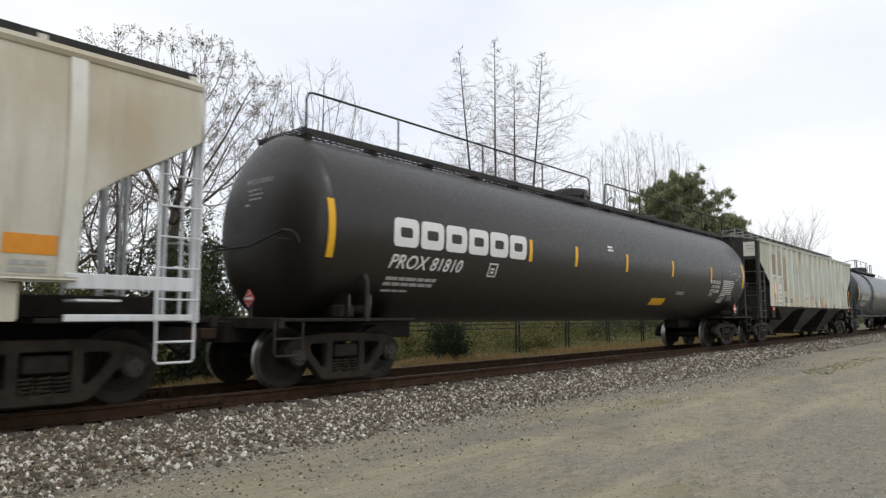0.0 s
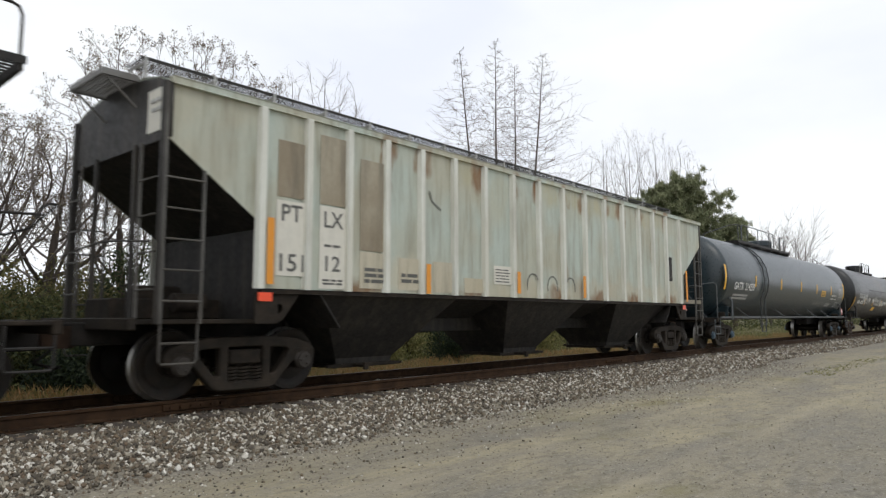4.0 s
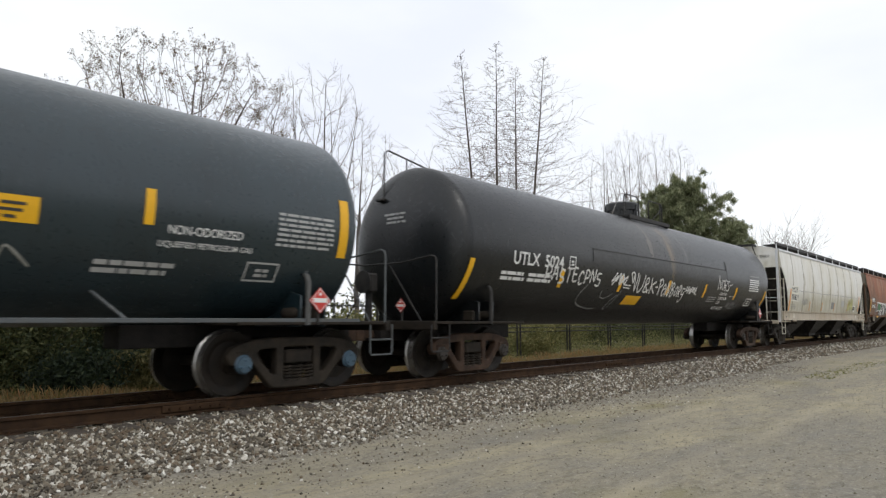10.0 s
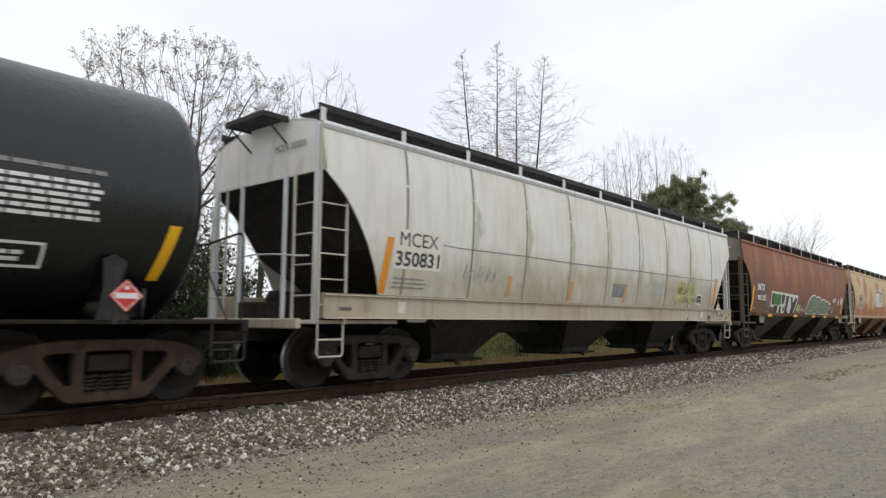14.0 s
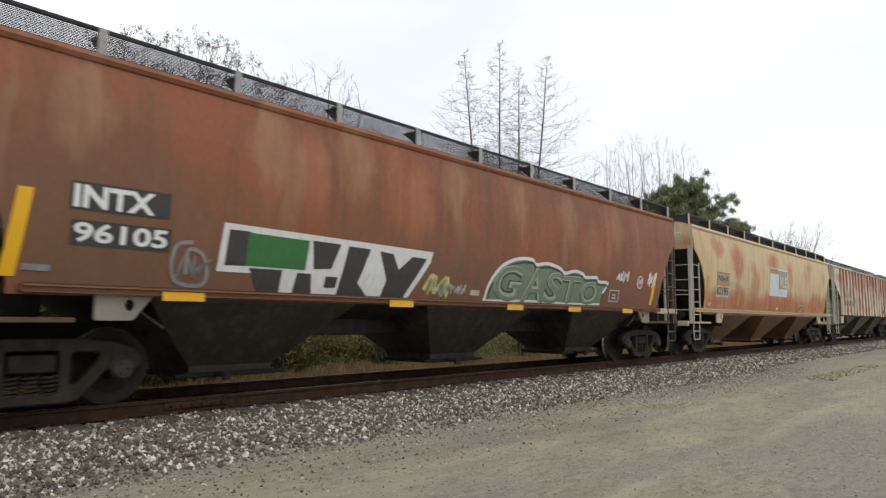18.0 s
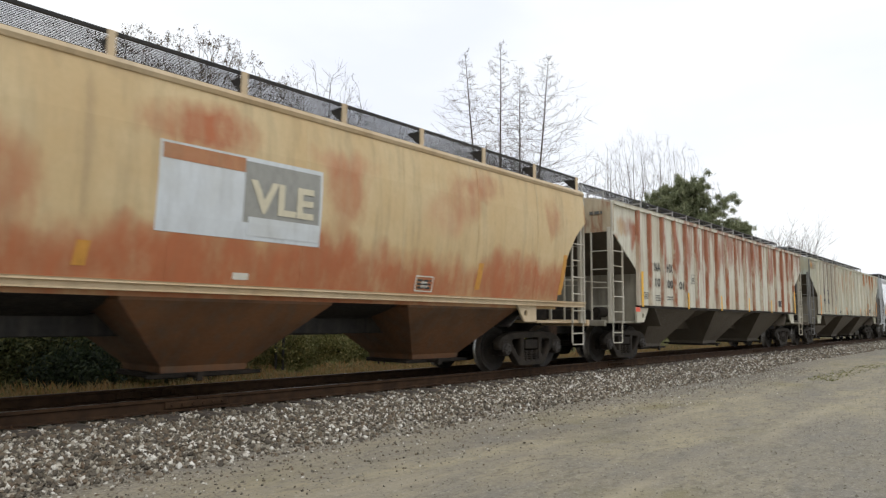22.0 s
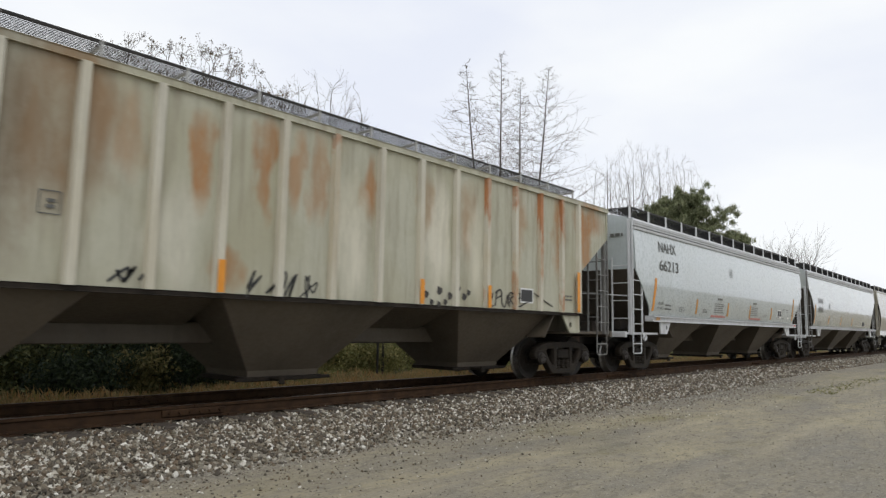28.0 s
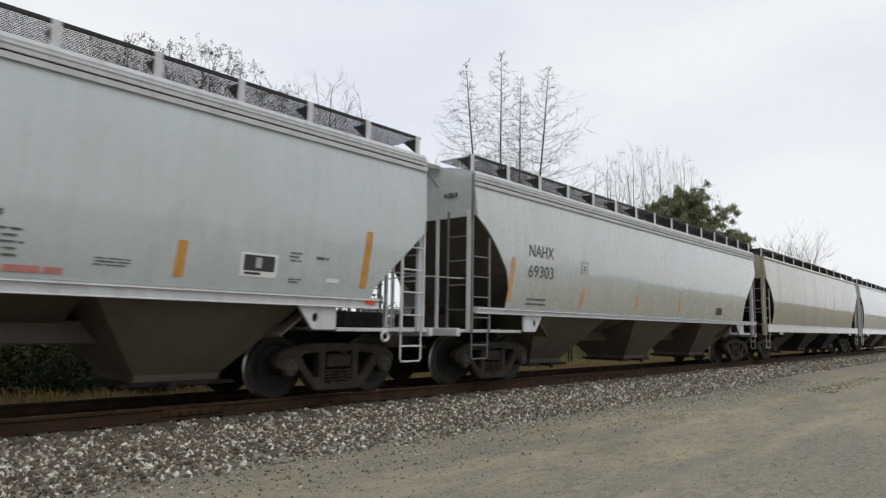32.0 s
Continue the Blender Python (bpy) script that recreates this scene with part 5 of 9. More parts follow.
    return tree


def pole_tree(name, label, x, y, height, seed, lean=(0, 0), reach=2.2, start=0.35):
    """A tall slim tree with one straight stem and short level branches."""
    rng = np.random.default_rng(seed)
    tree = thing(name, label, "tree", pose(x, y, ground_height(x, y) - 0.05), "slim bare trees in a row")
    stem, crown = MB(), MB()
    p, pts, rs = Vector((0, 0, 0)), [Vector((0, 0, 0))], [0.125]
    for i in range(14):
        p = p + Vector((lean[0] + rng.normal(0, 0.012), lean[1] + rng.normal(0, 0.012), 1.0)) * (height / 14)
        pts.append(p)
        rs.append(0.125 * (1 - (i + 1) / 14.5) + 0.006)
    stem.tube(pts, rs, 8, False)
    for i in range(100):
        t = start + (1 - start) * ((i + rng.random()) / 100) ** 0.9
        k = t * 14
        a = pts[int(min(13, k))].lerp(pts[int(min(13, k)) + 1], k - int(min(13, k)))
        ang = i * 2.4 + rng.uniform(-0.5, 0.5)
        ln = (reach * min(1.0, (1.0 - t) * 1.75) + 0.16) * rng.uniform(0.45, 1.2)
        d = Vector((math.cos(ang), math.sin(ang), rng.uniform(-0.05, 0.45))).normalized()
        q, s, e = limb(crown, rng, a, d, ln, 0.012 + 0.014 * (1 - t), 6, 0.11, 0.012, 3)
        for j in range(int(rng.integers(5, 9) * min(1.0, 1.5 - t))):
            b = q[int(rng.integers(2, 7))]
            nd = (e + Vector(rng.normal(0, 0.5, 3)) + Vector((0, 0, 0.06))).normalized()
            q2, s2, e2 = limb(crown, rng, b, nd, ln * rng.uniform(0.2, 0.45) + 0.15, 0.0095, 3, 0.14, 0.02, 3)
            for l in range(2):
                limb(crown, rng, q2[int(rng.integers(1, 4))], (e2 + Vector(rng.normal(0, 0.6, 3))).normalized(), ln * rng.uniform(0.1, 0.22) + 0.12, 0.0075, 2, 0.1, 0.02, 3)
    part("trunk", stem, M["bark_brown"], tree, smooth=True)
    part("crown", crown, M["twig"], tree)
    return tree


def tufts(rng, centres, n, size, spread, flat=1.0, up=0.0, slim=0.22):
    """Many small pointed leaves round the centres, in one mesh."""
    k = rng.integers(0, len(centres), n)
    c = np.asarray(centres)[k] + rng.normal(0, 1, (n, 3)) * spread * np.array([1, 1, flat])
    u = rng.normal(0, 1, (n, 3)) + np.array([0, 0, up])
    u /= np.linalg.norm(u, axis=1)[:, None]
    w = np.cross(u, rng.normal(0, 1, (n, 3)))
    w /= np.linalg.norm(w, axis=1)[:, None]
    ln = rng.uniform(0.6, 1.4, (n, 1)) * size
    v = np.stack([c - u * ln * 0.5, c + w * ln * slim, c + u * ln * 0.6, c - w * ln * slim], 1).reshape(-1, 3)
    f = np.arange(n * 4).reshape(-1, 4)
    return v, f


def leaf_part(name, v, f, mat, parent):
    me = bpy.data.meshes.new(name)
    me.from_pydata(v, [], f)
    return part(name, me, mat, parent)


def pine_tree(x, y, height, width, seed):
    rng = np.random.default_rng(seed)
    tree = thing("pine_tree", "dark green pine with an open ragged crown", "tree", pose(x, y, ground_height(x, y) - 0.05))
    stem, centres = MB(), []
    stem.tube([(0, 0, 0), (0.1, 0.05, height * 0.4), (0.0, 0.1, height * 0.75), (0.05, 0, height * 0.96)], [0.24, 0.18, 0.10, 0.03], 9, False)
    for i in range(115):
        t = 0.22 + 0.78 * (i + rng.random()) / 115
        ang = i * 2.4 + rng.uniform(-0.4, 0.4)
        reach = width * math.sqrt(max(0.02, 1 - ((t - 0.40) / 0.62) ** 2)) * rng.uniform(0.62, 1.12) * (1.0 + 0.16 * math.cos(ang) * (1.2 - t))
        a = Vector((0.05, 0.05, height * t * 0.93))
        d = Vector((math.cos(ang), math.sin(ang), rng.uniform(0.05, 0.40))).normalized()
        q, s, e = limb(stem, rng, a, d, reach, 0.045, 6, 0.10, 0.05, 5)
        for p in q[2:]:
            for j in range(2):
                c = p + Vector(rng.normal(0, 0.30, 3)) + Vector((0, 0, 0.12))
                centres.append(tuple(c))
                limb(stem, rng, p, (c - p + Vector((0, 0, 0.001))).normalized(), (c - p).length, 0.012, 2, 0.05, 0, 3)
    part("trunk", stem, M["bark_brown"], tree, smooth=True)
    v, f = tufts(rng, centres, int(120000 * min(1.0, width / 4)), 0.33, 0.125, 0.9, 1.1, 0.06)
    leaf_part("needles", v, f, M["needle"], tree)
    return tree


def shrub(name, label, x, y, w, h, seed, mat, n=6000, leaf=0.07, stems=9, group=""):
    rng = np.random.default_rng(seed)
    bush = thing(name, label, "shrub", pose(x, y, ground_height(x, y) - 0.03), group)
    wood, centres = MB(), []
    for i in range(stems):
        ang = rng.uniform(0, 6.283)
        d = Vector((math.cos(ang) * rng.uniform(0.1, 0.8) * w / h, math.sin(ang) * rng.uniform(0.1, 0.6) * w / h, 1)).normalized()
        q, s, e = limb(wood, rng, Vector((rng.normal(0, w * 0.12), rng.normal(0, w * 0.10), 0)), d, h * rng.uniform(0.6, 1.0), 0.022, 6, 0.12, 0.02, 4)
        for p in q[1:]:
            for j in range(3):
                c = p + Vector(rng.normal(0, 1, 3)) * w * 0.13
                c.z = max(c.z, 0.06)
                centres.append(tuple(c))
    part("brushwood", wood, M["bark_brown"], bush)
    v, f = tufts(rng, centres, n, leaf, w * 0.07, 1.0, 0.2)
    v[:, 2] = np.maximum(v[:, 2], 0.0)
    leaf_part("leaves", v, f, mat, bush)
    return bush


crown_tree("bare_tree", "spreading bare maple with swelling brown buds", 9.1, 18.5, (0.45, 0, 6.95), (3.7, 2.4, 2.75), 11, 0.16, 2500, 0.20, 3.4, 17000, "bark_brown", 0.22, (0, 0), 0.007, 0.1)
crown_tree("bare_tree", "bare maple with swelling buds beside another", 12.6, 19.3, (0.3, 0, 6.0), (2.2, 1.8, 2.9), 13, 0.10, 480, 0.26, 3.0, 1100, "bark_brown", 0.3)
crown_tree("bare_tree", "grey leafless tree with a fan of fine twigs", 16.0, 20.5, (0.1, 0, 8.2), (2.4, 1.8, 3.2), 23, 0.13, 1300, 0.26, 3.2, 0, "bark", 0.35, (0, 0), 0.007, 0.1)
crown_tree("bare_tree", "smaller grey leafless tree with fine twigs", 19.2, 22.0, (0.2, 0, 7.6), (2.0, 1.6, 2.8), 25, 0.11, 800, 0.28, 3.2, 0, "bark", 0.35, (0, 0), 0.007, 0.1)
for x, y, h, sd, ln, rc in ((29.7, 23.0, 16.0, 31, (-0.15, 0.0), 3.4), (30.8, 23.0, 17.7, 32, (-0.005, 0.0), 2.6), (33.2, 23.4, 17.0, 33, (0.005, 0), 2.3), (33.0, 22.8, 18.3, 34, (0.14, 0), 4.4)):
    pole_tree("slim_tree", "tall slim bare tree with level twiggy branches", x, y, h, sd, ln, rc)
bare_tree("bare_tree", "small bare tree among the slim ones", 24.2, 23.0, 11.2, 0.8, 37, 0.09, 6, 4, "bark", 0.08, (0, 0), 0, 0.3, None, 0.014, 3)
for k, (x, top, wide) in enumerate(((53.5, 16.2, 3.0), (59.5, 19.2, 3.4), (66.5, 20.4, 3.6), (74.0, 20.8, 3.8), (82.0, 18.8, 3.6))):
    crown_tree("bare_tree", "pale bare tree with upswept twigs behind a pine", x, 28.0 + 0.4 * k, (0, 0, top * 0.64), (wide * 1.3, 2.6, top * 0.36), 41 + k, 0.17, 3300, 0.40, top * 0.24, 0, "bark", 0.10, (0, 0), 0.010, 0.05, 0.7)
pine_tree(50.9, 20.5, 12.1, 4.9, 51)
pine_tree(63.5, 20.5, 10.6, 2.4, 57)
for k, (x, y, h) in enumerate(((80, 22, 13.6), (88, 22, 15.6), (96, 22.5, 14.2), (104, 23, 12.2))):
    bare_tree("bare_tree", "low bare tree far along the track", x, y, h, 0.75, 61 + k, 0.12, 6, 3, "bark", 0.08, (0, 0), 0, 0.3, None, 0.022, 5)
for k, (x, y, cz, wide, tall, ln) in enumerate(((5.5, 16.5, 3.9, 1.9, 1.9, -0.15), (7.0, 17.0, 3.7, 1.5, 1.8, 0.1), (3.8, 16.8, 4.2, 2.0, 1.9, 0.1), (1.6, 17.2, 4.4, 2.1, 2.1, 0.1), (-1.2, 18.0, 4.8, 2.4, 2.3, 0.0), (4.6, 18.6, 4.4, 2.2, 2.0, 0.0))):
    crown_tree("bare_tree", "gnarled dark bare tree in the scrub", x, y, (0.2 * ln, 0, cz), (wide, 1.7, tall), 71 + k, 0.15, 2200, 0.19, 1.5, 5000, "bark_brown", 0.05, (ln, 0), 0.009, 0.28)
# scrub along the verge
shrub("evergreen_shrub", "tall dark evergreen shrub in the scrub", 8.0, 14.6, 1.9, 3.7, 81, M["cedar_light"], 30000, 0.085, 16, "shrubs behind the track")
shrub("evergreen_shrub", "low spreading dark evergreen shrub", 7.0, 14.2, 2.2, 1.6, 82, M["cedar"], 16000, 0.07, 14, "shrubs behind the track")
shrub("evergreen_shrub", "low dark evergreen shrub by the fence", 16.2, 14.0, 1.3, 1.5, 83, M["cedar"], 9000, 0.07, 12, "shrubs behind the track")
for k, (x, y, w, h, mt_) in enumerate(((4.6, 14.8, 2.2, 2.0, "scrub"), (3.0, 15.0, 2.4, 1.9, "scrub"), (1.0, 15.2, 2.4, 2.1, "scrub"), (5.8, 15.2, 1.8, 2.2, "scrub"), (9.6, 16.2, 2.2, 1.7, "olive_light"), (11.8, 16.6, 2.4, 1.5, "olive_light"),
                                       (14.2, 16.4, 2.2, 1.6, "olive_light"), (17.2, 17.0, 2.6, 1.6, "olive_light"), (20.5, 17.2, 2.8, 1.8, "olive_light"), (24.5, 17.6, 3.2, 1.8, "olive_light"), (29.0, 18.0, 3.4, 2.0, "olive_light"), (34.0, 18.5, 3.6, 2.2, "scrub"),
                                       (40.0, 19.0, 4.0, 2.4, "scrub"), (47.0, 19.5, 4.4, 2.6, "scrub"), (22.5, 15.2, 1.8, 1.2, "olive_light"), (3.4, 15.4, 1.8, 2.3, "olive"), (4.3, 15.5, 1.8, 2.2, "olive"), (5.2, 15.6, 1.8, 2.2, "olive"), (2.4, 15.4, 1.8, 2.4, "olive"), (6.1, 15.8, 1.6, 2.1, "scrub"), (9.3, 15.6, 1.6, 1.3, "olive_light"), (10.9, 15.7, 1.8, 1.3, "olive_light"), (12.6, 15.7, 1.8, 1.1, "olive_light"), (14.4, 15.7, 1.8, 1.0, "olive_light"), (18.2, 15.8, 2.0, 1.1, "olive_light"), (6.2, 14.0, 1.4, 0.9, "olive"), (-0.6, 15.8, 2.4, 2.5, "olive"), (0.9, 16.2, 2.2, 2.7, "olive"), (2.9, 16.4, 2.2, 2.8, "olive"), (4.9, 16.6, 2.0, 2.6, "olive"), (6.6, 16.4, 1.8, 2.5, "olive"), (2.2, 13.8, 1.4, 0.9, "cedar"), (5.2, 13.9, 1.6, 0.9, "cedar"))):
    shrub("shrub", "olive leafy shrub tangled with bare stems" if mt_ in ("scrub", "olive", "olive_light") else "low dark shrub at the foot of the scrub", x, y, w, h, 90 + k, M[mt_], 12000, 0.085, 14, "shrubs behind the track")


def verge(name, label, mat, n, x_range, y_range, top, size, up, seed, slim=0.22):
    """Leaves or blades over a strip of the verge, in one mesh."""
    rng = np.random.default_rng(seed)
    x = x_range[0] + (x_range[1] - x_range[0]) * rng.random(n) ** 1.5
    y = rng.uniform(*y_range, n)
    lump = np.array([0.5 + noise.noise(Vector((a * 0.9, b * 0.9, seed))) for a, b in zip(x, y)])
    z = np.array([ground_height(a, b) for a, b in zip(x, y)]) + np.clip(lump, 0.05, 1.2) * top * rng.random(n)
    v, f = tufts(rng, np.stack([x, y, z], 1), n, size, 0.02, 1.0, up, slim)
    me = bpy.data.meshes.new(name)
    me.from_pydata(v, [], f)
    me.materials.append(M[mat])
    tagged(new(name, me), label, "vegetation", kind="stuff")


verge("dry_grass", "tufts of straw-coloured and rusty dry grass along the verge", "dry", 60000, (-2, 60), (12.1, 14.4), 0.34, 0.17, 2.2, 3, 0.05)
M["olive_weed"] = leaf_material("olive_weeds", (0.0, (0.09, 0.10, 0.035)), (0.5, (0.19, 0.20, 0.075)), (0.85, (0.32, 0.28, 0.125)), (1.0, (0.26, 0.29, 0.10)))
verge("brambles", "olive brambles and weeds behind the grass", "olive_weed", 40000, (-2, 70), (15.0, 17.2), 1.0, 0.075, 0.4, 5)
verge("low_weeds", "low green and olive weeds in front of the pipe fence", "olive_weed", 26000, (-2, 60), (13.2, 15.0), 0.30, 0.07, 0.6, 15)
verge("thicket", "distant thicket closing the view behind the track", "scrub", 30000, (20, 170), (20, 27), 3.4, 0.22, 0.4, 7)
verge("lot_weeds", "thin flat weeds at the edge of the gravel lot", "olive_weed", 900, (20, 30), (4.1, 4.8), 0.03, 0.05, 0.6, 9)

# pipe fence behind the track
fence = thing("pipe_fence", "dark steel pipe fence with paired posts in the scrub", "fence", pose(0, 14.9, -0.40))
for k in range(9):
    for dx in (-0.11, 0.11):
        part("post", MB().tube([(10.3 + 3.65 * k + dx, 0, 0), (10.3 + 3.65 * k + dx, 0, 1.95)], 0.035, 8), M["dark_rail"], fence, smooth=True)
for z in (1.02, 1.18, 1.88):
    part("rail", MB().tube([(9.4, 0, z), (40, 0, z)], 0.022, 6), M["dark_rail"], fence, smooth=True)


# the tree line across the road, behind the viewer
def far_wood(seed):
    rng = np.random.default_rng(seed)
    spots_, size = [], []
    for k in range(90):
        x, y, h = -90 + 3.1 * k + rng.uniform(-1.5, 1.5), -68 + rng.uniform(-5, 5), rng.choice([3.5, 5.0, 7.5, 10.0]) * rng.uniform(0.7, 1.2)
        for j in range(110):
            u = rng.random() ** 0.7
            r = (1 - u) * (0.9 + h * 0.13) * rng.random() ** 0.5
            a = rng.uniform(0, 6.283)
            spots_.append((x + r * math.cos(a), y + r * math.sin(a), -0.4 + u * h))
    v, f = tufts(rng, spots_, len(spots_) * 2, 0.95, 0.25, 1.0, 0.5)
    me = bpy.data.meshes.new("far_wood")
    me.from_pydata(v, [], f)
    me.materials.append(M["cedar"])
    tagged(new("far_wood", me), "far line of dark conifers across the open lot", "vegetation", kind="stuff")


far_wood(17)
verge("far_thicket", "wood that runs on beside the track", "scrub", 26000, (-8, -130), (16, 26), 8.5, 0.42, 0.4, 21)
# ---- the train ----
P = {}
TAN_RUST = [(138.5, 1.62, 6.5, 0.78, 0.85), (132.5, 1.62, 4.0, 0.70, 0.8), (143.8, 1.8, 2.0, 0.7, 0.8), (145.4, 1.8, 1.2, 0.6, 0.7), (142.6, 3.6, 0.7, 0.35, 0.6), (145.0, 3.2, 0.35, 0.6, 0.5), (136.8, 1.75, 1.3, 0.75, 0.9), (138.7, 1.8, 1.3, 0.8, 0.85), (136.85, 3.45, 0.95, 0.45, 0.9), (132.6, 3.1, 0.8, 0.85, 0.8), (132.6, 1.8, 0.9, 0.75, 0.8), (134.5, 2.4, 0.7, 0.8, 0.6),
            (130.2, 1.75, 0.8, 0.5, 0.7), (141.0, 1.7, 1.1, 0.45, 0.7), (139.2, 3.0, 0.5, 0.8, 0.6), (134.8, 1.7, 1.6, 0.4, 0.6), (130.6, 3.5, 0.8, 0.5, 0.5), (143.2, 1.9, 1.2, 0.6, 0.65), (142.0, 3.3, 0.6, 0.6, 0.45)]
P["cream"] = weathered_paint("cream_paint", (0.60, 0.57, 0.48), (0.50, 0.475, 0.385), 0.12, (0.30, 0.20, 0.10), 0.35, grime_colour=(0.33, 0.27, 0.17), spots=[(7.6, 3.7, 1.6, 0.9, 0.75, (0.40, 0.34, 0.23)), (5.4, 3.6, 1.2, 1.0, 0.6, (0.42, 0.36, 0.25)), (7.9, 3.1, 0.5, 0.7, 0.5, (0.38, 0.30, 0.19)), (6.3, 3.2, 0.25, 1.0, 0.5, (0.38, 0.31, 0.2)), (4.6, 3.3, 0.3, 1.2, 0.5, (0.40, 0.33, 0.22)), (3.2, 3.4, 0.4, 1.1, 0.5, (0.40, 0.33, 0.22))])
P["brown_black"] = weathered_paint("brown_black_paint", (0.0135, 0.0095, 0.0062), (0.0095, 0.007, 0.0047), 0.0, grime=0.2, rough=0.36, grime_colour=(0.024, 0.018, 0.0115), relief=0.003, gloss=0.58, coat=0.08)
SPILL = [(77.7, 3.2, 3.2, 0.95, 0.55, (0.020, 0.014, 0.010)), (77.15, 3.4, 0.55, 0.8, 0.45, (0.030, 0.022, 0.017)), (76.98, 3.25, 0.11, 0.75, 0.9, (0.10, 0.085, 0.065)), (78.32, 3.1, 0.30, 1.15, 0.95, (0.085, 0.056, 0.026)), (78.28, 2.9, 0.15, 0.95, 0.8, (0.115, 0.08, 0.038)), (78.62, 3.4, 0.12, 0.7, 0.8, (0.07, 0.05, 0.027)),
         (77.98, 3.5, 0.10, 0.5, 0.6, (0.06, 0.045, 0.03)), (79.44, 3.3, 0.06, 0.7, 0.8, (0.09, 0.088, 0.08)), (73.4, 2.6, 2.5, 0.6, 0.4, (0.016, 0.014, 0.012))]
P["slate"] = weathered_paint("slate_grey_paint", (0.0125, 0.0262, 0.0330), (0.0100, 0.0210, 0.0265), 0.0, grime=0.25, rough=0.30, grime_colour=(0.006, 0.010, 0.012), relief=0.002, gloss=0.62, coat=0.10)
P["tank_black"] = weathered_paint("faded_black_paint", (0.0032, 0.0046, 0.0056), (0.0055, 0.0068, 0.0078), 0.0, grime=0.34, rough=0.30, grime_colour=(0.019, 0.017, 0.0145), relief=0.002, gloss=0.55, spots=[(q[0] - 78.225, *q[1:]) for q in SPILL])
P["band_brown"] = weathered_paint("faded_brown_band_paint", (0.0125, 0.0112, 0.0098), (0.0090, 0.0090, 0.0086), 0.0, grime=0.2, rough=0.34, grime_colour=(0.018, 0.015, 0.012), relief=0.002, gloss=0.5, spots=[(0.095, 2.75, 0.28, 0.6, 0.9, (0.085, 0.056, 0.026))])
FADE = [(x, 3.75, 0.5, 0.35, 0.75, (0.40, 0.37, 0.24)) for x in (33.3, 36.2, 37.2, 38.1, 39.1, 40.9, 41.8)] + [(34.3, 3.4, 0.45, 0.7, 0.5, (0.40, 0.38, 0.27)), (39.8, 1.7, 4.0, 0.35, 0.7, (0.42, 0.38, 0.28)), (35.5, 1.6, 3.0, 0.3, 0.7, (0.44, 0.40, 0.29)), (31.6, 1.75, 1.8, 0.4, 0.6, (0.50, 0.46, 0.35)),
        *[(x, 3.80, 0.24, 0.38, 1.0, (0.20, 0.105, 0.042)) for x in (31.3, 32.15, 33.7, 34.85, 35.6, 36.75, 37.55, 38.7, 39.45, 40.6, 41.5, 42.3)], *[(x, 1.50, 0.6, 0.28, 1.0, (0.19, 0.11, 0.052)) for x in (30.7, 33.4, 36.4, 38.3, 40.2, 42.4)], (36.72, 2.9, 0.12, 1.4, 0.9, (0.22, 0.14, 0.07)), (39.62, 3.1, 0.12, 1.2, 0.9, (0.22, 0.14, 0.07)), (41.45, 2.9, 0.12, 1.4, 0.9, (0.22, 0.13, 0.06)), (31.2, 3.6, 0.12, 0.6, 0.7, (0.20, 0.13, 0.07)), (30.0, 3.55, 0.3, 0.25, 0.8, (0.12, 0.09, 0.06)), (28.2, 3.2, 0.4, 0.7, 0.4, (0.36, 0.34, 0.26))]
P["pale_green"] = weathered_paint("pale_green_paint", (0.455, 0.515, 0.455), (0.44, 0.43, 0.335), 0.16, (0.24, 0.155, 0.08), 0.5, patch_at=0.5, grime_colour=(0.20, 0.17, 0.11), spots=[(q[0] - 36.265, *q[1:]) for q in FADE])
P["pale_rib"] = weathered_paint("pale_rib_paint", (0.70, 0.71, 0.64), (0.60, 0.59, 0.51), 0.2, (0.20, 0.13, 0.07), 0.3)
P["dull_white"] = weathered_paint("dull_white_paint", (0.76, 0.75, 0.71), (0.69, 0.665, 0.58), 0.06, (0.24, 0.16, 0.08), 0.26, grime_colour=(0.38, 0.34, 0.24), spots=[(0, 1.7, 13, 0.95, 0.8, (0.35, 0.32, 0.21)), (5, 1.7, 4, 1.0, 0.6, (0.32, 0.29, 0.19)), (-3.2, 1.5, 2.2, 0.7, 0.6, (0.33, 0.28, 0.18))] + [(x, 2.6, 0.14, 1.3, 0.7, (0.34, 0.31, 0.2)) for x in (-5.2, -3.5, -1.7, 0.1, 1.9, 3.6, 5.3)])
P["post_cream"] = weathered_paint("bright_cream_post_paint", (0.70, 0.69, 0.62), (0.62, 0.59, 0.48), 0.08, (0.3, 0.2, 0.1), 0.25)
P["dull_seam"] = weathered_paint("stained_seam_paint", (0.31, 0.275, 0.19), (0.24, 0.20, 0.13), 0.1, (0.22, 0.15, 0.08), 0.4)
P["post_grey"] = weathered_paint("worn_grey_post_paint", (0.20, 0.20, 0.19), (0.12, 0.11, 0.10), 0.2, (0.16, 0.08, 0.04), 0.4)
P["sill_tan"] = weathered_paint("tan_sill_paint", (0.47, 0.41, 0.32), (0.42, 0.34, 0.24), 0.1, (0.22, 0.12, 0.06), 0.3)
P["post_white"] = weathered_paint("white_post_paint", (0.66, 0.68, 0.70), (0.6, 0.6, 0.6), 0.1, (0.2, 0.12, 0.06), 0.25)
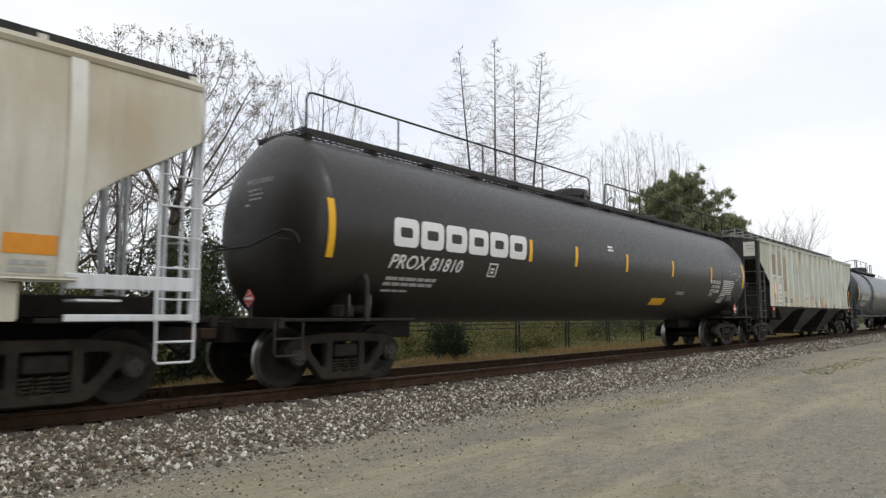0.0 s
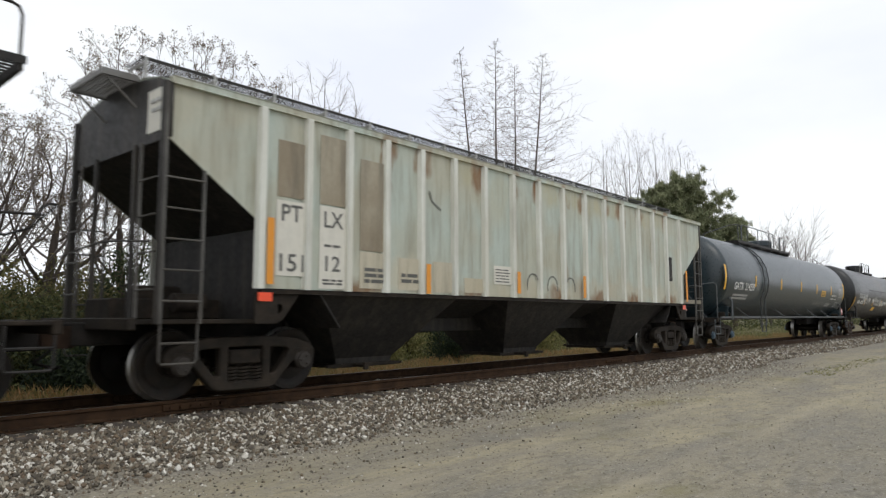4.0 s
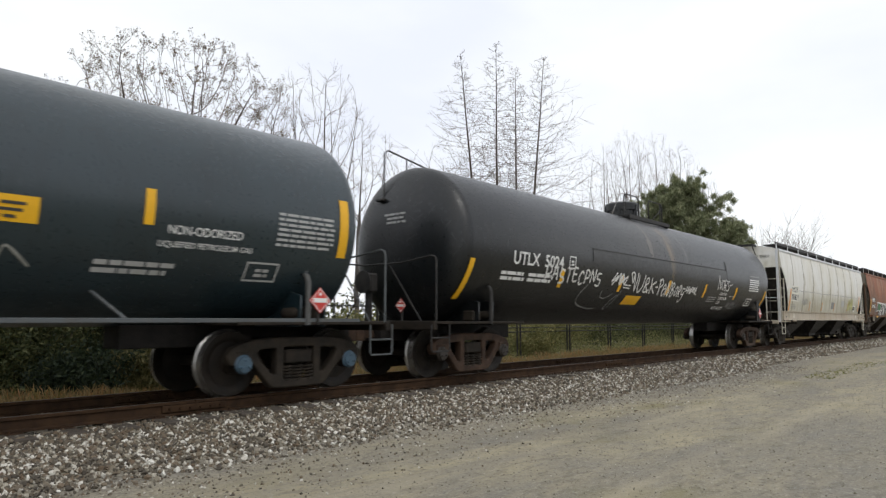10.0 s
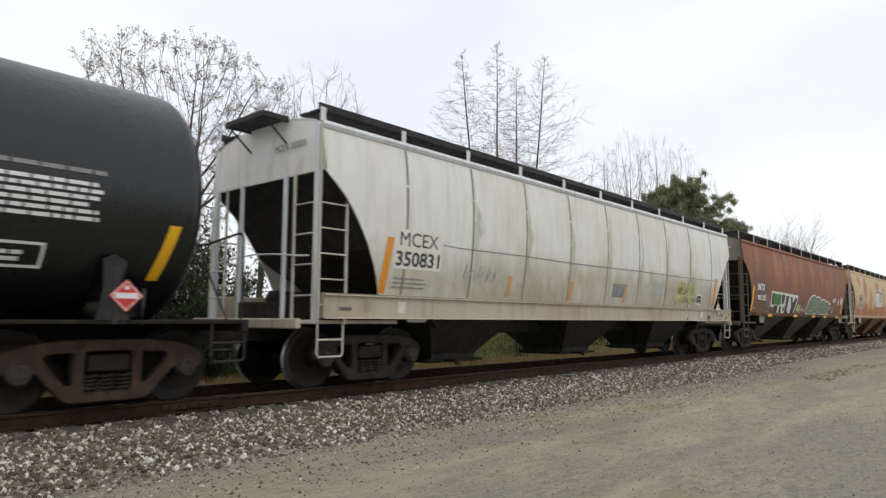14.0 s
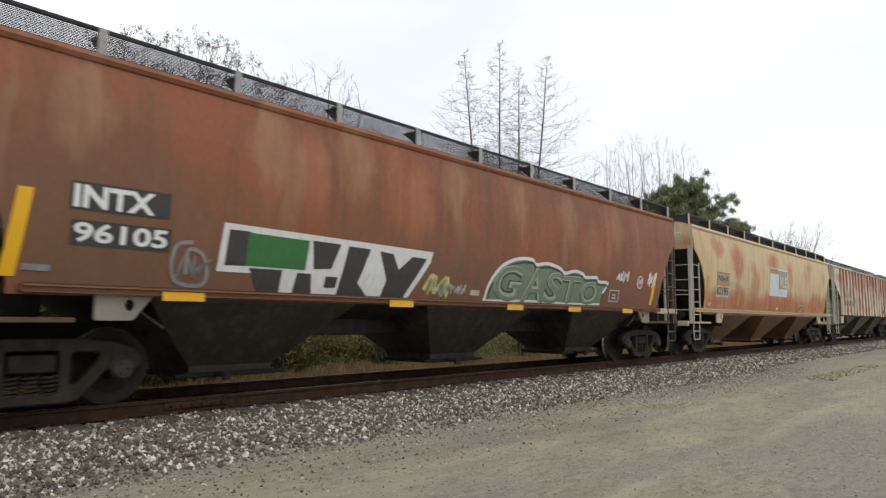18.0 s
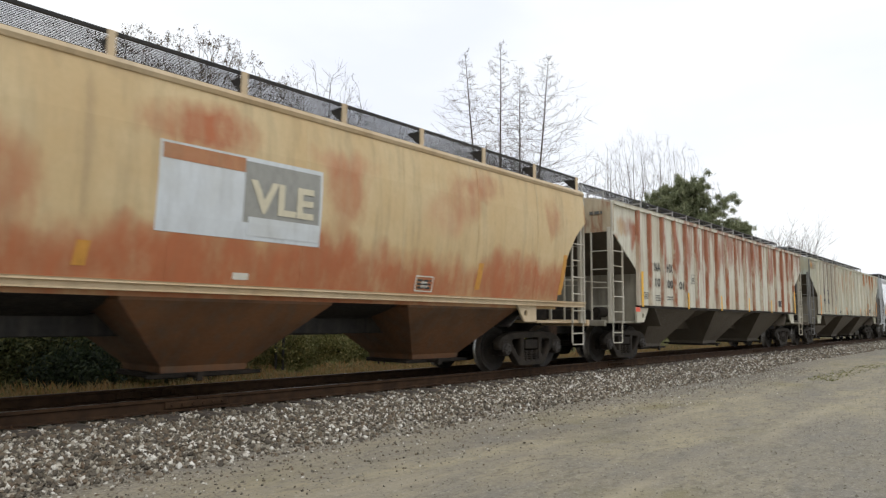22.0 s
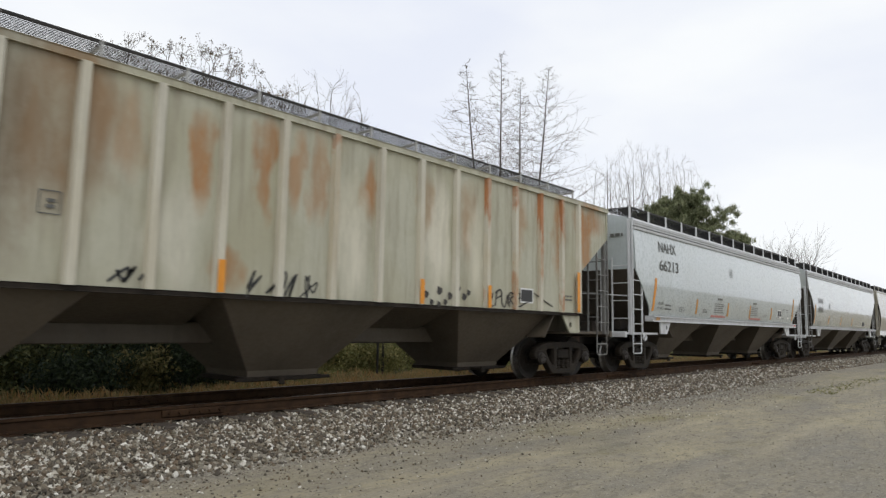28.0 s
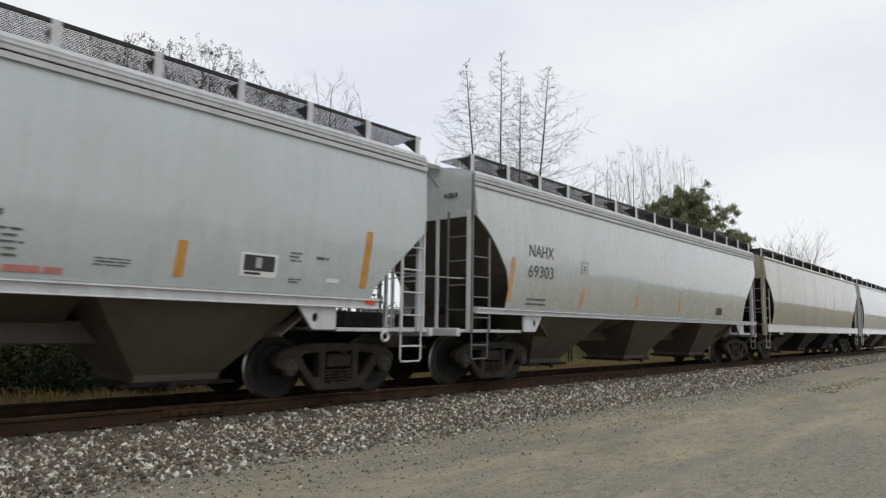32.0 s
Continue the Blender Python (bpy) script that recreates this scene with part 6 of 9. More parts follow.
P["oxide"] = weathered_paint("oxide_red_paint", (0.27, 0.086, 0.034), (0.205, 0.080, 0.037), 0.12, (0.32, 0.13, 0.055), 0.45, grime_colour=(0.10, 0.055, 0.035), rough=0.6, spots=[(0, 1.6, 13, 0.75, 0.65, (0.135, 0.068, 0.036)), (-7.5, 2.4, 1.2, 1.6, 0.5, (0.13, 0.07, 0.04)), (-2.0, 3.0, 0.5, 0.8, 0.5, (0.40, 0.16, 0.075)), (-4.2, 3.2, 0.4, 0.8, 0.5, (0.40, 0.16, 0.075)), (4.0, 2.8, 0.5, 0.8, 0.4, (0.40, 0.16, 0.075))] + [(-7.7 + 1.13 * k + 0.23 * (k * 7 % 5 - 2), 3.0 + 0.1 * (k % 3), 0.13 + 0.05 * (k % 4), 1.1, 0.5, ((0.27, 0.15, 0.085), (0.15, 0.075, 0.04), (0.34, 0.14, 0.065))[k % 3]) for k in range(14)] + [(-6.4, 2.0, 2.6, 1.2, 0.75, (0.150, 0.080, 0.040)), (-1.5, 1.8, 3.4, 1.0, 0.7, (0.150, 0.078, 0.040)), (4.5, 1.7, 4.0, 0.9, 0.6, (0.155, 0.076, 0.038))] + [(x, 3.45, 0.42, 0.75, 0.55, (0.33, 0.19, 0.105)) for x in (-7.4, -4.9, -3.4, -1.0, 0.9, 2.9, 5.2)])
P["tan"] = weathered_paint("tan_paint", (0.60, 0.462, 0.255), (0.555, 0.395, 0.195), 0.22, (0.42, 0.19, 0.08), 0.25, rust_reach=0.55, spots=[(-6.9, 3.5, 0.75, 0.32, 0.7, (0.47, 0.25, 0.135)), (-5.0, 3.35, 0.9, 0.30, 0.7, (0.47, 0.25, 0.135)), (-3.2, 3.05, 0.45, 0.35, 0.7, (0.45, 0.20, 0.10)), (1.6, 3.4, 0.8, 0.3, 0.6, (0.47, 0.25, 0.135)), (4.0, 2.9, 0.7, 0.5, 0.6, (0.47, 0.25, 0.135))] + [(x - 137.485, z, rx, rz, min(1.0, k * 1.2)) for x, z, rx, rz, k in TAN_RUST], spot_colour=(0.365, 0.118, 0.045))
P["tan_trim"] = weathered_paint("tan_trim_paint", (0.57, 0.45, 0.29), (0.52, 0.38, 0.22), 0.2, (0.36, 0.16, 0.08), 0.2)
WEEP = [(151.8, 3.0, 0.30, 0.9, 0.8), (152.75, 3.1, 0.28, 0.9, 0.8), (155.2, 3.3, 0.55, 0.8, 1.0), (154.0, 3.4, 0.3, 0.6, 0.8), (157.6, 3.4, 0.3, 0.7, 0.85), (158.5, 3.3, 0.25, 0.7, 0.8), (156.4, 3.4, 0.3, 0.7, 0.8), (161.0, 3.2, 0.35, 0.9, 1.0), (162.5, 3.2, 0.55, 0.9, 0.95),
        (148.35, 3.45, 0.35, 0.28, 0.7, (0.42, 0.26, 0.10)), (148.98, 3.35, 0.16, 0.5, 0.95, (0.30, 0.10, 0.045)), (148.1, 3.05, 0.12, 0.3, 0.8, (0.33, 0.13, 0.06)), *[(x, 3.1 + 0.12 * (k % 3), 0.20, 1.15, 0.95) for k, x in enumerate((150.9, 151.72, 152.5, 153.4, 154.25, 155.15, 156.07, 157.0, 157.93, 158.86, 160.74, 161.66, 162.58))],
        (163.7, 3.3, 0.75, 0.75, 0.95), (159.4, 3.3, 0.3, 0.7, 0.7), (148.7, 3.5, 0.5, 0.35, 0.5)]
ORANGE = [(173.88, 3.12, 0.20, 0.75, 0.9), (174.84, 3.5, 0.24, 0.6, 1.0), (174.82, 3.0, 0.16, 0.55, 0.8), (175.73, 3.2, 0.24, 0.85, 0.7), (176.74, 3.3, 0.22, 0.65, 0.9), (175.36, 3.3, 0.16, 0.8, 0.7), (173.0, 3.3, 0.35, 0.7, 0.5),
          (172.55, 3.4, 0.25, 0.6, 0.7), (183.7, 3.6, 0.8, 0.55, 0.95), (182.4, 3.1, 0.35, 1.1, 0.8), (181.7, 3.2, 0.2, 0.9, 0.6), (180.9, 3.2, 0.25, 0.9, 0.6), (179.2, 3.1, 0.3, 0.9, 0.5), (178.0, 3.2, 0.25, 0.8, 0.5), (174.4, 1.75, 0.35, 0.3, 0.8),
          (167.5, 3.75, 0.4, 0.25, 0.7), (170.2, 3.2, 1.5, 1.9, 1.0, (0.14, 0.092, 0.05)), (171.4, 3.0, 1.1, 2.0, 1.0, (0.15, 0.105, 0.06)), (172.3, 3.3, 0.7, 1.5, 0.9, (0.22, 0.14, 0.07)),
          (176.4, 2.4, 0.45, 1.1, 0.6, (0.66, 0.62, 0.51)), (178.4, 2.7, 0.45, 1.3, 0.7, (0.66, 0.62, 0.51)), (179.5, 2.6, 0.4, 1.3, 0.6, (0.62, 0.58, 0.46)), (173.6, 2.2, 0.4, 0.8, 0.5, (0.62, 0.59, 0.49)), (183.6, 2.9, 0.3, 1.0, 0.9)]
P["rusty_white"] = weathered_paint("rust_streaked_white_paint", (0.60, 0.585, 0.485), (0.55, 0.515, 0.40), 0.16, (0.225, 0.068, 0.028), 0.5, streak=9.0, grime_colour=(0.27, 0.18, 0.105), bleed=(0.75, 1.6, 4.4, -6.6, -4.0), spots=[(q[0] - 156.75, *q[1:]) for q in WEEP], spot_colour=(0.265, 0.080, 0.033))
P["rusty_rib"] = weathered_paint("rust_streaked_rib_paint", (0.55, 0.49, 0.38), (0.40, 0.28, 0.18), 0.62, (0.285, 0.098, 0.042), 0.4, bleed=(0.92, 1.2, 3.6, -60, -50))
P["rusted_rib"] = weathered_paint("orange_rusted_rib_paint", (0.56, 0.53, 0.43), (0.50, 0.42, 0.28), 0.55, (0.36, 0.145, 0.05), 0.3, bleed=(0.95, 1.9, 3.7, -60, -50))
P["rusty_end"] = weathered_paint("rust_blotched_end_paint", (0.50, 0.43, 0.31), (0.44, 0.35, 0.22), 0.5, (0.24, 0.085, 0.035), 0.4)
P["beige"] = weathered_paint("grey_beige_paint", (0.465, 0.455, 0.355), (0.385, 0.365, 0.255), 0.14, (0.34, 0.16, 0.06), 0.5, grime_colour=(0.22, 0.19, 0.13), spots=[(q[0] - 175.9, *q[1:]) for q in ORANGE], spot_colour=(0.33, 0.155, 0.05))
P["beige_rib"] = weathered_paint("grey_beige_rib_paint", (0.59, 0.56, 0.46), (0.53, 0.49, 0.38), 0.16, (0.34, 0.17, 0.08), 0.3)
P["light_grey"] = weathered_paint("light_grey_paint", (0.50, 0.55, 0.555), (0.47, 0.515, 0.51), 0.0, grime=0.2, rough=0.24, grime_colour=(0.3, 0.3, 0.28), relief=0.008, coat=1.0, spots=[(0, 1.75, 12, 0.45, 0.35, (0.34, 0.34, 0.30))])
P["light_trim"] = weathered_paint("pale_grey_trim_paint", (0.60, 0.61, 0.62), (0.55, 0.56, 0.56), 0.05, grime=0.2)
# low tan spots paint in the reflected ground and tree line, with some grime
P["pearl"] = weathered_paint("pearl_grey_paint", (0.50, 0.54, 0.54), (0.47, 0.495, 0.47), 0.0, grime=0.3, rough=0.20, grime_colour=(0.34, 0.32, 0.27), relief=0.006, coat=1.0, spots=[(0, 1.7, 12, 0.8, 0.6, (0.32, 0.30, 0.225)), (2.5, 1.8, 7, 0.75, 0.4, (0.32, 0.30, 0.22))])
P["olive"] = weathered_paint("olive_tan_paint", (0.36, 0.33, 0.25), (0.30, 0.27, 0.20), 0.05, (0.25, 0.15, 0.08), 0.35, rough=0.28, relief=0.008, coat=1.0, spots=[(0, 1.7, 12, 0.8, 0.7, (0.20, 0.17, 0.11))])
# grimy grey, its base darkened to carry the shade under the cars
P["bay_grey"] = weathered_paint("grimy_shaded_grey_paint", (0.10, 0.081, 0.058), (0.066, 0.053, 0.037), 0.1, (0.15, 0.09, 0.05), 0.5)
P["bay_brown"] = weathered_paint("grimy_brown_paint", (0.115, 0.058, 0.027), (0.05, 0.032, 0.019), 0.25, (0.2, 0.09, 0.05), 0.5)
P["rail_grey"] = weathered_paint("grey_handrail_paint", (0.085, 0.095, 0.10), (0.055, 0.06, 0.062), 0.1, (0.12, 0.07, 0.04), 0.4)
P["ladder_dark"] = weathered_paint("scuffed_ladder_paint", (0.13, 0.125, 0.115), (0.05, 0.046, 0.04), 0.2, (0.14, 0.08, 0.04), 0.5, patch_at=0.45)
P["bulkhead_grey"] = weathered_paint("dusty_bulkhead_paint", (0.27, 0.25, 0.195), (0.19, 0.165, 0.12), 0.2, (0.2, 0.11, 0.05), 0.6, grime_colour=(0.09, 0.075, 0.05))
P["ladder_slate"] = weathered_paint("slate_ladder_paint", (0.040, 0.048, 0.052), (0.025, 0.031, 0.034), 0.05, (0.12, 0.07, 0.04), 0.3)
P["end_dark"] = weathered_paint("sooty_end_paint", (0.026, 0.023, 0.020), (0.016, 0.014, 0.012), 0.12, (0.12, 0.07, 0.04), 0.5)
P["post_beige"] = weathered_paint("pale_beige_post_paint", (0.52, 0.49, 0.41), (0.44, 0.39, 0.29), 0.12, (0.34, 0.17, 0.08), 0.3)
P["bay_rust"] = weathered_paint("rust_stained_bay_paint", (0.175, 0.080, 0.034), (0.085, 0.045, 0.022), 0.3, (0.27, 0.115, 0.045), 0.5)
P["bay_dark_brown"] = weathered_paint("dark_brown_bay_paint", (0.034, 0.025, 0.017), (0.020, 0.016, 0.012), 0.05, (0.1, 0.06, 0.03), 0.4)
P["end_drab"] = weathered_paint("drab_end_paint", (0.22, 0.20, 0.16), (0.16, 0.12, 0.085), 0.3, (0.17, 0.075, 0.035), 0.5)
# near-black base: shade on slopes and bays put into the paint, plus grime
P["bay_dark"] = weathered_paint("shaded_grimy_paint", (0.014, 0.012, 0.011), (0.010, 0.009, 0.008), 0.0, grime=0.3)

CARS = []


def hopper(**k):
    c = hopper_car(k)
    CARS.append(c)
    return c


def tank(**k):
    c = tank_car(k)
    CARS.append(c)
    return c


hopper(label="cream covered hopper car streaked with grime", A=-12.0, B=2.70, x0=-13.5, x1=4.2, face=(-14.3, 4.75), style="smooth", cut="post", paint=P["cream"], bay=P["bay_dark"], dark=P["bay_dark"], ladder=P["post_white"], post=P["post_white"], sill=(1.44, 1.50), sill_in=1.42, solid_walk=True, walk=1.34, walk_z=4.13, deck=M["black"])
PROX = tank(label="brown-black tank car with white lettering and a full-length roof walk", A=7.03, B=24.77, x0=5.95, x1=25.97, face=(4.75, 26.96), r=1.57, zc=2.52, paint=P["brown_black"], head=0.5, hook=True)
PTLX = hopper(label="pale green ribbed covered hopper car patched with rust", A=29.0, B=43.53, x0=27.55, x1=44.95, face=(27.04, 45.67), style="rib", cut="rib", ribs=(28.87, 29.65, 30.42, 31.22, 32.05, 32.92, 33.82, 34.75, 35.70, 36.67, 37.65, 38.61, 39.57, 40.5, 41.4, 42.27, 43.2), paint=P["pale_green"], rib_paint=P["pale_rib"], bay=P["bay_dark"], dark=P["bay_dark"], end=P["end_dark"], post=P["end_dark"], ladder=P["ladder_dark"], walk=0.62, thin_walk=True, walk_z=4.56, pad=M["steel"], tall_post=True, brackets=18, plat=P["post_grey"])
GATX = tank(label="slate grey tank car with a side ladder and short top platform", A=47.78, B=65.40, x0=46.84, x1=66.47, face=(45.52, 67.27), r=1.55, zc=2.53, paint=P["slate"], head=0.5, cap="cap_blue", rails=P["rail_grey"])
UTLX = tank(label="faded black tank car covered in graffiti scrawls", A=69.70, B=86.75, x0=68.60, x1=87.92, face=(67.43, 88.96), r=1.60, zc=2.57, paint=P["tank_black"], head=0.5, casting=M["frame_red"])
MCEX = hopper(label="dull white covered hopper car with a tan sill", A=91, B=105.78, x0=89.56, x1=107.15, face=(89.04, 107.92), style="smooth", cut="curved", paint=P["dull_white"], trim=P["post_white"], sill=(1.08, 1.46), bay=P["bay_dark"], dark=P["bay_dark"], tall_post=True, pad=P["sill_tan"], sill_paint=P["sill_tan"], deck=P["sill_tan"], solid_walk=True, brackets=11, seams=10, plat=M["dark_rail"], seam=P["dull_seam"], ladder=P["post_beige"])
INTX = hopper(label="oxide red covered hopper car with graffiti along its side", A=110.8, B=125.9, x0=109.34, x1=127.15, face=(108.57, 127.85), style="smooth", cut="round", paint=P["oxide"], seams=1, sill=(1.32, 1.42), bay=P["bay_dark_brown"], dark=P["bay_dark"], end=P["end_drab"], pad=P["bulkhead_grey"], deck=P["bay_brown"], brackets=11, sill_in=1.15, plat=M["dark_rail"], ladder=P["bay_grey"], post=P["bay_brown"], bracket_paint=M["silver"])
N62 = hopper(label="tan covered hopper car blotched with red rust", A=130.1, B=144.87, x0=128.57, x1=146.35, face=(127.85, 147.1), style="smooth", cut="round", paint=P["tan"], trim=P["tan_trim"], sill=(1.36, 1.48), bay=P["bay_rust"], dark=P["bay_dark"], deck=P["tan_trim"], brackets=11, sill_in=0.05, plat=M["dark_rail"], ladder=P["post_beige"], post=P["post_beige"])
N100 = hopper(label="off-white ribbed covered hopper car streaked with rust", A=149.4, B=164.1, x0=147.9, x1=165.45, face=(147.2, 166.23), style="rib", cut="rib", ribs=(149.25, 149.95, 150.76, 151.60, 152.42, 153.26, 154.12, 155.03, 155.95, 156.88, 157.81, 158.74, 159.68, 160.62, 161.54, 162.46, 163.34, 164.1), paint=P["rusty_white"], rib_paint=P["rusty_rib"], bay=P["bay_grey"], dark=P["bay_grey"], brackets=16, walk=0.62, thin_walk=True, walk_z=4.62, bulkhead=P["bulkhead_grey"], end=P["rusty_end"], deck=P["bulkhead_grey"], post=P["post_beige"], ladder=P["post_beige"])
GACX = hopper(label="grey-beige ribbed covered hopper car with orange rust stains", A=168.5, B=183.3, x0=167.05, x1=184.6, face=(166.18, 185.34), style="rib", cut="rib", rusted=P["rusted_rib"], rusted_ribs=(176.05, 179.79, 180.71, 181.62, 182.47), ribs=(168.45, 169.18, 169.96, 170.78, 171.60, 172.45, 173.32, 174.21, 175.12, 176.05, 176.99, 177.93, 178.87, 179.79, 180.71, 181.62, 182.47, 183.2), paint=P["beige"], rib_paint=P["beige_rib"], bay=P["bay_grey"], dark=P["bay_grey"], brackets=16, walk=0.62, thin_walk=True, walk_z=4.64, bulkhead=P["bulkhead_grey"], deck=P["bay_grey"], post=P["post_grey"], ladder=P["post_grey"], end=P["pale_green"])
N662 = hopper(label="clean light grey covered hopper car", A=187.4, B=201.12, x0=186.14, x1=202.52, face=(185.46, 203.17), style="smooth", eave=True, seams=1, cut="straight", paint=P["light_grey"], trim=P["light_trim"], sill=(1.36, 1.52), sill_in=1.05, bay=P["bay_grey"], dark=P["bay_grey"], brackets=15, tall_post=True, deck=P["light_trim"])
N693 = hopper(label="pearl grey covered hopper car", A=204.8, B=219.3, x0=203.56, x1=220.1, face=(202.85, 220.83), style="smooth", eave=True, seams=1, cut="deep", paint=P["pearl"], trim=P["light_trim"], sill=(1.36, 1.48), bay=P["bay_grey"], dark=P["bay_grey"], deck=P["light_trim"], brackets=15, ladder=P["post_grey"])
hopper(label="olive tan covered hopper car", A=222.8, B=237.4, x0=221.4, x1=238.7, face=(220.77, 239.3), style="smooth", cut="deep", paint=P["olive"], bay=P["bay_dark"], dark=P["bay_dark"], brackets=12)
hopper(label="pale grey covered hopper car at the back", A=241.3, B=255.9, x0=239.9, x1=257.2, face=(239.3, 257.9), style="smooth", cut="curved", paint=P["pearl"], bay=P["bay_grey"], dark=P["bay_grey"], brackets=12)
# ---- markings, fittings and graffiti, car by car (x along the train, z over the rail) ----
class Side:
    """The camera-facing side of one car."""
    def __init__(self, made, proud=0.006):
        self.car, self.mid, self.surf = made
        self.proud = proud

    def panel(self, x0, x1, z0, z1, mat, name="painted_panel", label="", lean=0.0, proud=0.0):
        n = max(2, int((z1 - z0) / 0.07))
        return part(name, patch(x0 - self.mid, x1 - self.mid, z0, z1, self.surf, self.proud + proud, n, lean), mat, self.car, label)

    def stripe(self, x, z0, z1, w=0.11, mat="yellow", lean=0.0, proud=0.002, label=""):
        self.panel(x, x + w, z0, z1, M[mat], "reflective_stripe", label, lean, proud)

    def text(self, words, x, z, h, mat="white", width=None, bold=0.012, shear=0.0, proud=0.003):
        me = sliced(text_mesh(words, h, width, bold, shear))
        part("lettering", wrapped(me, x - self.mid, z, self.surf, self.proud + proud), M[mat], self.car)

    def lines(self, x, z0, z1, length, n, mat="white", fill=0.62, proud=0.003):
        """n rows of unreadable writing between z0 and z1."""
        step = (z1 - z0) / n
        for i in range(n):
            for word in bars(x - self.mid + random.uniform(0, 0.02), z0 + i * step, length * random.uniform(0.85, 1.0), step * fill, self.surf, self.proud + proud):
                part("writing_bar", word, M[mat], self.car)

    def boxed(self, x0, x1, z0, z1, mat="white", w=0.02, inner=True, proud=0.004):
        a, b = x0 - self.mid, x1 - self.mid
        m = MB()
        for p in ((a, b, z0, z0 + w), (a, b, z1 - w, z1), (a, a + w, z0 + w, z1 - w), (b - w, b, z0 + w, z1 - w)):
            q = patch(*p, self.surf, self.proud + proud, 2)
            m.add(q.v, q.f)
        part("stencil_frame", m, M[mat], self.car)
        if inner:
            self.lines(x0 + (x1 - x0) * 0.3, z0 + (z1 - z0) * 0.25, z0 + (z1 - z0) * 0.75, (x1 - x0) * 0.4, 2, mat)

    def ribbon(self, pts, w, mat, name="graffiti_stroke", proud=0.004):
        """A painted stroke: points of (x, z) joined by a flat band."""
        m = MB()
        fine = []
        for (xa, za), (xb, zb) in zip(pts, pts[1:]):
            k = max(1, int(math.hypot(xb - xa, zb - za) / 0.08))
            fine += [(xa + (xb - xa) * i / k, za + (zb - za) * i / k) for i in range(k)]
        fine.append(pts[-1])
        rows = []
        for i, (x, z) in enumerate(fine):
            p, q = fine[max(i - 1, 0)], fine[min(i + 1, len(fine) - 1)]
            dx, dz = q[0] - p[0], q[1] - p[1]
            l = math.hypot(dx, dz) or 1
            ox, oz = -dz / l * w / 2, dx / l * w / 2
            rows.append([(x + s * ox - self.mid, -(self.surf(z + s * oz) + self.proud + proud), z + s * oz) for s in (-1, 1)])
        part(name, m.sheet(rows, (0, 0.003, 0)), mat, self.car)

    def scrawl(self, x0, x1, z0, z1, n, mat, seed, w=0.022, slant=0.15, stroke=3):
        """A scribbled tag: n letter-like strokes in a row."""
        rng = random.Random(seed)
        dx = (x1 - x0) / n
        for i in range(n):
            a = x0 + i * dx
            pts = [(a + rng.uniform(-0.1, 0.2) * dx, z0 + rng.uniform(0, 0.3) * (z1 - z0))]
            for k in range(stroke + rng.randint(0, 2)):
                up = (k % 2 == 0)
                pts.append((a + rng.uniform(0.0, 1.15) * dx + (slant * (z1 - z0) if up else 0), z1 - rng.uniform(0, 0.35) * (z1 - z0) if up else z0 + rng.uniform(0, 0.4) * (z1 - z0)))
            pts = smooth_line(pts, 4)
            self.ribbon(pts, w * rng.uniform(0.8, 1.3), mat)

    def blob(self, pts, mat, name="graffiti_fill", proud=0.002):
        """A filled outline of (x, z) points laid on the side."""
        me = sliced(plate([[(x - self.mid, z) for x, z in pts]], 0.002))
        part(name, wrapped(me, 0, 0, self.surf, self.proud + proud), mat, self.car)


def smooth_line(pts, n=5):
    """Rounds a line of points (Catmull-Rom)."""
    out = []
    p = [pts[0]] + list(pts) + [pts[-1]]
    for i in range(1, len(p) - 2):
        for k in range(n):
            t = k / n
            out.append(tuple(0.5 * (2 * p[i][c] + (p[i + 1][c] - p[i - 1][c]) * t + (2 * p[i - 1][c] - 5 * p[i][c] + 4 * p[i + 1][c] - p[i + 2][c]) * t * t
                                    + (3 * p[i][c] - p[i - 1][c] - 3 * p[i + 1][c] + p[i + 2][c]) * t ** 3) for c in (0, 1)))
    out.append(tuple(pts[-1]))
    return out


def end_bulge(spec, y, z):
    """How far a tank's domed head lies behind its tip at this place."""
    q = min(0.98, math.hypot(y, z - spec[2]) / spec[1])
    return spec[0] + 0.5 * (1 - math.sqrt(1 - q * q))


def end_text(made, words, y, z, height, width, mat, head):
    """Letters on a car's leading end: head is the tip, radius and axis height of a domed head, or the place of a flat end."""
    me = sliced(text_mesh(words, height, width, 0.0))
    for v in me.vertices:
        yy, zz = y - v.co.x, z + v.co.z
        v.co = ((end_bulge(head, yy, zz) if isinstance(head, tuple) else head) - mid_of(made) - 0.006 + v.co.y, yy, zz)
    part("end_lettering", me, M[mat], made[0])


def end_writing(made, y, z, w, rows, mat, head, h=0.035, step=0.085):
    """Short lines of unreadable writing on a car's leading end."""
    rng = random.Random(int(w * 1000) + rows)
    for i in range(rows):
        p, stop = y - (0.12 * w if i else 0), y - w * rng.uniform(0.7, 1.0)
        while p > stop:
            q = max(p - rng.uniform(0.07, 0.16), stop - 0.02)
            x = (end_bulge(head, (p + q) / 2, z - i * step) if isinstance(head, tuple) else head) - mid_of(made)
            part("writing_bar", MB().box(x - 0.012, x - 0.002, q, p, z - i * step, z - i * step + h), M[mat], made[0])
            p = q - 0.03


def mid_of(made):
    return made[1]


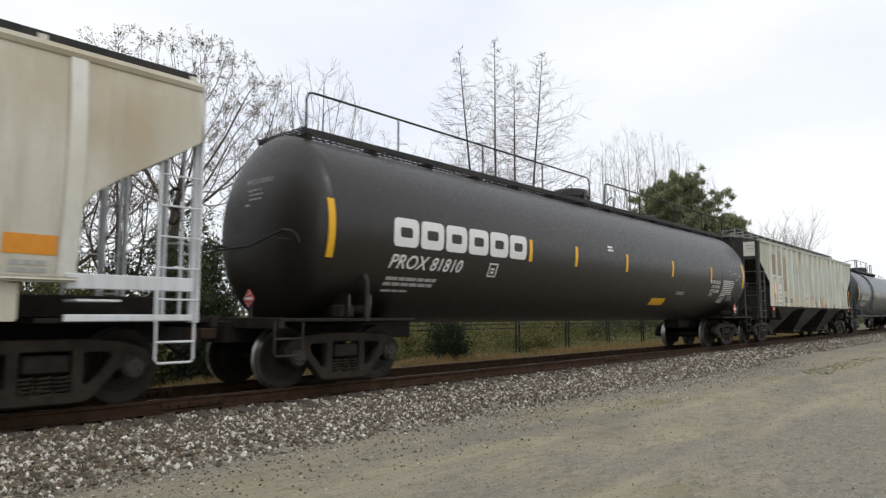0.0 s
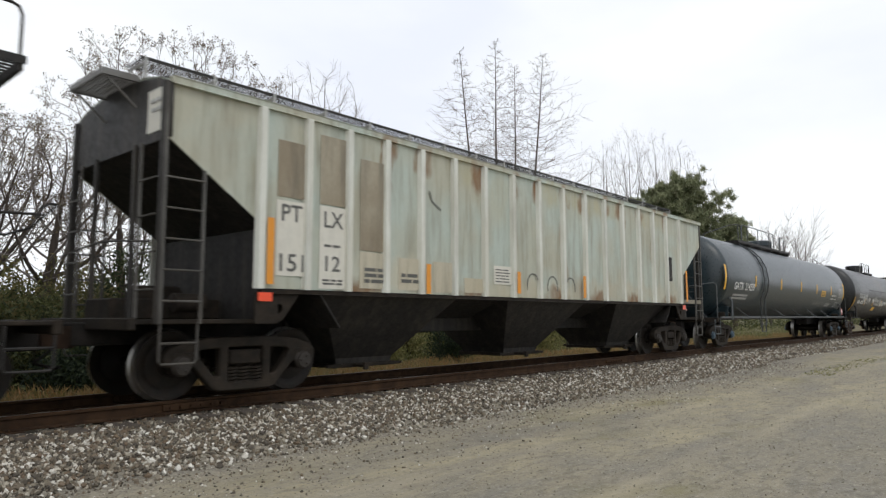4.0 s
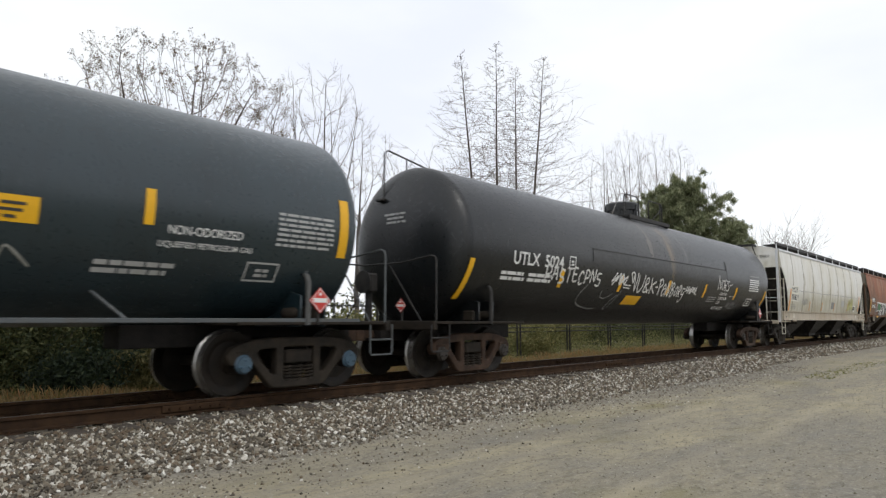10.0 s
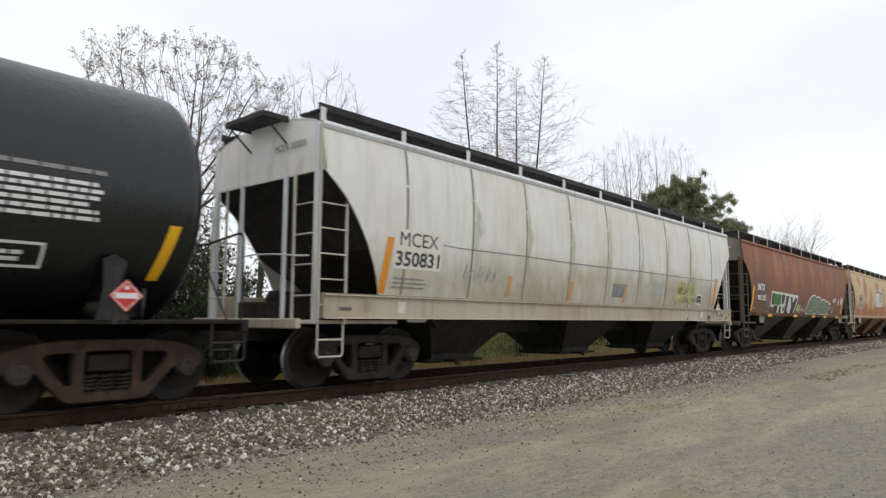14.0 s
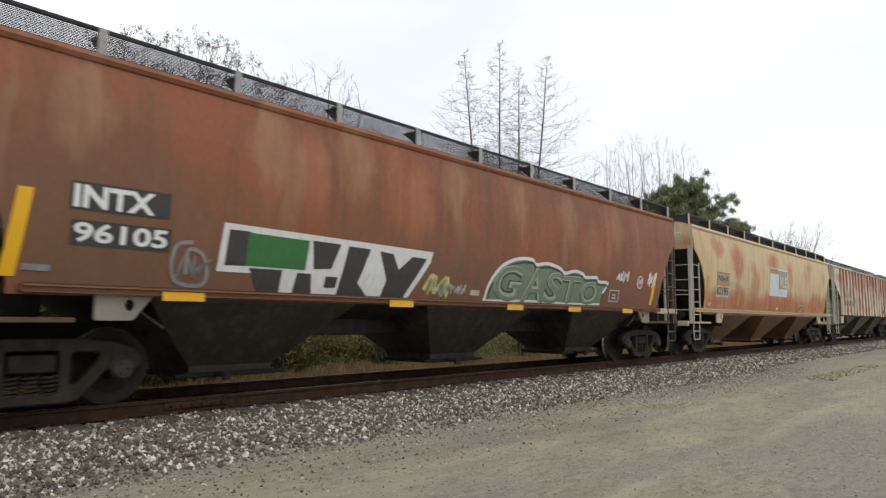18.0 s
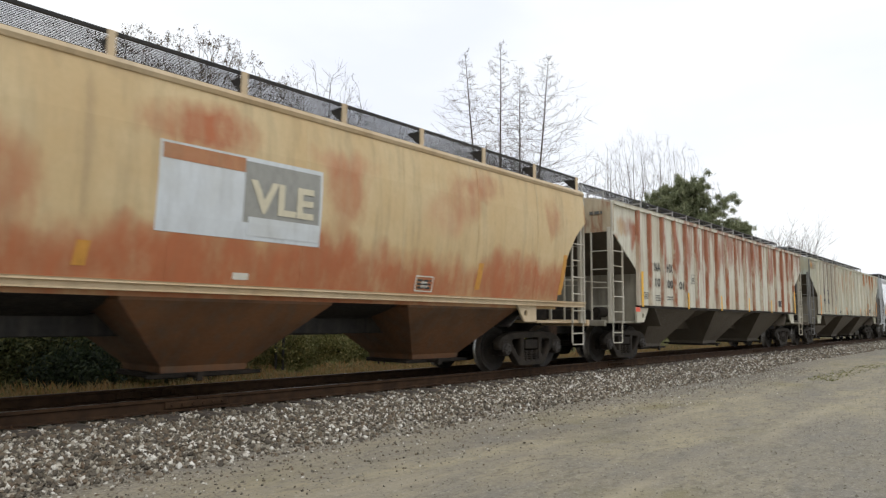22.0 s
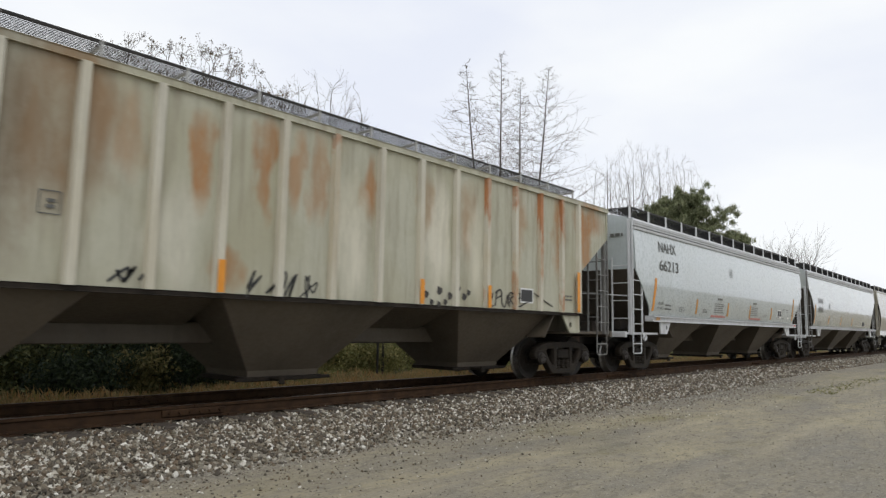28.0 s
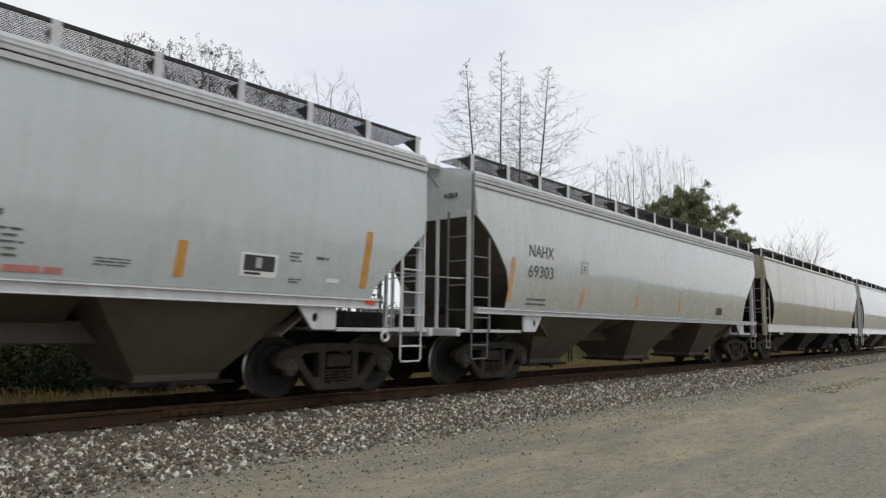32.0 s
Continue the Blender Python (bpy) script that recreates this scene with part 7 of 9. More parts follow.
M["green_spray"] = plain_paint("green_spray_paint", (0.035, 0.16, 0.04), 0.6, 0.4)
M["sage_spray"] = plain_paint("sage_green_spray_paint", (0.17, 0.22, 0.14), 0.6, 0.45)
M["sage_light"] = plain_paint("pale_green_spray_paint", (0.34, 0.40, 0.30), 0.6, 0.4)
M["sage_dark"] = plain_paint("dark_green_spray_paint", (0.045, 0.055, 0.035), 0.6, 0.4)
M["char_spray"] = plain_paint("charcoal_spray_paint", (0.045, 0.040, 0.036), 0.6, 0.4)
M["white_spray"] = plain_paint("white_spray_paint", (0.70, 0.70, 0.67), 0.6, 0.35)
M["grey_spray"] = plain_paint("thin_grey_spray_paint", (0.24, 0.24, 0.235), 0.6, 0.5)
M["olive_spray"] = plain_paint("yellow_olive_spray_paint", (0.56, 0.54, 0.24), 0.6, 0.5)
M["sky_board"] = weathered_paint("pale_blue_board", (0.62, 0.66, 0.68), (0.52, 0.53, 0.50), 0.1, (0.40, 0.18, 0.08), 0.2)
M["board_grey"] = plain_paint("grey_board_shape", (0.30, 0.30, 0.27), 0.6, 0.4)
M["board_cream"] = plain_paint("cream_board_shape", (0.62, 0.57, 0.42), 0.6, 0.3)
M["rust_wash"] = weathered_paint("rust_wash", (0.34, 0.13, 0.065), (0.42, 0.22, 0.11), 0.5, (0.26, 0.085, 0.045), 0.3)
M["rust_board"] = weathered_paint("orange_rust_wash", (0.40, 0.17, 0.075), (0.48, 0.28, 0.13), 0.4, (0.33, 0.12, 0.05), 0.3)
M["brown_repaint"] = weathered_paint("brown_repaint", (0.26, 0.215, 0.145), (0.36, 0.32, 0.235), 0.25, (0.17, 0.09, 0.045), 0.5, patch_at=0.5)
M["cream_repaint"] = weathered_paint("cream_repaint", (0.52, 0.48, 0.37), (0.47, 0.42, 0.30), 0.12, (0.30, 0.18, 0.08), 0.35)
M["ghost_red"] = plain_paint("faded_red_lettering", (0.50, 0.20, 0.17), 0.6, 0.3)
M["hole"] = plain_paint("dark_opening", (0.02, 0.018, 0.016), 0.8, 0.2)

# cream hopper
s = Side(CARS[0])
s.panel(2.08, 2.60, 1.73, 1.94, M["orange"], "orange_panel", "weathered orange conspicuity panel")
s.lines(2.14, 1.54, 1.70, 0.36, 2, "dim_white")
s.panel(2.62, 2.80, 1.46, 3.95, P["post_cream"], "side_post", "", 0, 0.02)
for z0, z1 in ((1.38, 1.55), (1.02, 1.10)):
    part("end_beam", MB().box(2.70 - s.mid, 4.16 - s.mid, -1.53, -1.46, z0, z1, 0.01), P["post_white"], CARS[0][0])
part("end_step", MB().box(2.82 - s.mid, 3.30 - s.mid, -1.50, -1.1, 1.24, 1.27, 0.006), P["post_white"], CARS[0][0])
# PROX
s = Side(PROX)
lx = 7.60
for i in range(6):
    # the maker's name is left as six plain white blocks
    a, b = lx + i * 0.648, lx + i * 0.648 + 0.59
    block = rounded([(a - s.mid, 2.23), (b - s.mid, 2.23), (b - s.mid, 2.71), (a - s.mid, 2.71)], 0.11, 4)
    slot = rounded([(a - s.mid + 0.15, 2.385), (b - s.mid - 0.15, 2.385), (b - s.mid - 0.15, 2.555), (a - s.mid + 0.15, 2.555)], 0.05, 3)
    part("logo_block", wrapped(sliced(plate([block, slot], 0.002)), 0, 0, s.surf, 0.008), M["white"], PROX[0])
s.text("PROX 81810", 7.59, 1.87, 0.235, "white", 1.86, 0.012, 0.25)
s.lines(7.62, 1.59, 1.77, 1.40, 2, "dim_white")
s.lines(7.62, 1.49, 1.55, 0.65, 1, "dim_white")
s.boxed(10.25, 10.52, 1.84, 2.10, "white", 0.025)
s.stripe(6.26, 1.96, 2.85, 0.13, lean=-0.04)
for x in (11.54, 13.41, 15.97, 18.91, 22.01):
    s.stripe(x, 2.21, 2.67, 0.11)
s.stripe(25.21, 2.07, 2.93, 0.13, lean=-0.04)
s.panel(18.15, 19.08, 1.40, 1.59, M["yellow"], "yellow_plate")
s.lines(15.00, 2.68, 2.84, 0.30, 2)
s.lines(19.60, 1.72, 1.83, 0.60, 2, "dim_white")
M["dull_slate"] = plain_paint("dull_slate_repaint", (0.017, 0.020, 0.021), 0.4, 0.4)
s.panel(23.10, 25.22, 1.72, 2.78, M["dull_slate"], "repaint_patch", "blue-grey patch of repaint behind small print", 0, -0.003)
for wds, x, z, wd in (("NOT ODORIZED", 22.05, 2.14, 0.95), ("LIQUEFIED", 22.22, 1.98, 0.78), ("PETROLEUM", 22.22, 1.85, 0.78), ("GAS", 22.22, 1.73, 0.30)):
    s.text(wds, x, z, 0.105, "white", wd, 0.006)
for xx, zz, ln in ((23.75, 2.62, 0.22), (24.2, 2.56, 0.3), (24.7, 2.50, 0.25), (24.45, 2.36, 0.3), (23.95, 2.50, 0.12), (24.9, 2.22, 0.2)):
    s.ribbon([(xx, zz), (xx + ln * 0.4, zz - 0.03), (xx + ln, zz + 0.01)], 0.022, M["dim_white"], "scuff")
s.lines(23.25, 1.82, 2.31, 1.15, 8, "white", 0.45)
s.boxed(23.28, 23.74, 1.54, 1.80, "white", 0.03)
s.lines(24.05, 1.62, 1.80, 0.5, 3, "dim_white", 0.4)
diamond(PROX[0], 24.50 - s.mid, 1.33, -1.47, 0.17)
diamond(PROX[0], 5.50 - s.mid, 1.34, -0.66, 0.135, turn=-90)
part("placard_post", MB().box(24.50 - s.mid - 0.02, 24.50 - s.mid + 0.02, -1.45, -1.42, 1.0, 1.3, 0.004), M["dark_rail"], PROX[0])
part("placard_post", MB().box(5.52 - s.mid, 5.55 - s.mid, -0.68, -0.64, 1.04, 1.3, 0.004), M["dark_rail"], PROX[0])
tagged(part("roof_walk", grating(6.40 - s.mid, 26.15 - s.mid, -0.62, 0.62, 4.14, 0.12, 0.14), M["dark_rail"], PROX[0]), kind="stuff")
for yy in (-0.62, 0.62):
    part("walk_edge", MB().box(6.40 - s.mid, 26.15 - s.mid, yy - 0.01, yy + 0.01, 4.06, 4.16, 0.003), M["dark_rail"], PROX[0])
    if yy < 0:
        handrail(PROX[0], [x - s.mid for x in (6.50, 8.62, 11.20, 13.55, 15.85)], yy, 4.12, 4.77, M["dark_rail"])
        handrail(PROX[0], [x - s.mid for x in (16.70, 18.90, 21.58, 24.0, 26.08)], yy, 4.12, 4.77, M["dark_rail"])
for i in range(14):
    x = 6.6 + i * 1.5 - s.mid
    part("walk_support", MB().box(x - 0.03, x + 0.03, -0.6, 0.6, 3.98, 4.11, 0.006), M["dark_rail"], PROX[0])
manway(PROX[0], 15.90 - s.mid, 0.45, 4.05, 4.52, P["brown_black"])
for x in (14.3, 16.6):
    part("step_rail", MB().tube([(x - s.mid, -0.62, 4.14), (x - s.mid + 0.5, -0.62, 4.42), (x - s.mid + 0.62, -0.62, 4.42), (x - s.mid + 0.65, -0.62, 4.14)], 0.016, 6), M["dark_rail"], PROX[0])
end_text(PROX, "PROX 81810", 0.27, 3.22, 0.085, 0.70, "dim_white", (5.95, 1.57, 2.52))
end_writing(PROX, 0.20, 3.10, 0.45, 3, "dim_white", (5.95, 1.57, 2.52), 0.03, 0.075)
end_writing(PROX, 0.24, 2.86, 0.16, 1, "dim_white", (5.95, 1.57, 2.52))
# PTLX
s = Side(PTLX)
for a, b, c, d in ((29.12, 29.70, 1.66, 2.72), (29.87, 30.45, 1.50, 2.73)):
    s.panel(a, b, c, d, M["sign_white"], "stencil_panel")
s.text("PT", 29.20, 2.43, 0.24, "grey_ink", 0.35)
s.text("LX", 29.95, 2.41, 0.24, "grey_ink", 0.36)
s.text("151", 29.18, 1.72, 0.25, "grey_ink", 0.42)
s.text("12", 29.98, 1.76, 0.23, "grey_ink", 0.28)
s.lines(29.95, 2.12, 2.18, 0.35, 1, "grey_ink")
s.lines(29.92, 1.56, 1.66, 0.40, 2, "grey_ink")
for a, b, c, d in ((29.13, 29.70, 2.77, 3.58), (29.87, 30.42, 2.75, 3.80), (30.66, 31.28, 2.12, 3.57)):
    s.panel(a, b, c, d, M["brown_repaint"], "repaint_patch", "brown patch of old repaint", 0, -0.002)
for a, b, c, d in ((30.66, 31.28, 1.53, 2.10), (31.50, 32.12, 1.53, 2.06), (32.35, 32.98, 1.51, 2.05), (33.2, 33.85, 1.53, 1.8)):
    s.panel(a, b, c, d, M["cream_repaint"], "repaint_patch", "cream patch of newer paint", 0, -0.002)
s.lines(30.74, 1.62, 1.89, 0.42, 3, "grey_ink")
s.lines(31.55, 1.65, 1.84, 0.45, 2, "grey_ink")
s.panel(34.10, 34.68, 1.72, 2.08, M["sign_white"], "notice_board")
s.lines(34.14, 1.76, 2.05, 0.50, 5, "grey_ink", 0.4)
s.panel(42.30, 42.66, 2.11, 2.80, M["hole"], "side_opening", "dark rectangular opening in the side sheet")
for x, z0, z1 in ((28.93, 1.53, 2.44), (32.10, 1.48, 1.99), (34.78, 1.55, 1.99), (37.4, 1.52, 2.02), (43.46, 1.53, 2.45)):
    s.stripe(x, z0, z1, 0.11, "orange", proud=0.078)
s.panel(28.84, 29.06, 1.30, 1.42, M["red_lamp"], "reflector", "small red reflector", 0, 0.03)
s.panel(28.80, 29.16, 1.00, 1.30, M["steel"], "reflector_plate", "", 0, 0.02)
s.panel(43.28, 43.50, 1.30, 1.42, M["red_lamp"], "reflector", "small red reflector", 0, 0.03)
for cx, r in ((35.45, 0.22), (36.2, 0.2), (36.95, 0.2)):
    s.ribbon([(cx + r * math.cos(t), 1.72 + r * 1.2 * math.sin(t)) for t in [math.pi * (1.1 - k / 9 * 1.2) for k in range(10)]], 0.025, M["grey_ink"])
s.ribbon([(32.25, 3.28), (32.32, 3.1), (32.55, 2.98)], 0.03, M["grey_ink"])
e = PTLX[1]
part("end_stencil_panel", MB().box(27.55 - e - 0.012, 27.55 - e - 0.002, -1.44, -0.95, 3.42, 3.98, 0.002), M["sign_white"], PTLX[0])
part("end_beam", MB().box(43.5 - s.mid, 45.1 - s.mid, -1.50, -1.42, 1.48, 1.60, 0.01), P["bulkhead_grey"], PTLX[0])
end_writing(PTLX, -1.05, 3.80, 0.28, 2, "dim_white", 27.535, 0.05, 0.12)
# GATX
s = Side(GATX)
s.text("GATX  214230", 48.01, 2.05, 0.265, "white", 2.24, 0.014)
s.lines(48.08, 1.72, 1.94, 1.76, 2, "dim_white")
s.boxed(50.52, 50.76, 2.09, 2.35, "dim_white", 0.022)
s.stripe(46.97, 2.02, 2.88, 0.15, "yellow")
for x in (50.28, 53.71, 56.88, 59.77, 62.79):
    s.stripe(x, 2.20, 2.63, 0.12, "yellow")
s.stripe(65.75, 2.01, 2.89, 0.16, "yellow")
s.panel(60.84, 61.68, 2.08, 2.36, M["yellow"], "notice_plate", "yellow notice plate with small print")
s.lines(60.90, 2.12, 2.33, 0.70, 3, "ink", 0.45, 0.008)
s.text("NON-ODORIZED", 63.1, 2.12, 0.11, "white", 1.02, 0.006)
s.text("LIQUEFIED PETROLEUM GAS", 63.0, 1.95, 0.085, "white", 1.30, 0.005)
s.lines(62.3, 1.62, 1.80, 1.0, 2, "dim_white")
s.lines(64.65, 2.10, 2.60, 1.08, 7, "dim_white", 0.5)
s.boxed(64.27, 64.79, 1.60, 1.86, "dim_white", 0.025)
for k in range(4):
    s.scrawl(59.85 + k * 0.5, 60.15 + k * 0.5, 1.62, 1.85, 1, M["board_grey"], 80 + k, 0.02)
diamond(GATX[0], 65.46 - s.mid, 1.36, -1.47, 0.19)
diamond(GATX[0], 46.40 - s.mid, 1.33, -0.30, 0.13, turn=-90)
for xx, yy in ((65.46, -1.44), (46.43, -0.32)):
    part("placard_post", MB().box(xx - s.mid - 0.02, xx - s.mid + 0.02, yy, yy + 0.03, 1.0, 1.3, 0.004), M["dark_rail"], GATX[0])
end_writing(GATX, 0.75, 3.0, 0.75, 1, "dim_white", (46.84, 1.55, 2.53), 0.07)
end_writing(GATX, 0.74, 2.90, 0.55, 3, "dim_white", (46.84, 1.55, 2.53), 0.03, 0.075)
for yy in (-1.38, 1.38):
    part("side_sill", MB().box(46.9 - s.mid, 66.3 - s.mid, yy - 0.035, yy + 0.035, 1.035, 1.095, 0.008), P["rail_grey"], GATX[0])
for x in (49.5, 54.30, 57.0, 59.7, 62.4):
    for sy in (-1, 1):
        part("sill_strut", MB().tube([(x - s.mid, sy * (s.surf(1.42) - 0.02), 1.42), (x + 0.3 - s.mid, sy * 1.38, 1.08)], 0.022, 6), P["rail_grey"], GATX[0])
def ladder_y(z, surf=s.surf):
    return -max(1.42, surf(z) + 0.05) if z < 2.5 else -(surf(z) + 0.05)


lad = part("ladder", MB().tube([(51.27 - s.mid, ladder_y(z), z) for z in (0.50, 1.06, 1.5, 1.8, 2.1, 2.5, 3.0, 3.4, 3.7, 3.9, 4.02)], 0.022, 6)
           .tube([(51.79 - s.mid, ladder_y(z), z) for z in (0.50, 1.06, 1.5, 1.8, 2.1, 2.5, 3.0, 3.4, 3.7, 3.9, 4.02)], 0.022, 6), P["ladder_slate"], GATX[0], "grey steel side ladder", smooth=True)
for z in (0.52, 0.80, 1.1, 1.45, 1.80, 2.15, 2.5, 2.85, 3.2, 3.5, 3.75, 3.95):
    part("rung", MB().tube([(51.27 - s.mid, ladder_y(z), z), (51.79 - s.mid, ladder_y(z), z)], 0.013, 6), P["ladder_slate"], lad)
for xa, xb in ((51.02, 51.25), (52.04, 51.81)):
    part("ladder_brace", MB().tube([(xa - s.mid, -1.40, 1.06), (xb - s.mid, -1.41, 0.66)], 0.02, 6), P["rail_grey"], GATX[0])
for yy in (-0.75, 0.20):
    tagged(part("roof_walk", grating(51.0 - s.mid, 58.45 - s.mid, yy, yy + 0.55, 4.11, 0.11, 0.14), M["dark_rail"], GATX[0]), kind="stuff")
part("walk_edge", MB().box(51.0 - s.mid, 58.45 - s.mid, -0.77, -0.75, 4.03, 4.13, 0.003), M["dark_rail"], GATX[0])
for i in range(6):
    x = 51.2 + i * 1.42 - s.mid
    part("walk_support", MB().box(x - 0.04, x + 0.04, -0.75, 0.75, 3.95, 4.08, 0.006), M["dark_rail"], GATX[0])
for yy in (-0.55,):
    handrail(GATX[0], [x - s.mid for x in (52.15, 52.88, 54.30, 55.94, 56.62)], yy, 4.10, 4.86, P["rail_grey"])
    handrail(GATX[0], [x - s.mid for x in (57.55, 57.70, 58.30)], yy, 4.10, 4.82, P["rail_grey"])
part("climb_rail", MB().tube([(51.45 - s.mid, -0.75, 4.10), (51.43 - s.mid, -0.75, 4.62), (51.32 - s.mid, -0.72, 4.77), (51.02 - s.mid, -0.45, 4.74), (50.72 - s.mid, 0.45, 4.44), (50.68 - s.mid, 0.55, 4.32), (50.68 - s.mid, 0.55, 3.98)], 0.02, 6), P["rail_grey"], GATX[0], smooth=True)
part("climb_rail", MB().tube([(51.22 - s.mid, -0.70, 4.76), (51.22 - s.mid, -0.70, 4.08)], 0.018, 6), P["rail_grey"], GATX[0], smooth=True)
manway(GATX[0], 56.30 - s.mid, 0.50, 4.02, 4.56, P["slate"])
# UTLX
s = Side(UTLX)
s.text("UTLX  5024", 70.38, 2.20, 0.27, "white", 1.90, 0.016)
s.boxed(72.52, 72.80, 2.23, 2.51, "white", 0.025)
s.lines(70.05, 1.88, 2.09, 0.82, 2, "white")
s.lines(71.0, 1.88, 2.09, 0.95, 2, "white")
s.stripe(68.92, 1.47, 2.23, 0.14, lean=0.14)
for x in (72.22, 75.08, 78.06, 80.88, 83.80):
    s.stripe(x, 1.80, 2.21, 0.13, lean=0.10)
s.stripe(87.05, 1.53, 2.19, 0.14, lean=0.2)
for k, strokes in enumerate(([[(0.1, 0.0), (0.15, 1.0), (0.8, 0.9), (0.7, 0.5), (0.15, 0.45)]], [[(0.05, 0.0), (0.45, 1.0), (0.85, 0.0)], [(0.2, 0.4), (0.75, 0.4)]], [[(0.85, 0.85), (0.3, 0.95), (0.15, 0.5), (0.75, 0.4), (0.8, 0.1), (0.1, 0.05)]], [[(0.1, 0.95), (0.95, 0.95)], [(0.5, 0.95), (0.5, 0.0)]], [[(0.8, 0.9), (0.2, 0.9), (0.2, 0.05), (0.85, 0.05)], [(0.2, 0.5), (0.7, 0.5)]],
                             [[(0.85, 0.8), (0.45, 0.95), (0.15, 0.5), (0.4, 0.05), (0.85, 0.15)]], [[(0.15, 0.0), (0.2, 0.95), (0.8, 0.8), (0.65, 0.45), (0.2, 0.4)]], [[(0.1, 0.0), (0.15, 0.9), (0.75, 0.1), (0.85, 1.0)]], [[(0.85, 0.9), (0.25, 0.9), (0.2, 0.55), (0.8, 0.45), (0.7, 0.05), (0.05, 0.1)]])):
    for pts in strokes:
        s.ribbon(smooth_line([(71.62 + 0.278 * (k + u * 0.92), 1.92 + 0.04 * math.sin(k * 2.1) + 0.33 * v) for u, v in pts], 3), 0.044, M["white_spray"], proud=0.005)
s.scrawl(74.60, 75.40, 1.95, 2.27, 3, M["white_spray"], 6, 0.035)
# the long tag, letter by letter: width of its cell, then strokes within a cell of one by one
TAG = ((0.55, [[(0.0, 0.95), (0.35, 0.45), (0.40, 0.9), (0.75, 0.05), (0.80, 1.0)], [(0.0, 0.9), (0.25, 1.0), (0.45, 0.85)]], 0.50), (0.48, [[(0.05, 0.95), (0.10, 0.25), (0.40, 0.0), (0.70, 0.3), (0.85, 0.85), (0.80, 0.95)]], 0.48),
       (0.40, [[(0.10, 0.05), (0.20, 0.75), (0.55, 0.85), (0.60, 0.55), (0.25, 0.45), (0.90, 0.0)], [(0.1, 0.08), (0.45, 0.05), (0.95, 0.2)]], 0.46), (0.46, [[(0.15, 0.95), (0.25, 0.0)], [(0.85, 0.75), (0.30, 0.45), (0.95, 0.05)]], 0.46), (0.18, [[(0.1, 0.4), (0.9, 0.42)]], 0.4),
       (0.36, [[(0.20, 1.0), (0.45, 0.0)], [(0.05, 0.85), (0.6, 1.0), (0.85, 0.7), (0.40, 0.5)]], 0.45), (0.34, [[(0.80, 0.5), (0.45, 0.75), (0.15, 0.4), (0.40, 0.05), (0.75, 0.2), (0.80, 0.5), (0.2, 0.4)]], 0.46), (0.36, [[(0.05, 0.05), (0.15, 0.9), (0.60, 0.05), (0.85, 1.0)], [(0.75, 1.0), (0.95, 0.85)]], 0.46),
       (0.34, [[(0.15, 0.9), (0.25, 0.05), (0.65, 0.15), (0.60, 0.45), (0.25, 0.5), (0.60, 0.7), (0.45, 0.95), (0.10, 0.85)]], 0.42), (0.28, [[(0.5, 0.75), (0.15, 0.5), (0.35, 0.15), (0.75, 0.3), (0.75, 0.65), (0.45, 0.8)]], 0.42), (0.28, [[(0.2, 0.1), (0.3, 0.85), (0.75, 0.8), (0.65, 0.5), (0.3, 0.45), (0.8, 0.1)]], 0.42),
       (0.34, [[(0.85, 0.7), (0.3, 0.7), (0.15, 0.35), (0.6, 0.3), (0.75, 0.5), (0.65, -0.1), (0.3, -0.25), (0.1, -0.1)]], 0.40))
lx = 75.62
for w, strokes, h in TAG:
    for k, pts in enumerate(strokes):
        line = smooth_line([(lx + w * (0.04 + u * 0.90), 2.32 - (lx - 75.62) * 0.055 - h * (1 - v)) for u, v in pts], 4)
        s.ribbon(line, 0.042, M["white_spray"], proud=0.004 + 0.002 * k)
    lx += w * 0.86
s.scrawl(79.42, 80.28, 1.86, 2.12, 6, M["white_spray"], 8, 0.026, 0.1, 3)
s.ribbon([(79.36, 1.94), (79.7, 1.99), (80.0, 1.95), (80.35, 1.86)], 0.026, M["white_spray"])
for pts in ([(0.0, 0.02), (0.02, 0.46), (0.06, 0.40), (0.24, 0.04), (0.25, 0.44)], [(0.44, 0.36), (0.34, 0.22), (0.40, 0.04), (0.52, 0.10), (0.52, 0.30), (0.40, 0.36)],
            [(0.62, 0.0), (0.62, 0.36), (0.76, 0.32), (0.74, 0.20), (0.62, 0.18), (0.82, 0.0)], [(1.02, 0.32), (0.90, 0.34), (0.88, 0.22), (1.02, 0.14), (0.98, 0.02), (0.86, 0.02)], [(1.05, 0.22), (1.20, 0.20), (1.32, 0.24)]):
    s.ribbon([(82.05 + x, 2.06 + z) for x, z in smooth_line(pts, 4)], 0.034, M["white_spray"])
s.panel(73.6, 82.78, 2.42, 2.74, P["band_brown"], "jacket_band", "raised band of jacket sheet along the shell", 0, 0.004)
s.panel(73.6, 82.78, 2.742, 2.775, M["dark_rail"], "jacket_seam", "", 0, 0.006)
s.panel(82.74, 82.80, 2.42, 3.05, M["dark_rail"], "jacket_seam", "", 0, 0.005)
s.ribbon([(75.35, 1.98), (75.75, 1.97)], 0.03, M["white_spray"])
s.ribbon([(75.35, 1.91), (75.72, 1.90)], 0.03, M["white_spray"])
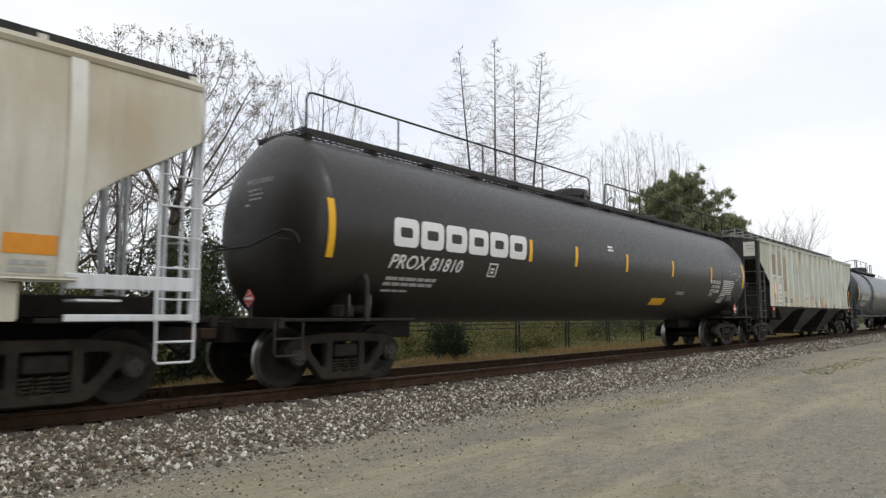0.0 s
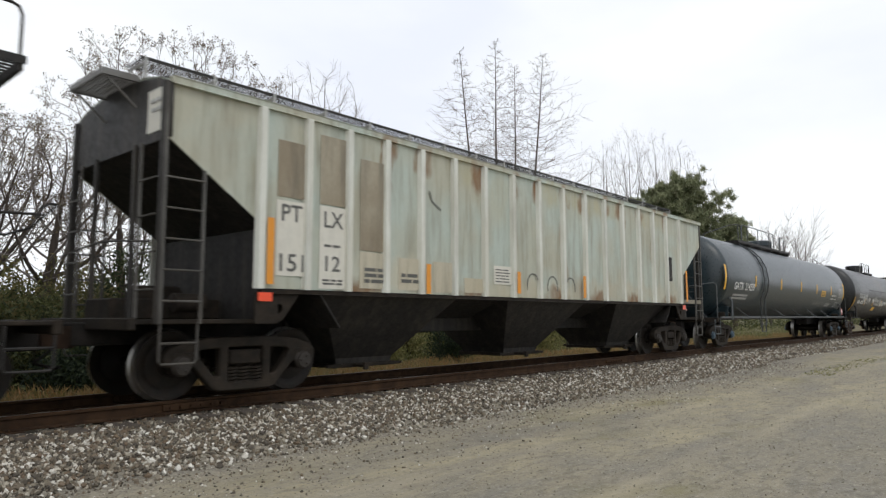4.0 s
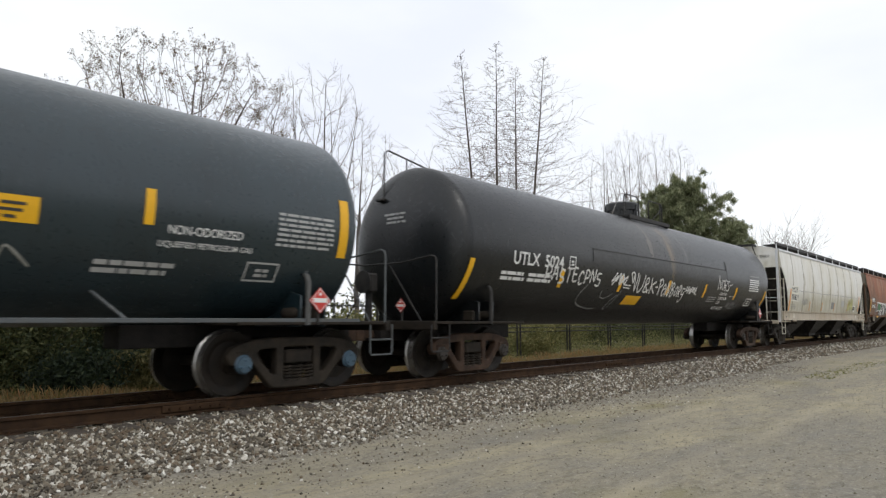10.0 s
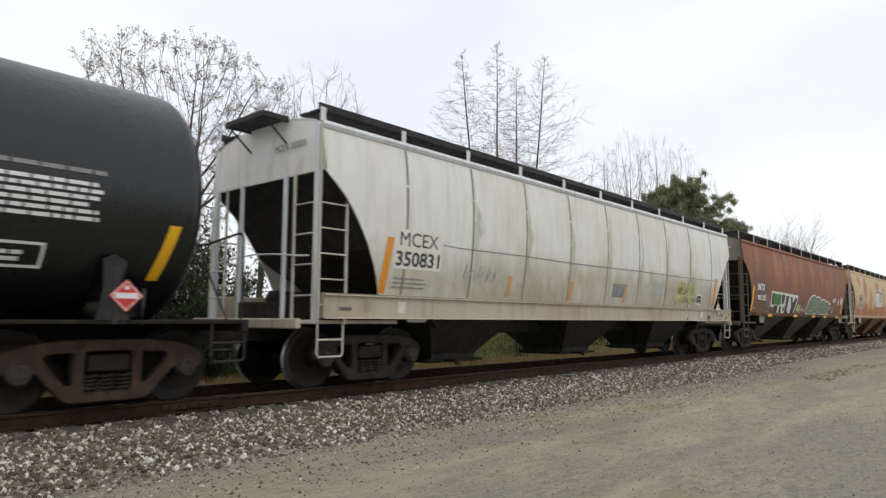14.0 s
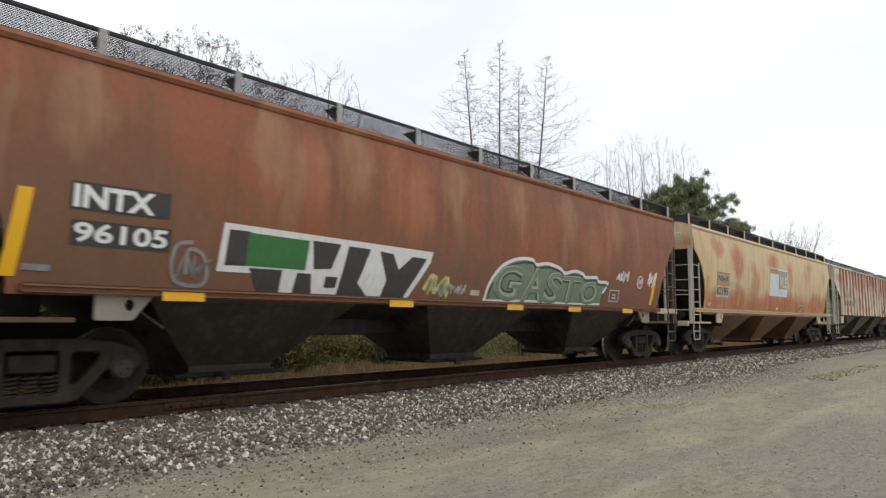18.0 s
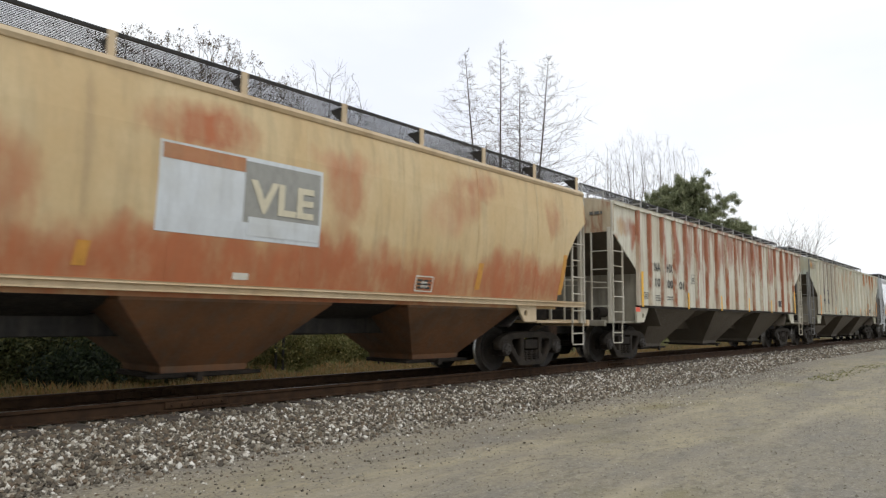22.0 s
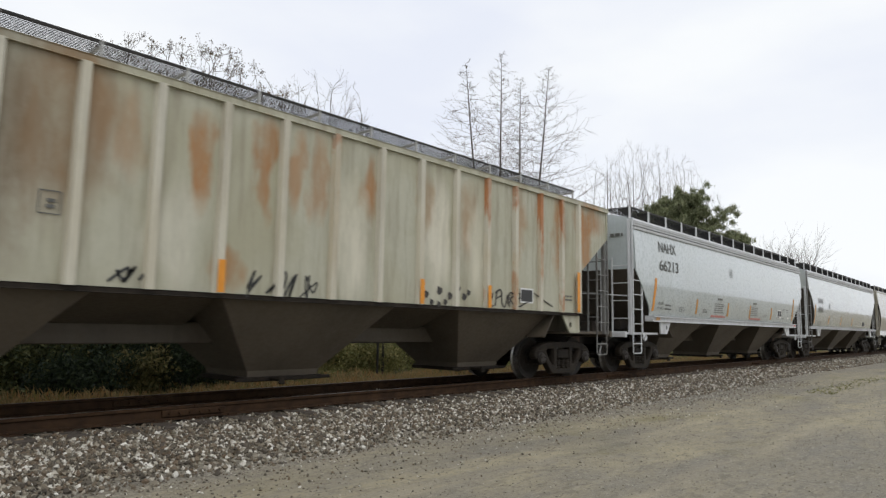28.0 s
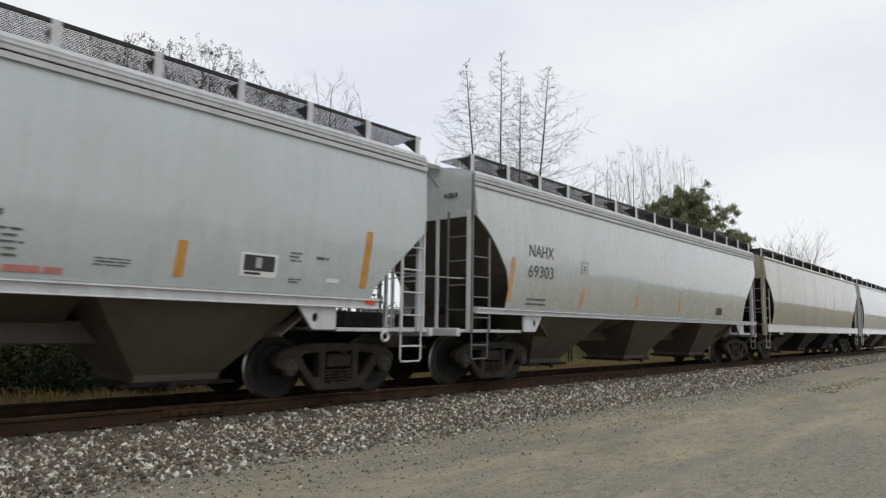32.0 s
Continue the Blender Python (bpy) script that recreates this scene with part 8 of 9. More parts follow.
for pts in ([(73.55, 1.92), (73.35, 1.70), (73.38, 1.52), (73.65, 1.42), (74.2, 1.36), (74.5, 1.38)], [(74.35, 1.80), (74.36, 1.66), (74.6, 1.62), (74.85, 1.70), (74.9, 1.74)],
            [(75.2, 1.72), (75.0, 1.55), (74.95, 1.38), (75.05, 1.36)], [(75.35, 1.85), (75.2, 1.6), (75.1, 1.40)], [(83.5, 1.62), (83.9, 1.50), (84.3, 1.52), (84.6, 1.66)]):
    s.ribbon(smooth_line(pts), 0.028, M["grey_spray"])
s.scrawl(83.45, 84.3, 1.50, 1.72, 4, M["grey_spray"], 12, 0.022)
s.panel(75.68, 76.56, 1.49, 1.72, M["yellow"], "yellow_plate", "", 0.25)
for wds, x, z, wd in (("LIQUEFIED", 82.36, 1.90, 0.66), ("PETROLEUM", 82.38, 1.76, 0.76), ("GAS", 82.39, 1.63, 0.30), ("NOT ODORIZED", 82.34, 1.44, 1.0)):
    s.text(wds, x, z, 0.10, "white", wd, 0.006)
s.lines(81.40, 1.68, 1.88, 0.80, 3, "dim_white", 0.4)
s.lines(83.35, 1.88, 1.93, 0.5, 1, "dim_white")
s.lines(85.22, 2.14, 2.60, 1.15, 6, "white", 0.55)
s.lines(85.25, 2.66, 2.74, 1.2, 1, "grey_spray")
s.boxed(85.25, 85.87, 1.60, 1.87, "white", 0.03)
part("placard_bracket", plate([[(86.42 - s.mid, 1.05), (86.80 - s.mid, 1.05), (86.66 - s.mid, 1.40), (86.74 - s.mid, 1.72), (86.60 - s.mid, 1.80), (86.48 - s.mid, 1.74), (86.50 - s.mid, 1.40)]], 0.03, 0.004), M["dark_rail"], UTLX[0], at=pose(0, -1.42, 0))
diamond(UTLX[0], 86.74 - s.mid, 1.33, -1.46, 0.19)
diamond(UTLX[0], 68.16 - s.mid, 1.34, -0.60, 0.13, turn=-90)
for xx, yy in ((86.74, -1.43), (68.19, -0.62)):
    part("placard_post", MB().box(xx - s.mid - 0.02, xx - s.mid + 0.02, yy, yy + 0.03, 1.0, 1.3, 0.004), M["dark_rail"], UTLX[0])
end_writing(UTLX, 0.35, 3.15, 0.65, 3, "dim_white", (68.60, 1.60, 2.57), 0.04)
part("hand_brake", MB().box(68.10 - s.mid, 68.30 - s.mid, 0.15, 0.50, 1.60, 1.98, 0.04).turn([(68.02 - s.mid, 0.05), (68.03 - s.mid, 0.22), (68.06 - s.mid, 0.22), (68.08 - s.mid, 0.05)], "x", (0, 0.32, 1.80), 18).box(68.14 - s.mid, 68.26 - s.mid, 0.26, 0.38, 1.0, 1.62, 0.02), M["dark_rail"], UTLX[0])
manway(UTLX[0], 78.38 - s.mid, 0.47, 4.10, 4.66, P["tank_black"])
for ya, yb in ((-0.80, -0.50), (0.50, 0.80)):
    tagged(part("roof_walk", grating(77.2 - s.mid, 80.0 - s.mid, ya, yb, 4.10, 0.12, 0.14), M["dark_rail"], UTLX[0]), kind="stuff")
part("walk_edge", MB().box(77.2 - s.mid, 80.0 - s.mid, -0.82, -0.80, 4.01, 4.12, 0.003), M["dark_rail"], UTLX[0])
for x in (77.3, 79.9):
    part("walk_support", MB().box(x - s.mid - 0.04, x - s.mid + 0.04, -0.80, 0.80, 3.94, 4.08, 0.006), M["dark_rail"], UTLX[0])
handrail(UTLX[0], [x - s.mid for x in (77.18, 77.30, 78.12)], -0.66, 4.08, 4.74, M["dark_rail"])
handrail(UTLX[0], [x - s.mid for x in (78.80, 79.66, 79.80)], -0.66, 4.08, 4.74, M["dark_rail"])
part("climb_rail", MB().tube([(76.5 - s.mid, -0.62, 4.04), (77.0 - s.mid, -0.62, 4.70), (77.2 - s.mid, -0.64, 4.73)], 0.016, 6), P["post_grey"], UTLX[0], smooth=True)
part("rail_brace", MB().tube([(79.0 - s.mid, -0.66, 4.12), (79.78 - s.mid, -0.66, 4.60)], 0.014, 6), M["dark_rail"], UTLX[0])
part("head_rail", MB().tube([(68.75 - s.mid, 0.5, 3.5), (68.75 - s.mid, 0.5, 4.5), (68.85 - s.mid, 0.5, 4.58), (70.2 - s.mid, 0.2, 4.22)], 0.018, 6).tube([(69.3 - s.mid, 0.4, 4.46), (69.3 - s.mid, 0.4, 4.05)], 0.016, 6), M["dark_rail"], UTLX[0], smooth=True)
part("head_step", MB().box(68.62 - s.mid, 68.86 - s.mid, 0.40, 0.62, 3.48, 3.54, 0.015), M["dark_rail"], UTLX[0])
# MCEX
M["rust_dark"] = weathered_paint("dark_rust_scab", (0.10, 0.042, 0.02), (0.05, 0.024, 0.013), 0.3, (0.18, 0.07, 0.03), 0.4)
M["stencil_pale"] = plain_paint("pale_stencil_patch", (0.74, 0.72, 0.63), 0.6, 0.2)
s = Side(MCEX)
s.panel(91.05, 92.22, 1.91, 2.57, M["stencil_pale"], "stencil_panel")
s.text("MCEX", 91.17, 2.29, 0.235, "ink", 0.94, 0.0)
s.text("350831", 91.10, 1.955, 0.25, "ink", 1.07, 0.022)
s.stripe(90.78, 1.50, 2.41, 0.15, "orange", 0.11)
for x in (94.22, 96.62, 99.29):
    s.stripe(x, 1.53, 1.95, 0.13, "ghost_orange", 0.15)
s.stripe(102.6, 1.54, 1.97, 0.11, "ghost_orange", 0.1)
s.stripe(105.65, 1.60, 2.46, 0.15, "orange", 0.11)
s.lines(91.08, 1.59, 1.81, 0.80, 3, "grey_spray", 0.35)
s.panel(98.72, 99.48, 1.66, 2.00, M["grey_spray"], "faded_sign")
s.panel(101.09, 101.74, 1.80, 2.13, M["dim_white"], "faded_sign")
s.scrawl(102.7, 103.95, 1.62, 2.32, 6, M["olive_spray"], 21, 0.05, 0.1, 6)
s.scrawl(102.6, 104.09, 1.60, 1.95, 7, M["olive_spray"], 25, 0.045, 0.1, 6)
s.scrawl(102.89, 104.38, 1.62, 1.86, 5, M["grey_spray"], 22, 0.02)
s.panel(104.26, 104.66, 1.58, 1.90, M["white"], "label_plate", "black and white label plate")
s.panel(104.29, 104.62, 1.63, 1.86, M["ink"], "label_face", "", 0, 0.004)
s.lines(104.32, 1.65, 1.84, 0.28, 2, "dim_white", 0.3, 0.012)
diamond(MCEX[0], 105.84 - s.mid, 1.46, -1.60, 0.21, "worn white diamond placard holder", (M["sign_white"], M["sign_white"]))
for pts in ([(105.84, 1.34), (105.84, 1.58)], [(105.76, 1.52), (105.92, 1.52)], [(105.74, 1.44), (105.78, 1.38), (105.84, 1.36), (105.90, 1.38), (105.94, 1.44)]):
    m = MB()
    for (xa, za), (xb, zb) in zip(pts, pts[1:]):
        m.tube([(xa - s.mid, -1.612, za), (xb - s.mid, -1.612, zb)], 0.009, 5)
    part("emblem_stroke", m, M["grey_ink"], MCEX[0])
s.ribbon([(92.25, 2.39), (92.66, 2.37), (94.87, 2.38), (96.79, 2.36), (99.77, 2.38), (103.04, 2.37), (106.02, 2.38)], 0.016, M["grey_spray"], "weld_seam", 0.002)
s.scrawl(92.85, 93.81, 1.75, 2.1, 6, M["dim_white"], 24, 0.02)
for x in (90.4, 91.15, 104.38, 105.39):
    s.panel(x, x + 0.16, 1.15, 1.36, M["brown_repaint"] if x in (90.4, 105.39) else M["sign_white"], "sill_patch", "", 0, 0.145)
for x, z, r in ((105.0, 1.20, 0.09), (106.15, 1.26, 0.07), (106.55, 1.18, 0.06), (106.8, 1.30, 0.05), (103.2, 1.14, 0.05)):
    part("rust_hole", plate([[(x - s.mid + r * (1 + 0.3 * math.sin(k * 2.1)) * math.cos(k * 0.6283), z + r * 0.8 * (1 + 0.3 * math.cos(k * 1.7)) * math.sin(k * 0.6283)) for k in range(10)]], 0.004), M["rust_dark"], MCEX[0], at=pose(0, -1.606, 0))
s.lines(89.9, 1.2, 1.3, 0.3, 1, "grey_ink", 0.5, 0.15)
end_text(MCEX, "MCEX 350831", -0.35, 3.72, 0.11, 0.80, "grey_ink", 89.53)
# INTX
s = Side(INTX)
s.panel(110.90, 112.02, 2.24, 2.55, M["char_spray"], "stencil_panel")
s.panel(110.93, 112.06, 1.85, 2.13, M["char_spray"], "stencil_panel")
s.text("INTX", 110.93, 2.265, 0.255, "white", 0.90, 0.035)
s.text("96105", 110.96, 1.885, 0.225, "white", 1.06, 0.026)
s.stripe(110.30, 1.48, 2.41, 0.15, "yellow", 0.10)
s.stripe(125.55, 1.50, 2.36, 0.15, "yellow", 0.16)
for x in (111.97, 115.70, 118.88, 121.16, 123.75):
    s.panel(x, x + 0.54, 1.265, 1.375, M["yellow"], "sill_stripe", "yellow reflective sill stripe", 0, 0.165)
s.lines(110.5, 1.55, 1.66, 0.3, 1, "grey_spray")
tx = 112.75
w_ = M["white_spray"]
for pts in ([(0, 2.20), (4.0, 2.14), (3.95, 1.98), (3.45, 1.40), (0.75, 1.40), (0.72, 1.66), (-0.05, 1.66)],):
    s.blob([(tx + x, 1.36 + (z - 1.40) * 1.17) for x, z in pts], w_)
for pts in ([(0.08, 2.13), (0.40, 2.13), (0.40, 1.74), (0.05, 1.73)], [(0.42, 1.72), (0.95, 1.72), (0.93, 1.42), (0.62, 1.42)], [(1.42, 2.11), (1.95, 2.10), (1.80, 1.78), (1.48, 1.76)],
            [(1.2, 1.70), (1.45, 1.70), (1.50, 1.42), (1.15, 1.42)], [(2.10, 2.09), (2.55, 2.08), (2.35, 1.62), (2.62, 1.42), (1.95, 1.42)],
            [(2.75, 2.07), (3.05, 2.05), (3.2, 1.84), (3.5, 2.04), (3.85, 2.03), (3.35, 1.42), (2.85, 1.42), (2.95, 1.68)], [(1.72, 1.68), (1.95, 1.68), (1.92, 1.54), (1.70, 1.54)]):
    s.blob([(tx + x, 1.36 + (z - 1.40) * 1.17) for x, z in pts], M["char_spray"], proud=0.006)
s.blob([(tx + 0.36, 2.20), (tx + 1.36, 2.18), (tx + 1.33, 1.76), (tx + 0.36, 1.76)], M["green_spray"], proud=0.009)
s.ribbon(smooth_line([(112.35, 2.0), (112.15, 1.95), (112.1, 1.7), (112.2, 1.5), (112.5, 1.47), (112.58, 1.6), (112.5, 1.85), (112.3, 1.9), (112.3, 1.6)]), 0.05, M["grey_spray"])
s.scrawl(112.2, 112.55, 1.55, 1.85, 2, M["grey_spray"], 31, 0.03)
gx0 = 118.32
outer = [(x, 1.42 + (z - 1.44) * 1.15) for x, z in [(0, 1.44), (0.10, 1.75), (0.45, 2.05), (0.95, 2.20), (1.45, 2.22), (1.6, 2.14), (2.05, 2.18), (2.55, 2.12), (2.75, 2.04), (3.2, 2.10), (3.55, 2.06), (3.7, 2.0), (4.2, 2.02), (4.3, 1.94), (4.78, 1.92), (4.55, 1.70), (4.5, 1.44)]]
s.blob([(gx0 + x, z) for x, z in smooth_line(outer, 3)], M["sage_spray"])
s.ribbon([(gx0 + x, z) for x, z in smooth_line(outer[:-1], 4)], 0.07, M["white_spray"], proud=0.007)
s.ribbon([(gx0 + x * 0.985 + 0.07, z - 0.075) for x, z in smooth_line(outer[:-1], 4)], 0.045, M["sage_dark"], proud=0.008)
for wds, x, z, h, wd in (("G", 0.22, 1.46, 0.70, 0.95), ("A", 1.15, 1.44, 0.72, 0.85), ("S", 1.98, 1.44, 0.67, 0.72), ("T", 2.70, 1.46, 0.60, 0.80), ("O", 3.50, 1.45, 0.53, 0.85)):
    s.text(wds, gx0 + x, z, h, "sage_dark", wd, 0.060, 0.15, 0.006)
    s.text(wds, gx0 + x, z, h, "sage_light", wd, 0.028, 0.15, 0.010)
    s.text(wds, gx0 + x + 0.02, z - 0.02, h, "sage_spray", wd, -0.004, 0.15, 0.014)
s.ribbon(smooth_line([(gx0 - 0.05, 1.43), (gx0 + 1.5, 1.46), (gx0 + 3.0, 1.44), (gx0 + 4.5, 1.46)]), 0.05, M["white_spray"], proud=0.009)
s.boxed(123.24, 123.74, 1.53, 1.83, "dim_white", 0.03)
s.scrawl(123.52, 124.27, 2.02, 2.34, 4, M["white_spray"], 33, 0.035)
s.ribbon([(124.85 + 0.16 * math.cos(t), 2.08 + 0.16 * math.sin(t)) for t in [k * 0.6 for k in range(12)]], 0.03, M["white_spray"])
s.scrawl(124.7, 125.0, 1.98, 2.2, 2, M["white_spray"], 34, 0.03)
s.scrawl(125.3, 125.75, 1.95, 2.4, 2, M["white_spray"], 35, 0.05)
s.scrawl(116.6, 117.2, 1.46, 1.84, 4, M["olive_spray"], 36, 0.06, 0.1, 4)
s.scrawl(116.9, 117.75, 1.52, 1.72, 6, M["dim_white"], 37, 0.03)
s.panel(117.89, 118.15, 1.52, 1.62, M["cream_repaint"], "paint_tag")
part("end_beam", MB().box(125.9 - s.mid, 127.3 - s.mid, -1.52, -1.44, 1.27, 1.42, 0.01), P["sill_tan"], INTX[0])
end_writing(INTX, -0.75, 3.75, 0.5, 1, "dim_white", 109.325, 0.08)
# tan hopper
M["worn_orange"] = plain_paint("worn_orange_stripe", (0.56, 0.27, 0.045), 0.6, 0.5)
M["ghost_orange_red"] = plain_paint("faded_orange_red_frame", (0.46, 0.13, 0.06), 0.6, 0.4)
s = Side(N62)
s.panel(130.49, 131.68, 2.27, 2.70, M["ghost_orange_red"], "stencil_panel")
s.panel(130.55, 131.62, 2.32, 2.65, M["cream_repaint"], "stencil_panel", "", 0, 0.004)
s.panel(130.62, 131.56, 2.29, 2.36, M["worn_orange"], "stencil_panel", "", 0, 0.006)
s.panel(130.46, 131.64, 1.88, 2.27, M["cream_repaint"], "stencil_panel")
s.text("NAHX", 130.60, 2.37, 0.245, "sage_dark", 0.98, 0.03, 0, 0.009)
s.text("62195", 130.50, 1.94, 0.27, "sage_dark", 1.10, 0.03)
s.panel(136.26, 138.70, 2.09, 3.20, M["sky_board"], "sign_board", "weathered pale blue billboard panel")
s.panel(136.30, 137.42, 2.98, 3.17, M["rust_board"], "rust_bleed", "", 0, 0.004)
s.panel(137.42, 138.66, 2.32, 3.14, M["board_grey"], "board_shape", "", 0, 0.003)
s.text("VLE", 137.50, 2.46, 0.44, "board_cream", 1.05, 0.03, 0.0, 0.012)
s.panel(137.5, 138.66, 2.15, 2.40, M["sky_board"], "board_shape", "", 0, 0.007)
s.stripe(129.52, 1.64, 2.52, 0.14, "worn_orange", 0.12)
s.stripe(132.60, 1.62, 2.0, 0.14, "worn_orange", 0.12)
s.stripe(135.4, 1.62, 1.9, 0.14, "worn_orange", 0.12)
s.stripe(142.4, 1.62, 2.12, 0.14, "worn_orange", 0.12)
s.stripe(145.3, 1.62, 2.5, 0.14, "worn_orange", 0.12)
s.boxed(131.88, 132.12, 2.24, 2.48, "dim_white", 0.015)
s.panel(137.37, 137.60, 1.56, 1.65, M["sign_white"], "paint_tag")
s.boxed(140.80, 141.24, 1.53, 1.80, "sign_white", 0.02)
s.lines(140.84, 1.58, 1.76, 0.36, 3, "ink")
s.boxed(129.86, 130.12, 1.58, 1.68, "sign_white", 0.012)
end_writing(N62, -0.75, 3.78, 0.45, 2, "sign_white", 128.55, 0.07)
# rusty white ribbed hopper
s = Side(N100)
for wds, x, z, wd in (("NA", 150.22, 2.43, 0.40), ("HX", 151.06, 2.44, 0.40), ("10", 150.28, 2.0, 0.31), ("00", 151.07, 1.99, 0.39), ("01", 151.92, 1.99, 0.33)):
    s.text(wds, x, z, 0.24, "ink", wd, 0.012)
s.stripe(149.26, 1.44, 2.36, 0.12, "yellow", proud=0.078)
for x in (152.36, 155.12, 157.9, 160.6):
    s.stripe(x, 1.42, 1.90, 0.10, "yellow", proud=0.078)
s.stripe(163.9, 1.44, 2.36, 0.12, "yellow", proud=0.078)
s.boxed(149.57, 149.80, 1.66, 1.83, "grey_ink", 0.015)
s.boxed(152.81, 153.10, 2.20, 2.47, "grey_ink", 0.012)
s.lines(150.27, 1.62, 1.81, 0.38, 3, "grey_ink", 0.4)
s.lines(151.05, 1.66, 1.80, 0.42, 2, "grey_ink", 0.4)
s.panel(161.85, 162.25, 1.67, 1.92, M["ink"], "label_plate")
s.panel(149.0, 149.25, 1.30, 1.42, M["red_lamp"], "reflector", "small red reflector", 0, 0.03)
end_writing(N100, -0.9, 3.75, 0.4, 1, "grey_ink", 147.88, 0.08)
# grey-beige ribbed hopper
s = Side(GACX)
for wds, x, z, wd in (("GA", 169.43, 2.46, 0.42), ("CX", 170.20, 2.44, 0.43), ("95", 169.43, 1.99, 0.42), ("48", 170.21, 1.99, 0.41)):
    s.text(wds, x, z, 0.25, "ink", wd, 0.018)
s.stripe(168.46, 1.43, 2.36, 0.12, "orange", proud=0.078)
for x in (171.55, 174.16, 177.88, 179.74):
    s.stripe(x, 1.48, 1.90, 0.10, "orange", proud=0.078)
s.stripe(183.02, 1.49, 2.39, 0.12, "orange", proud=0.078)
for k in range(4):
    s.panel(167.22 + 0.06 * k, 168.15, 3.58 + 0.075 * k, 3.61 + 0.075 * k, M["brown_repaint"], "logo_bar")
s.blob([(167.14, 3.84), (167.42, 3.82), (167.36, 3.66), (167.22, 3.60)], M["worn_orange"], "logo_shape")
s.boxed(172.09, 172.31, 2.21, 2.47, "grey_ink", 0.012)
s.lines(169.4, 1.60, 1.75, 0.4, 2, "grey_ink", 0.35)
s.lines(170.2, 1.60, 1.75, 0.4, 2, "grey_ink", 0.35)
s.scrawl(172.85, 173.4, 1.52, 1.74, 3, M["ink"], 41, 0.03)
s.scrawl(174.6, 175.8, 1.44, 1.82, 4, M["ink"], 42, 0.025)
for x, z, r in ((178.10, 1.66, 0.06), (178.24, 1.53, 0.05), (178.44, 1.74, 0.07), (178.42, 1.50, 0.05), (178.60, 1.54, 0.05), (178.72, 1.66, 0.06), (178.95, 1.80, 0.06), (179.12, 1.66, 0.06), (179.24, 1.74, 0.05)):
    s.blob([(x + r * (1 + 0.25 * math.sin(k * 2.3)) * math.cos(k * 0.628), z + r * (1 + 0.3 * math.cos(k * 1.7)) * math.sin(k * 0.628)) for k in range(10)], M["char_spray"], "graffiti_dot", 0.004)
for x, strokes in ((179.86, [[(0.0, 0.62), (0.45, 0.66), (0.1, 0.1), (0.55, 0.0)]]), (180.02, [[(0.1, 0.0), (0.35, 0.9)], [(0.1, 0.75), (0.75, 0.95), (0.9, 0.65), (0.3, 0.45)]]), (180.24, [[(0.1, 0.8), (0.1, 0.2), (0.5, 0.0), (0.85, 0.7), (0.9, 0.15)]]), (180.47, [[(0.2, 0.0), (0.2, 0.8), (0.8, 0.7), (0.3, 0.45), (0.95, 0.0)]]), (180.70, [[(0.1, 0.45), (0.8, 0.6), (0.5, 0.85), (0.05, 0.35), (0.6, 0.05), (1.3, 0.25), (2.4, 0.5)]])):
    for pts in strokes:
        s.ribbon(smooth_line([(x + u * 0.25, 1.52 + v * 0.34) for u, v in pts], 4), 0.030, M["char_spray"], proud=0.006)
s.ribbon([(181.35, 1.84), (181.75, 1.70), (182.1, 1.58)], 0.025, M["char_spray"], proud=0.006)
s.panel(180.88, 181.34, 1.62, 1.92, M["white"], "label_plate", "black label plate with a white border", 0, 0.006)
s.panel(180.91, 181.31, 1.65, 1.89, M["ink"], "label_face", "", 0, 0.010)
s.lines(182.55, 1.74, 1.90, 0.36, 2, "grey_ink", 0.4)
s.boxed(168.75, 168.98, 1.66, 1.83, "grey_ink", 0.012)
# light grey hoppers
s = Side(N662)
s.text("NAHX", 187.62, 3.30, 0.29, "grey_ink", 1.18, 0.012)
s.text("66213", 187.64, 2.78, 0.31, "grey_ink", 1.30, 0.012)
s.stripe(187.32, 1.65, 2.55, 0.13, "orange", 0.04)
for x in (190.42, 193.21, 195.53, 198.13):
    s.stripe(x, 1.65, 2.10, 0.12, "worn_orange", 0.04)
s.stripe(201.13, 1.67, 2.56, 0.13, "worn_orange", 0.05)
s.text("LD LMT", 187.65, 1.84, 0.075, "grey_ink", 0.40, 0.002)
s.text("LT WT", 187.65, 1.71, 0.075, "grey_ink", 0.36, 0.002)
s.lines(188.16, 1.71, 1.92, 0.45, 2, "grey_ink", 0.4)
s.lines(192.0 + 0.22, 2.15, 2.23, 0.46, 1, "grey_ink", 0.8)
s.lines(192.0, 1.74, 2.08, 0.92, 5, "grey_ink", 0.35)
s.lines(191.75, 1.585, 1.68, 1.55, 1, "ghost_red", 0.75)
s.lines(195.63 + 0.22, 2.15, 2.23, 0.46, 1, "grey_ink", 0.8)
s.lines(195.63, 1.74, 2.08, 0.85, 5, "grey_ink", 0.35)
s.lines(195.58, 1.585, 1.68, 1.3, 1, "ghost_red", 0.75)
s.boxed(189.2, 189.5, 1.68, 1.82, "grey_ink", 0.012)
s.lines(191.0, 1.72, 1.84, 0.42, 3, "grey_ink", 0.4)
s.lines(197.19, 1.72, 1.83, 0.42, 3, "grey_ink", 0.35)
s.lines(199.78, 1.98, 2.14, 0.22, 3, "grey_ink", 0.35)
s.lines(200.24, 2.04, 2.12, 0.25, 1, "grey_ink", 0.5)
s.lines(199.79, 1.68, 1.76, 0.22, 2, "grey_ink", 0.4)
s.panel(200.47, 200.71, 1.72, 1.78, M["white"], "paint_tag")
s.panel(199.03, 199.59, 1.72, 2.04, M["white"], "label_plate")
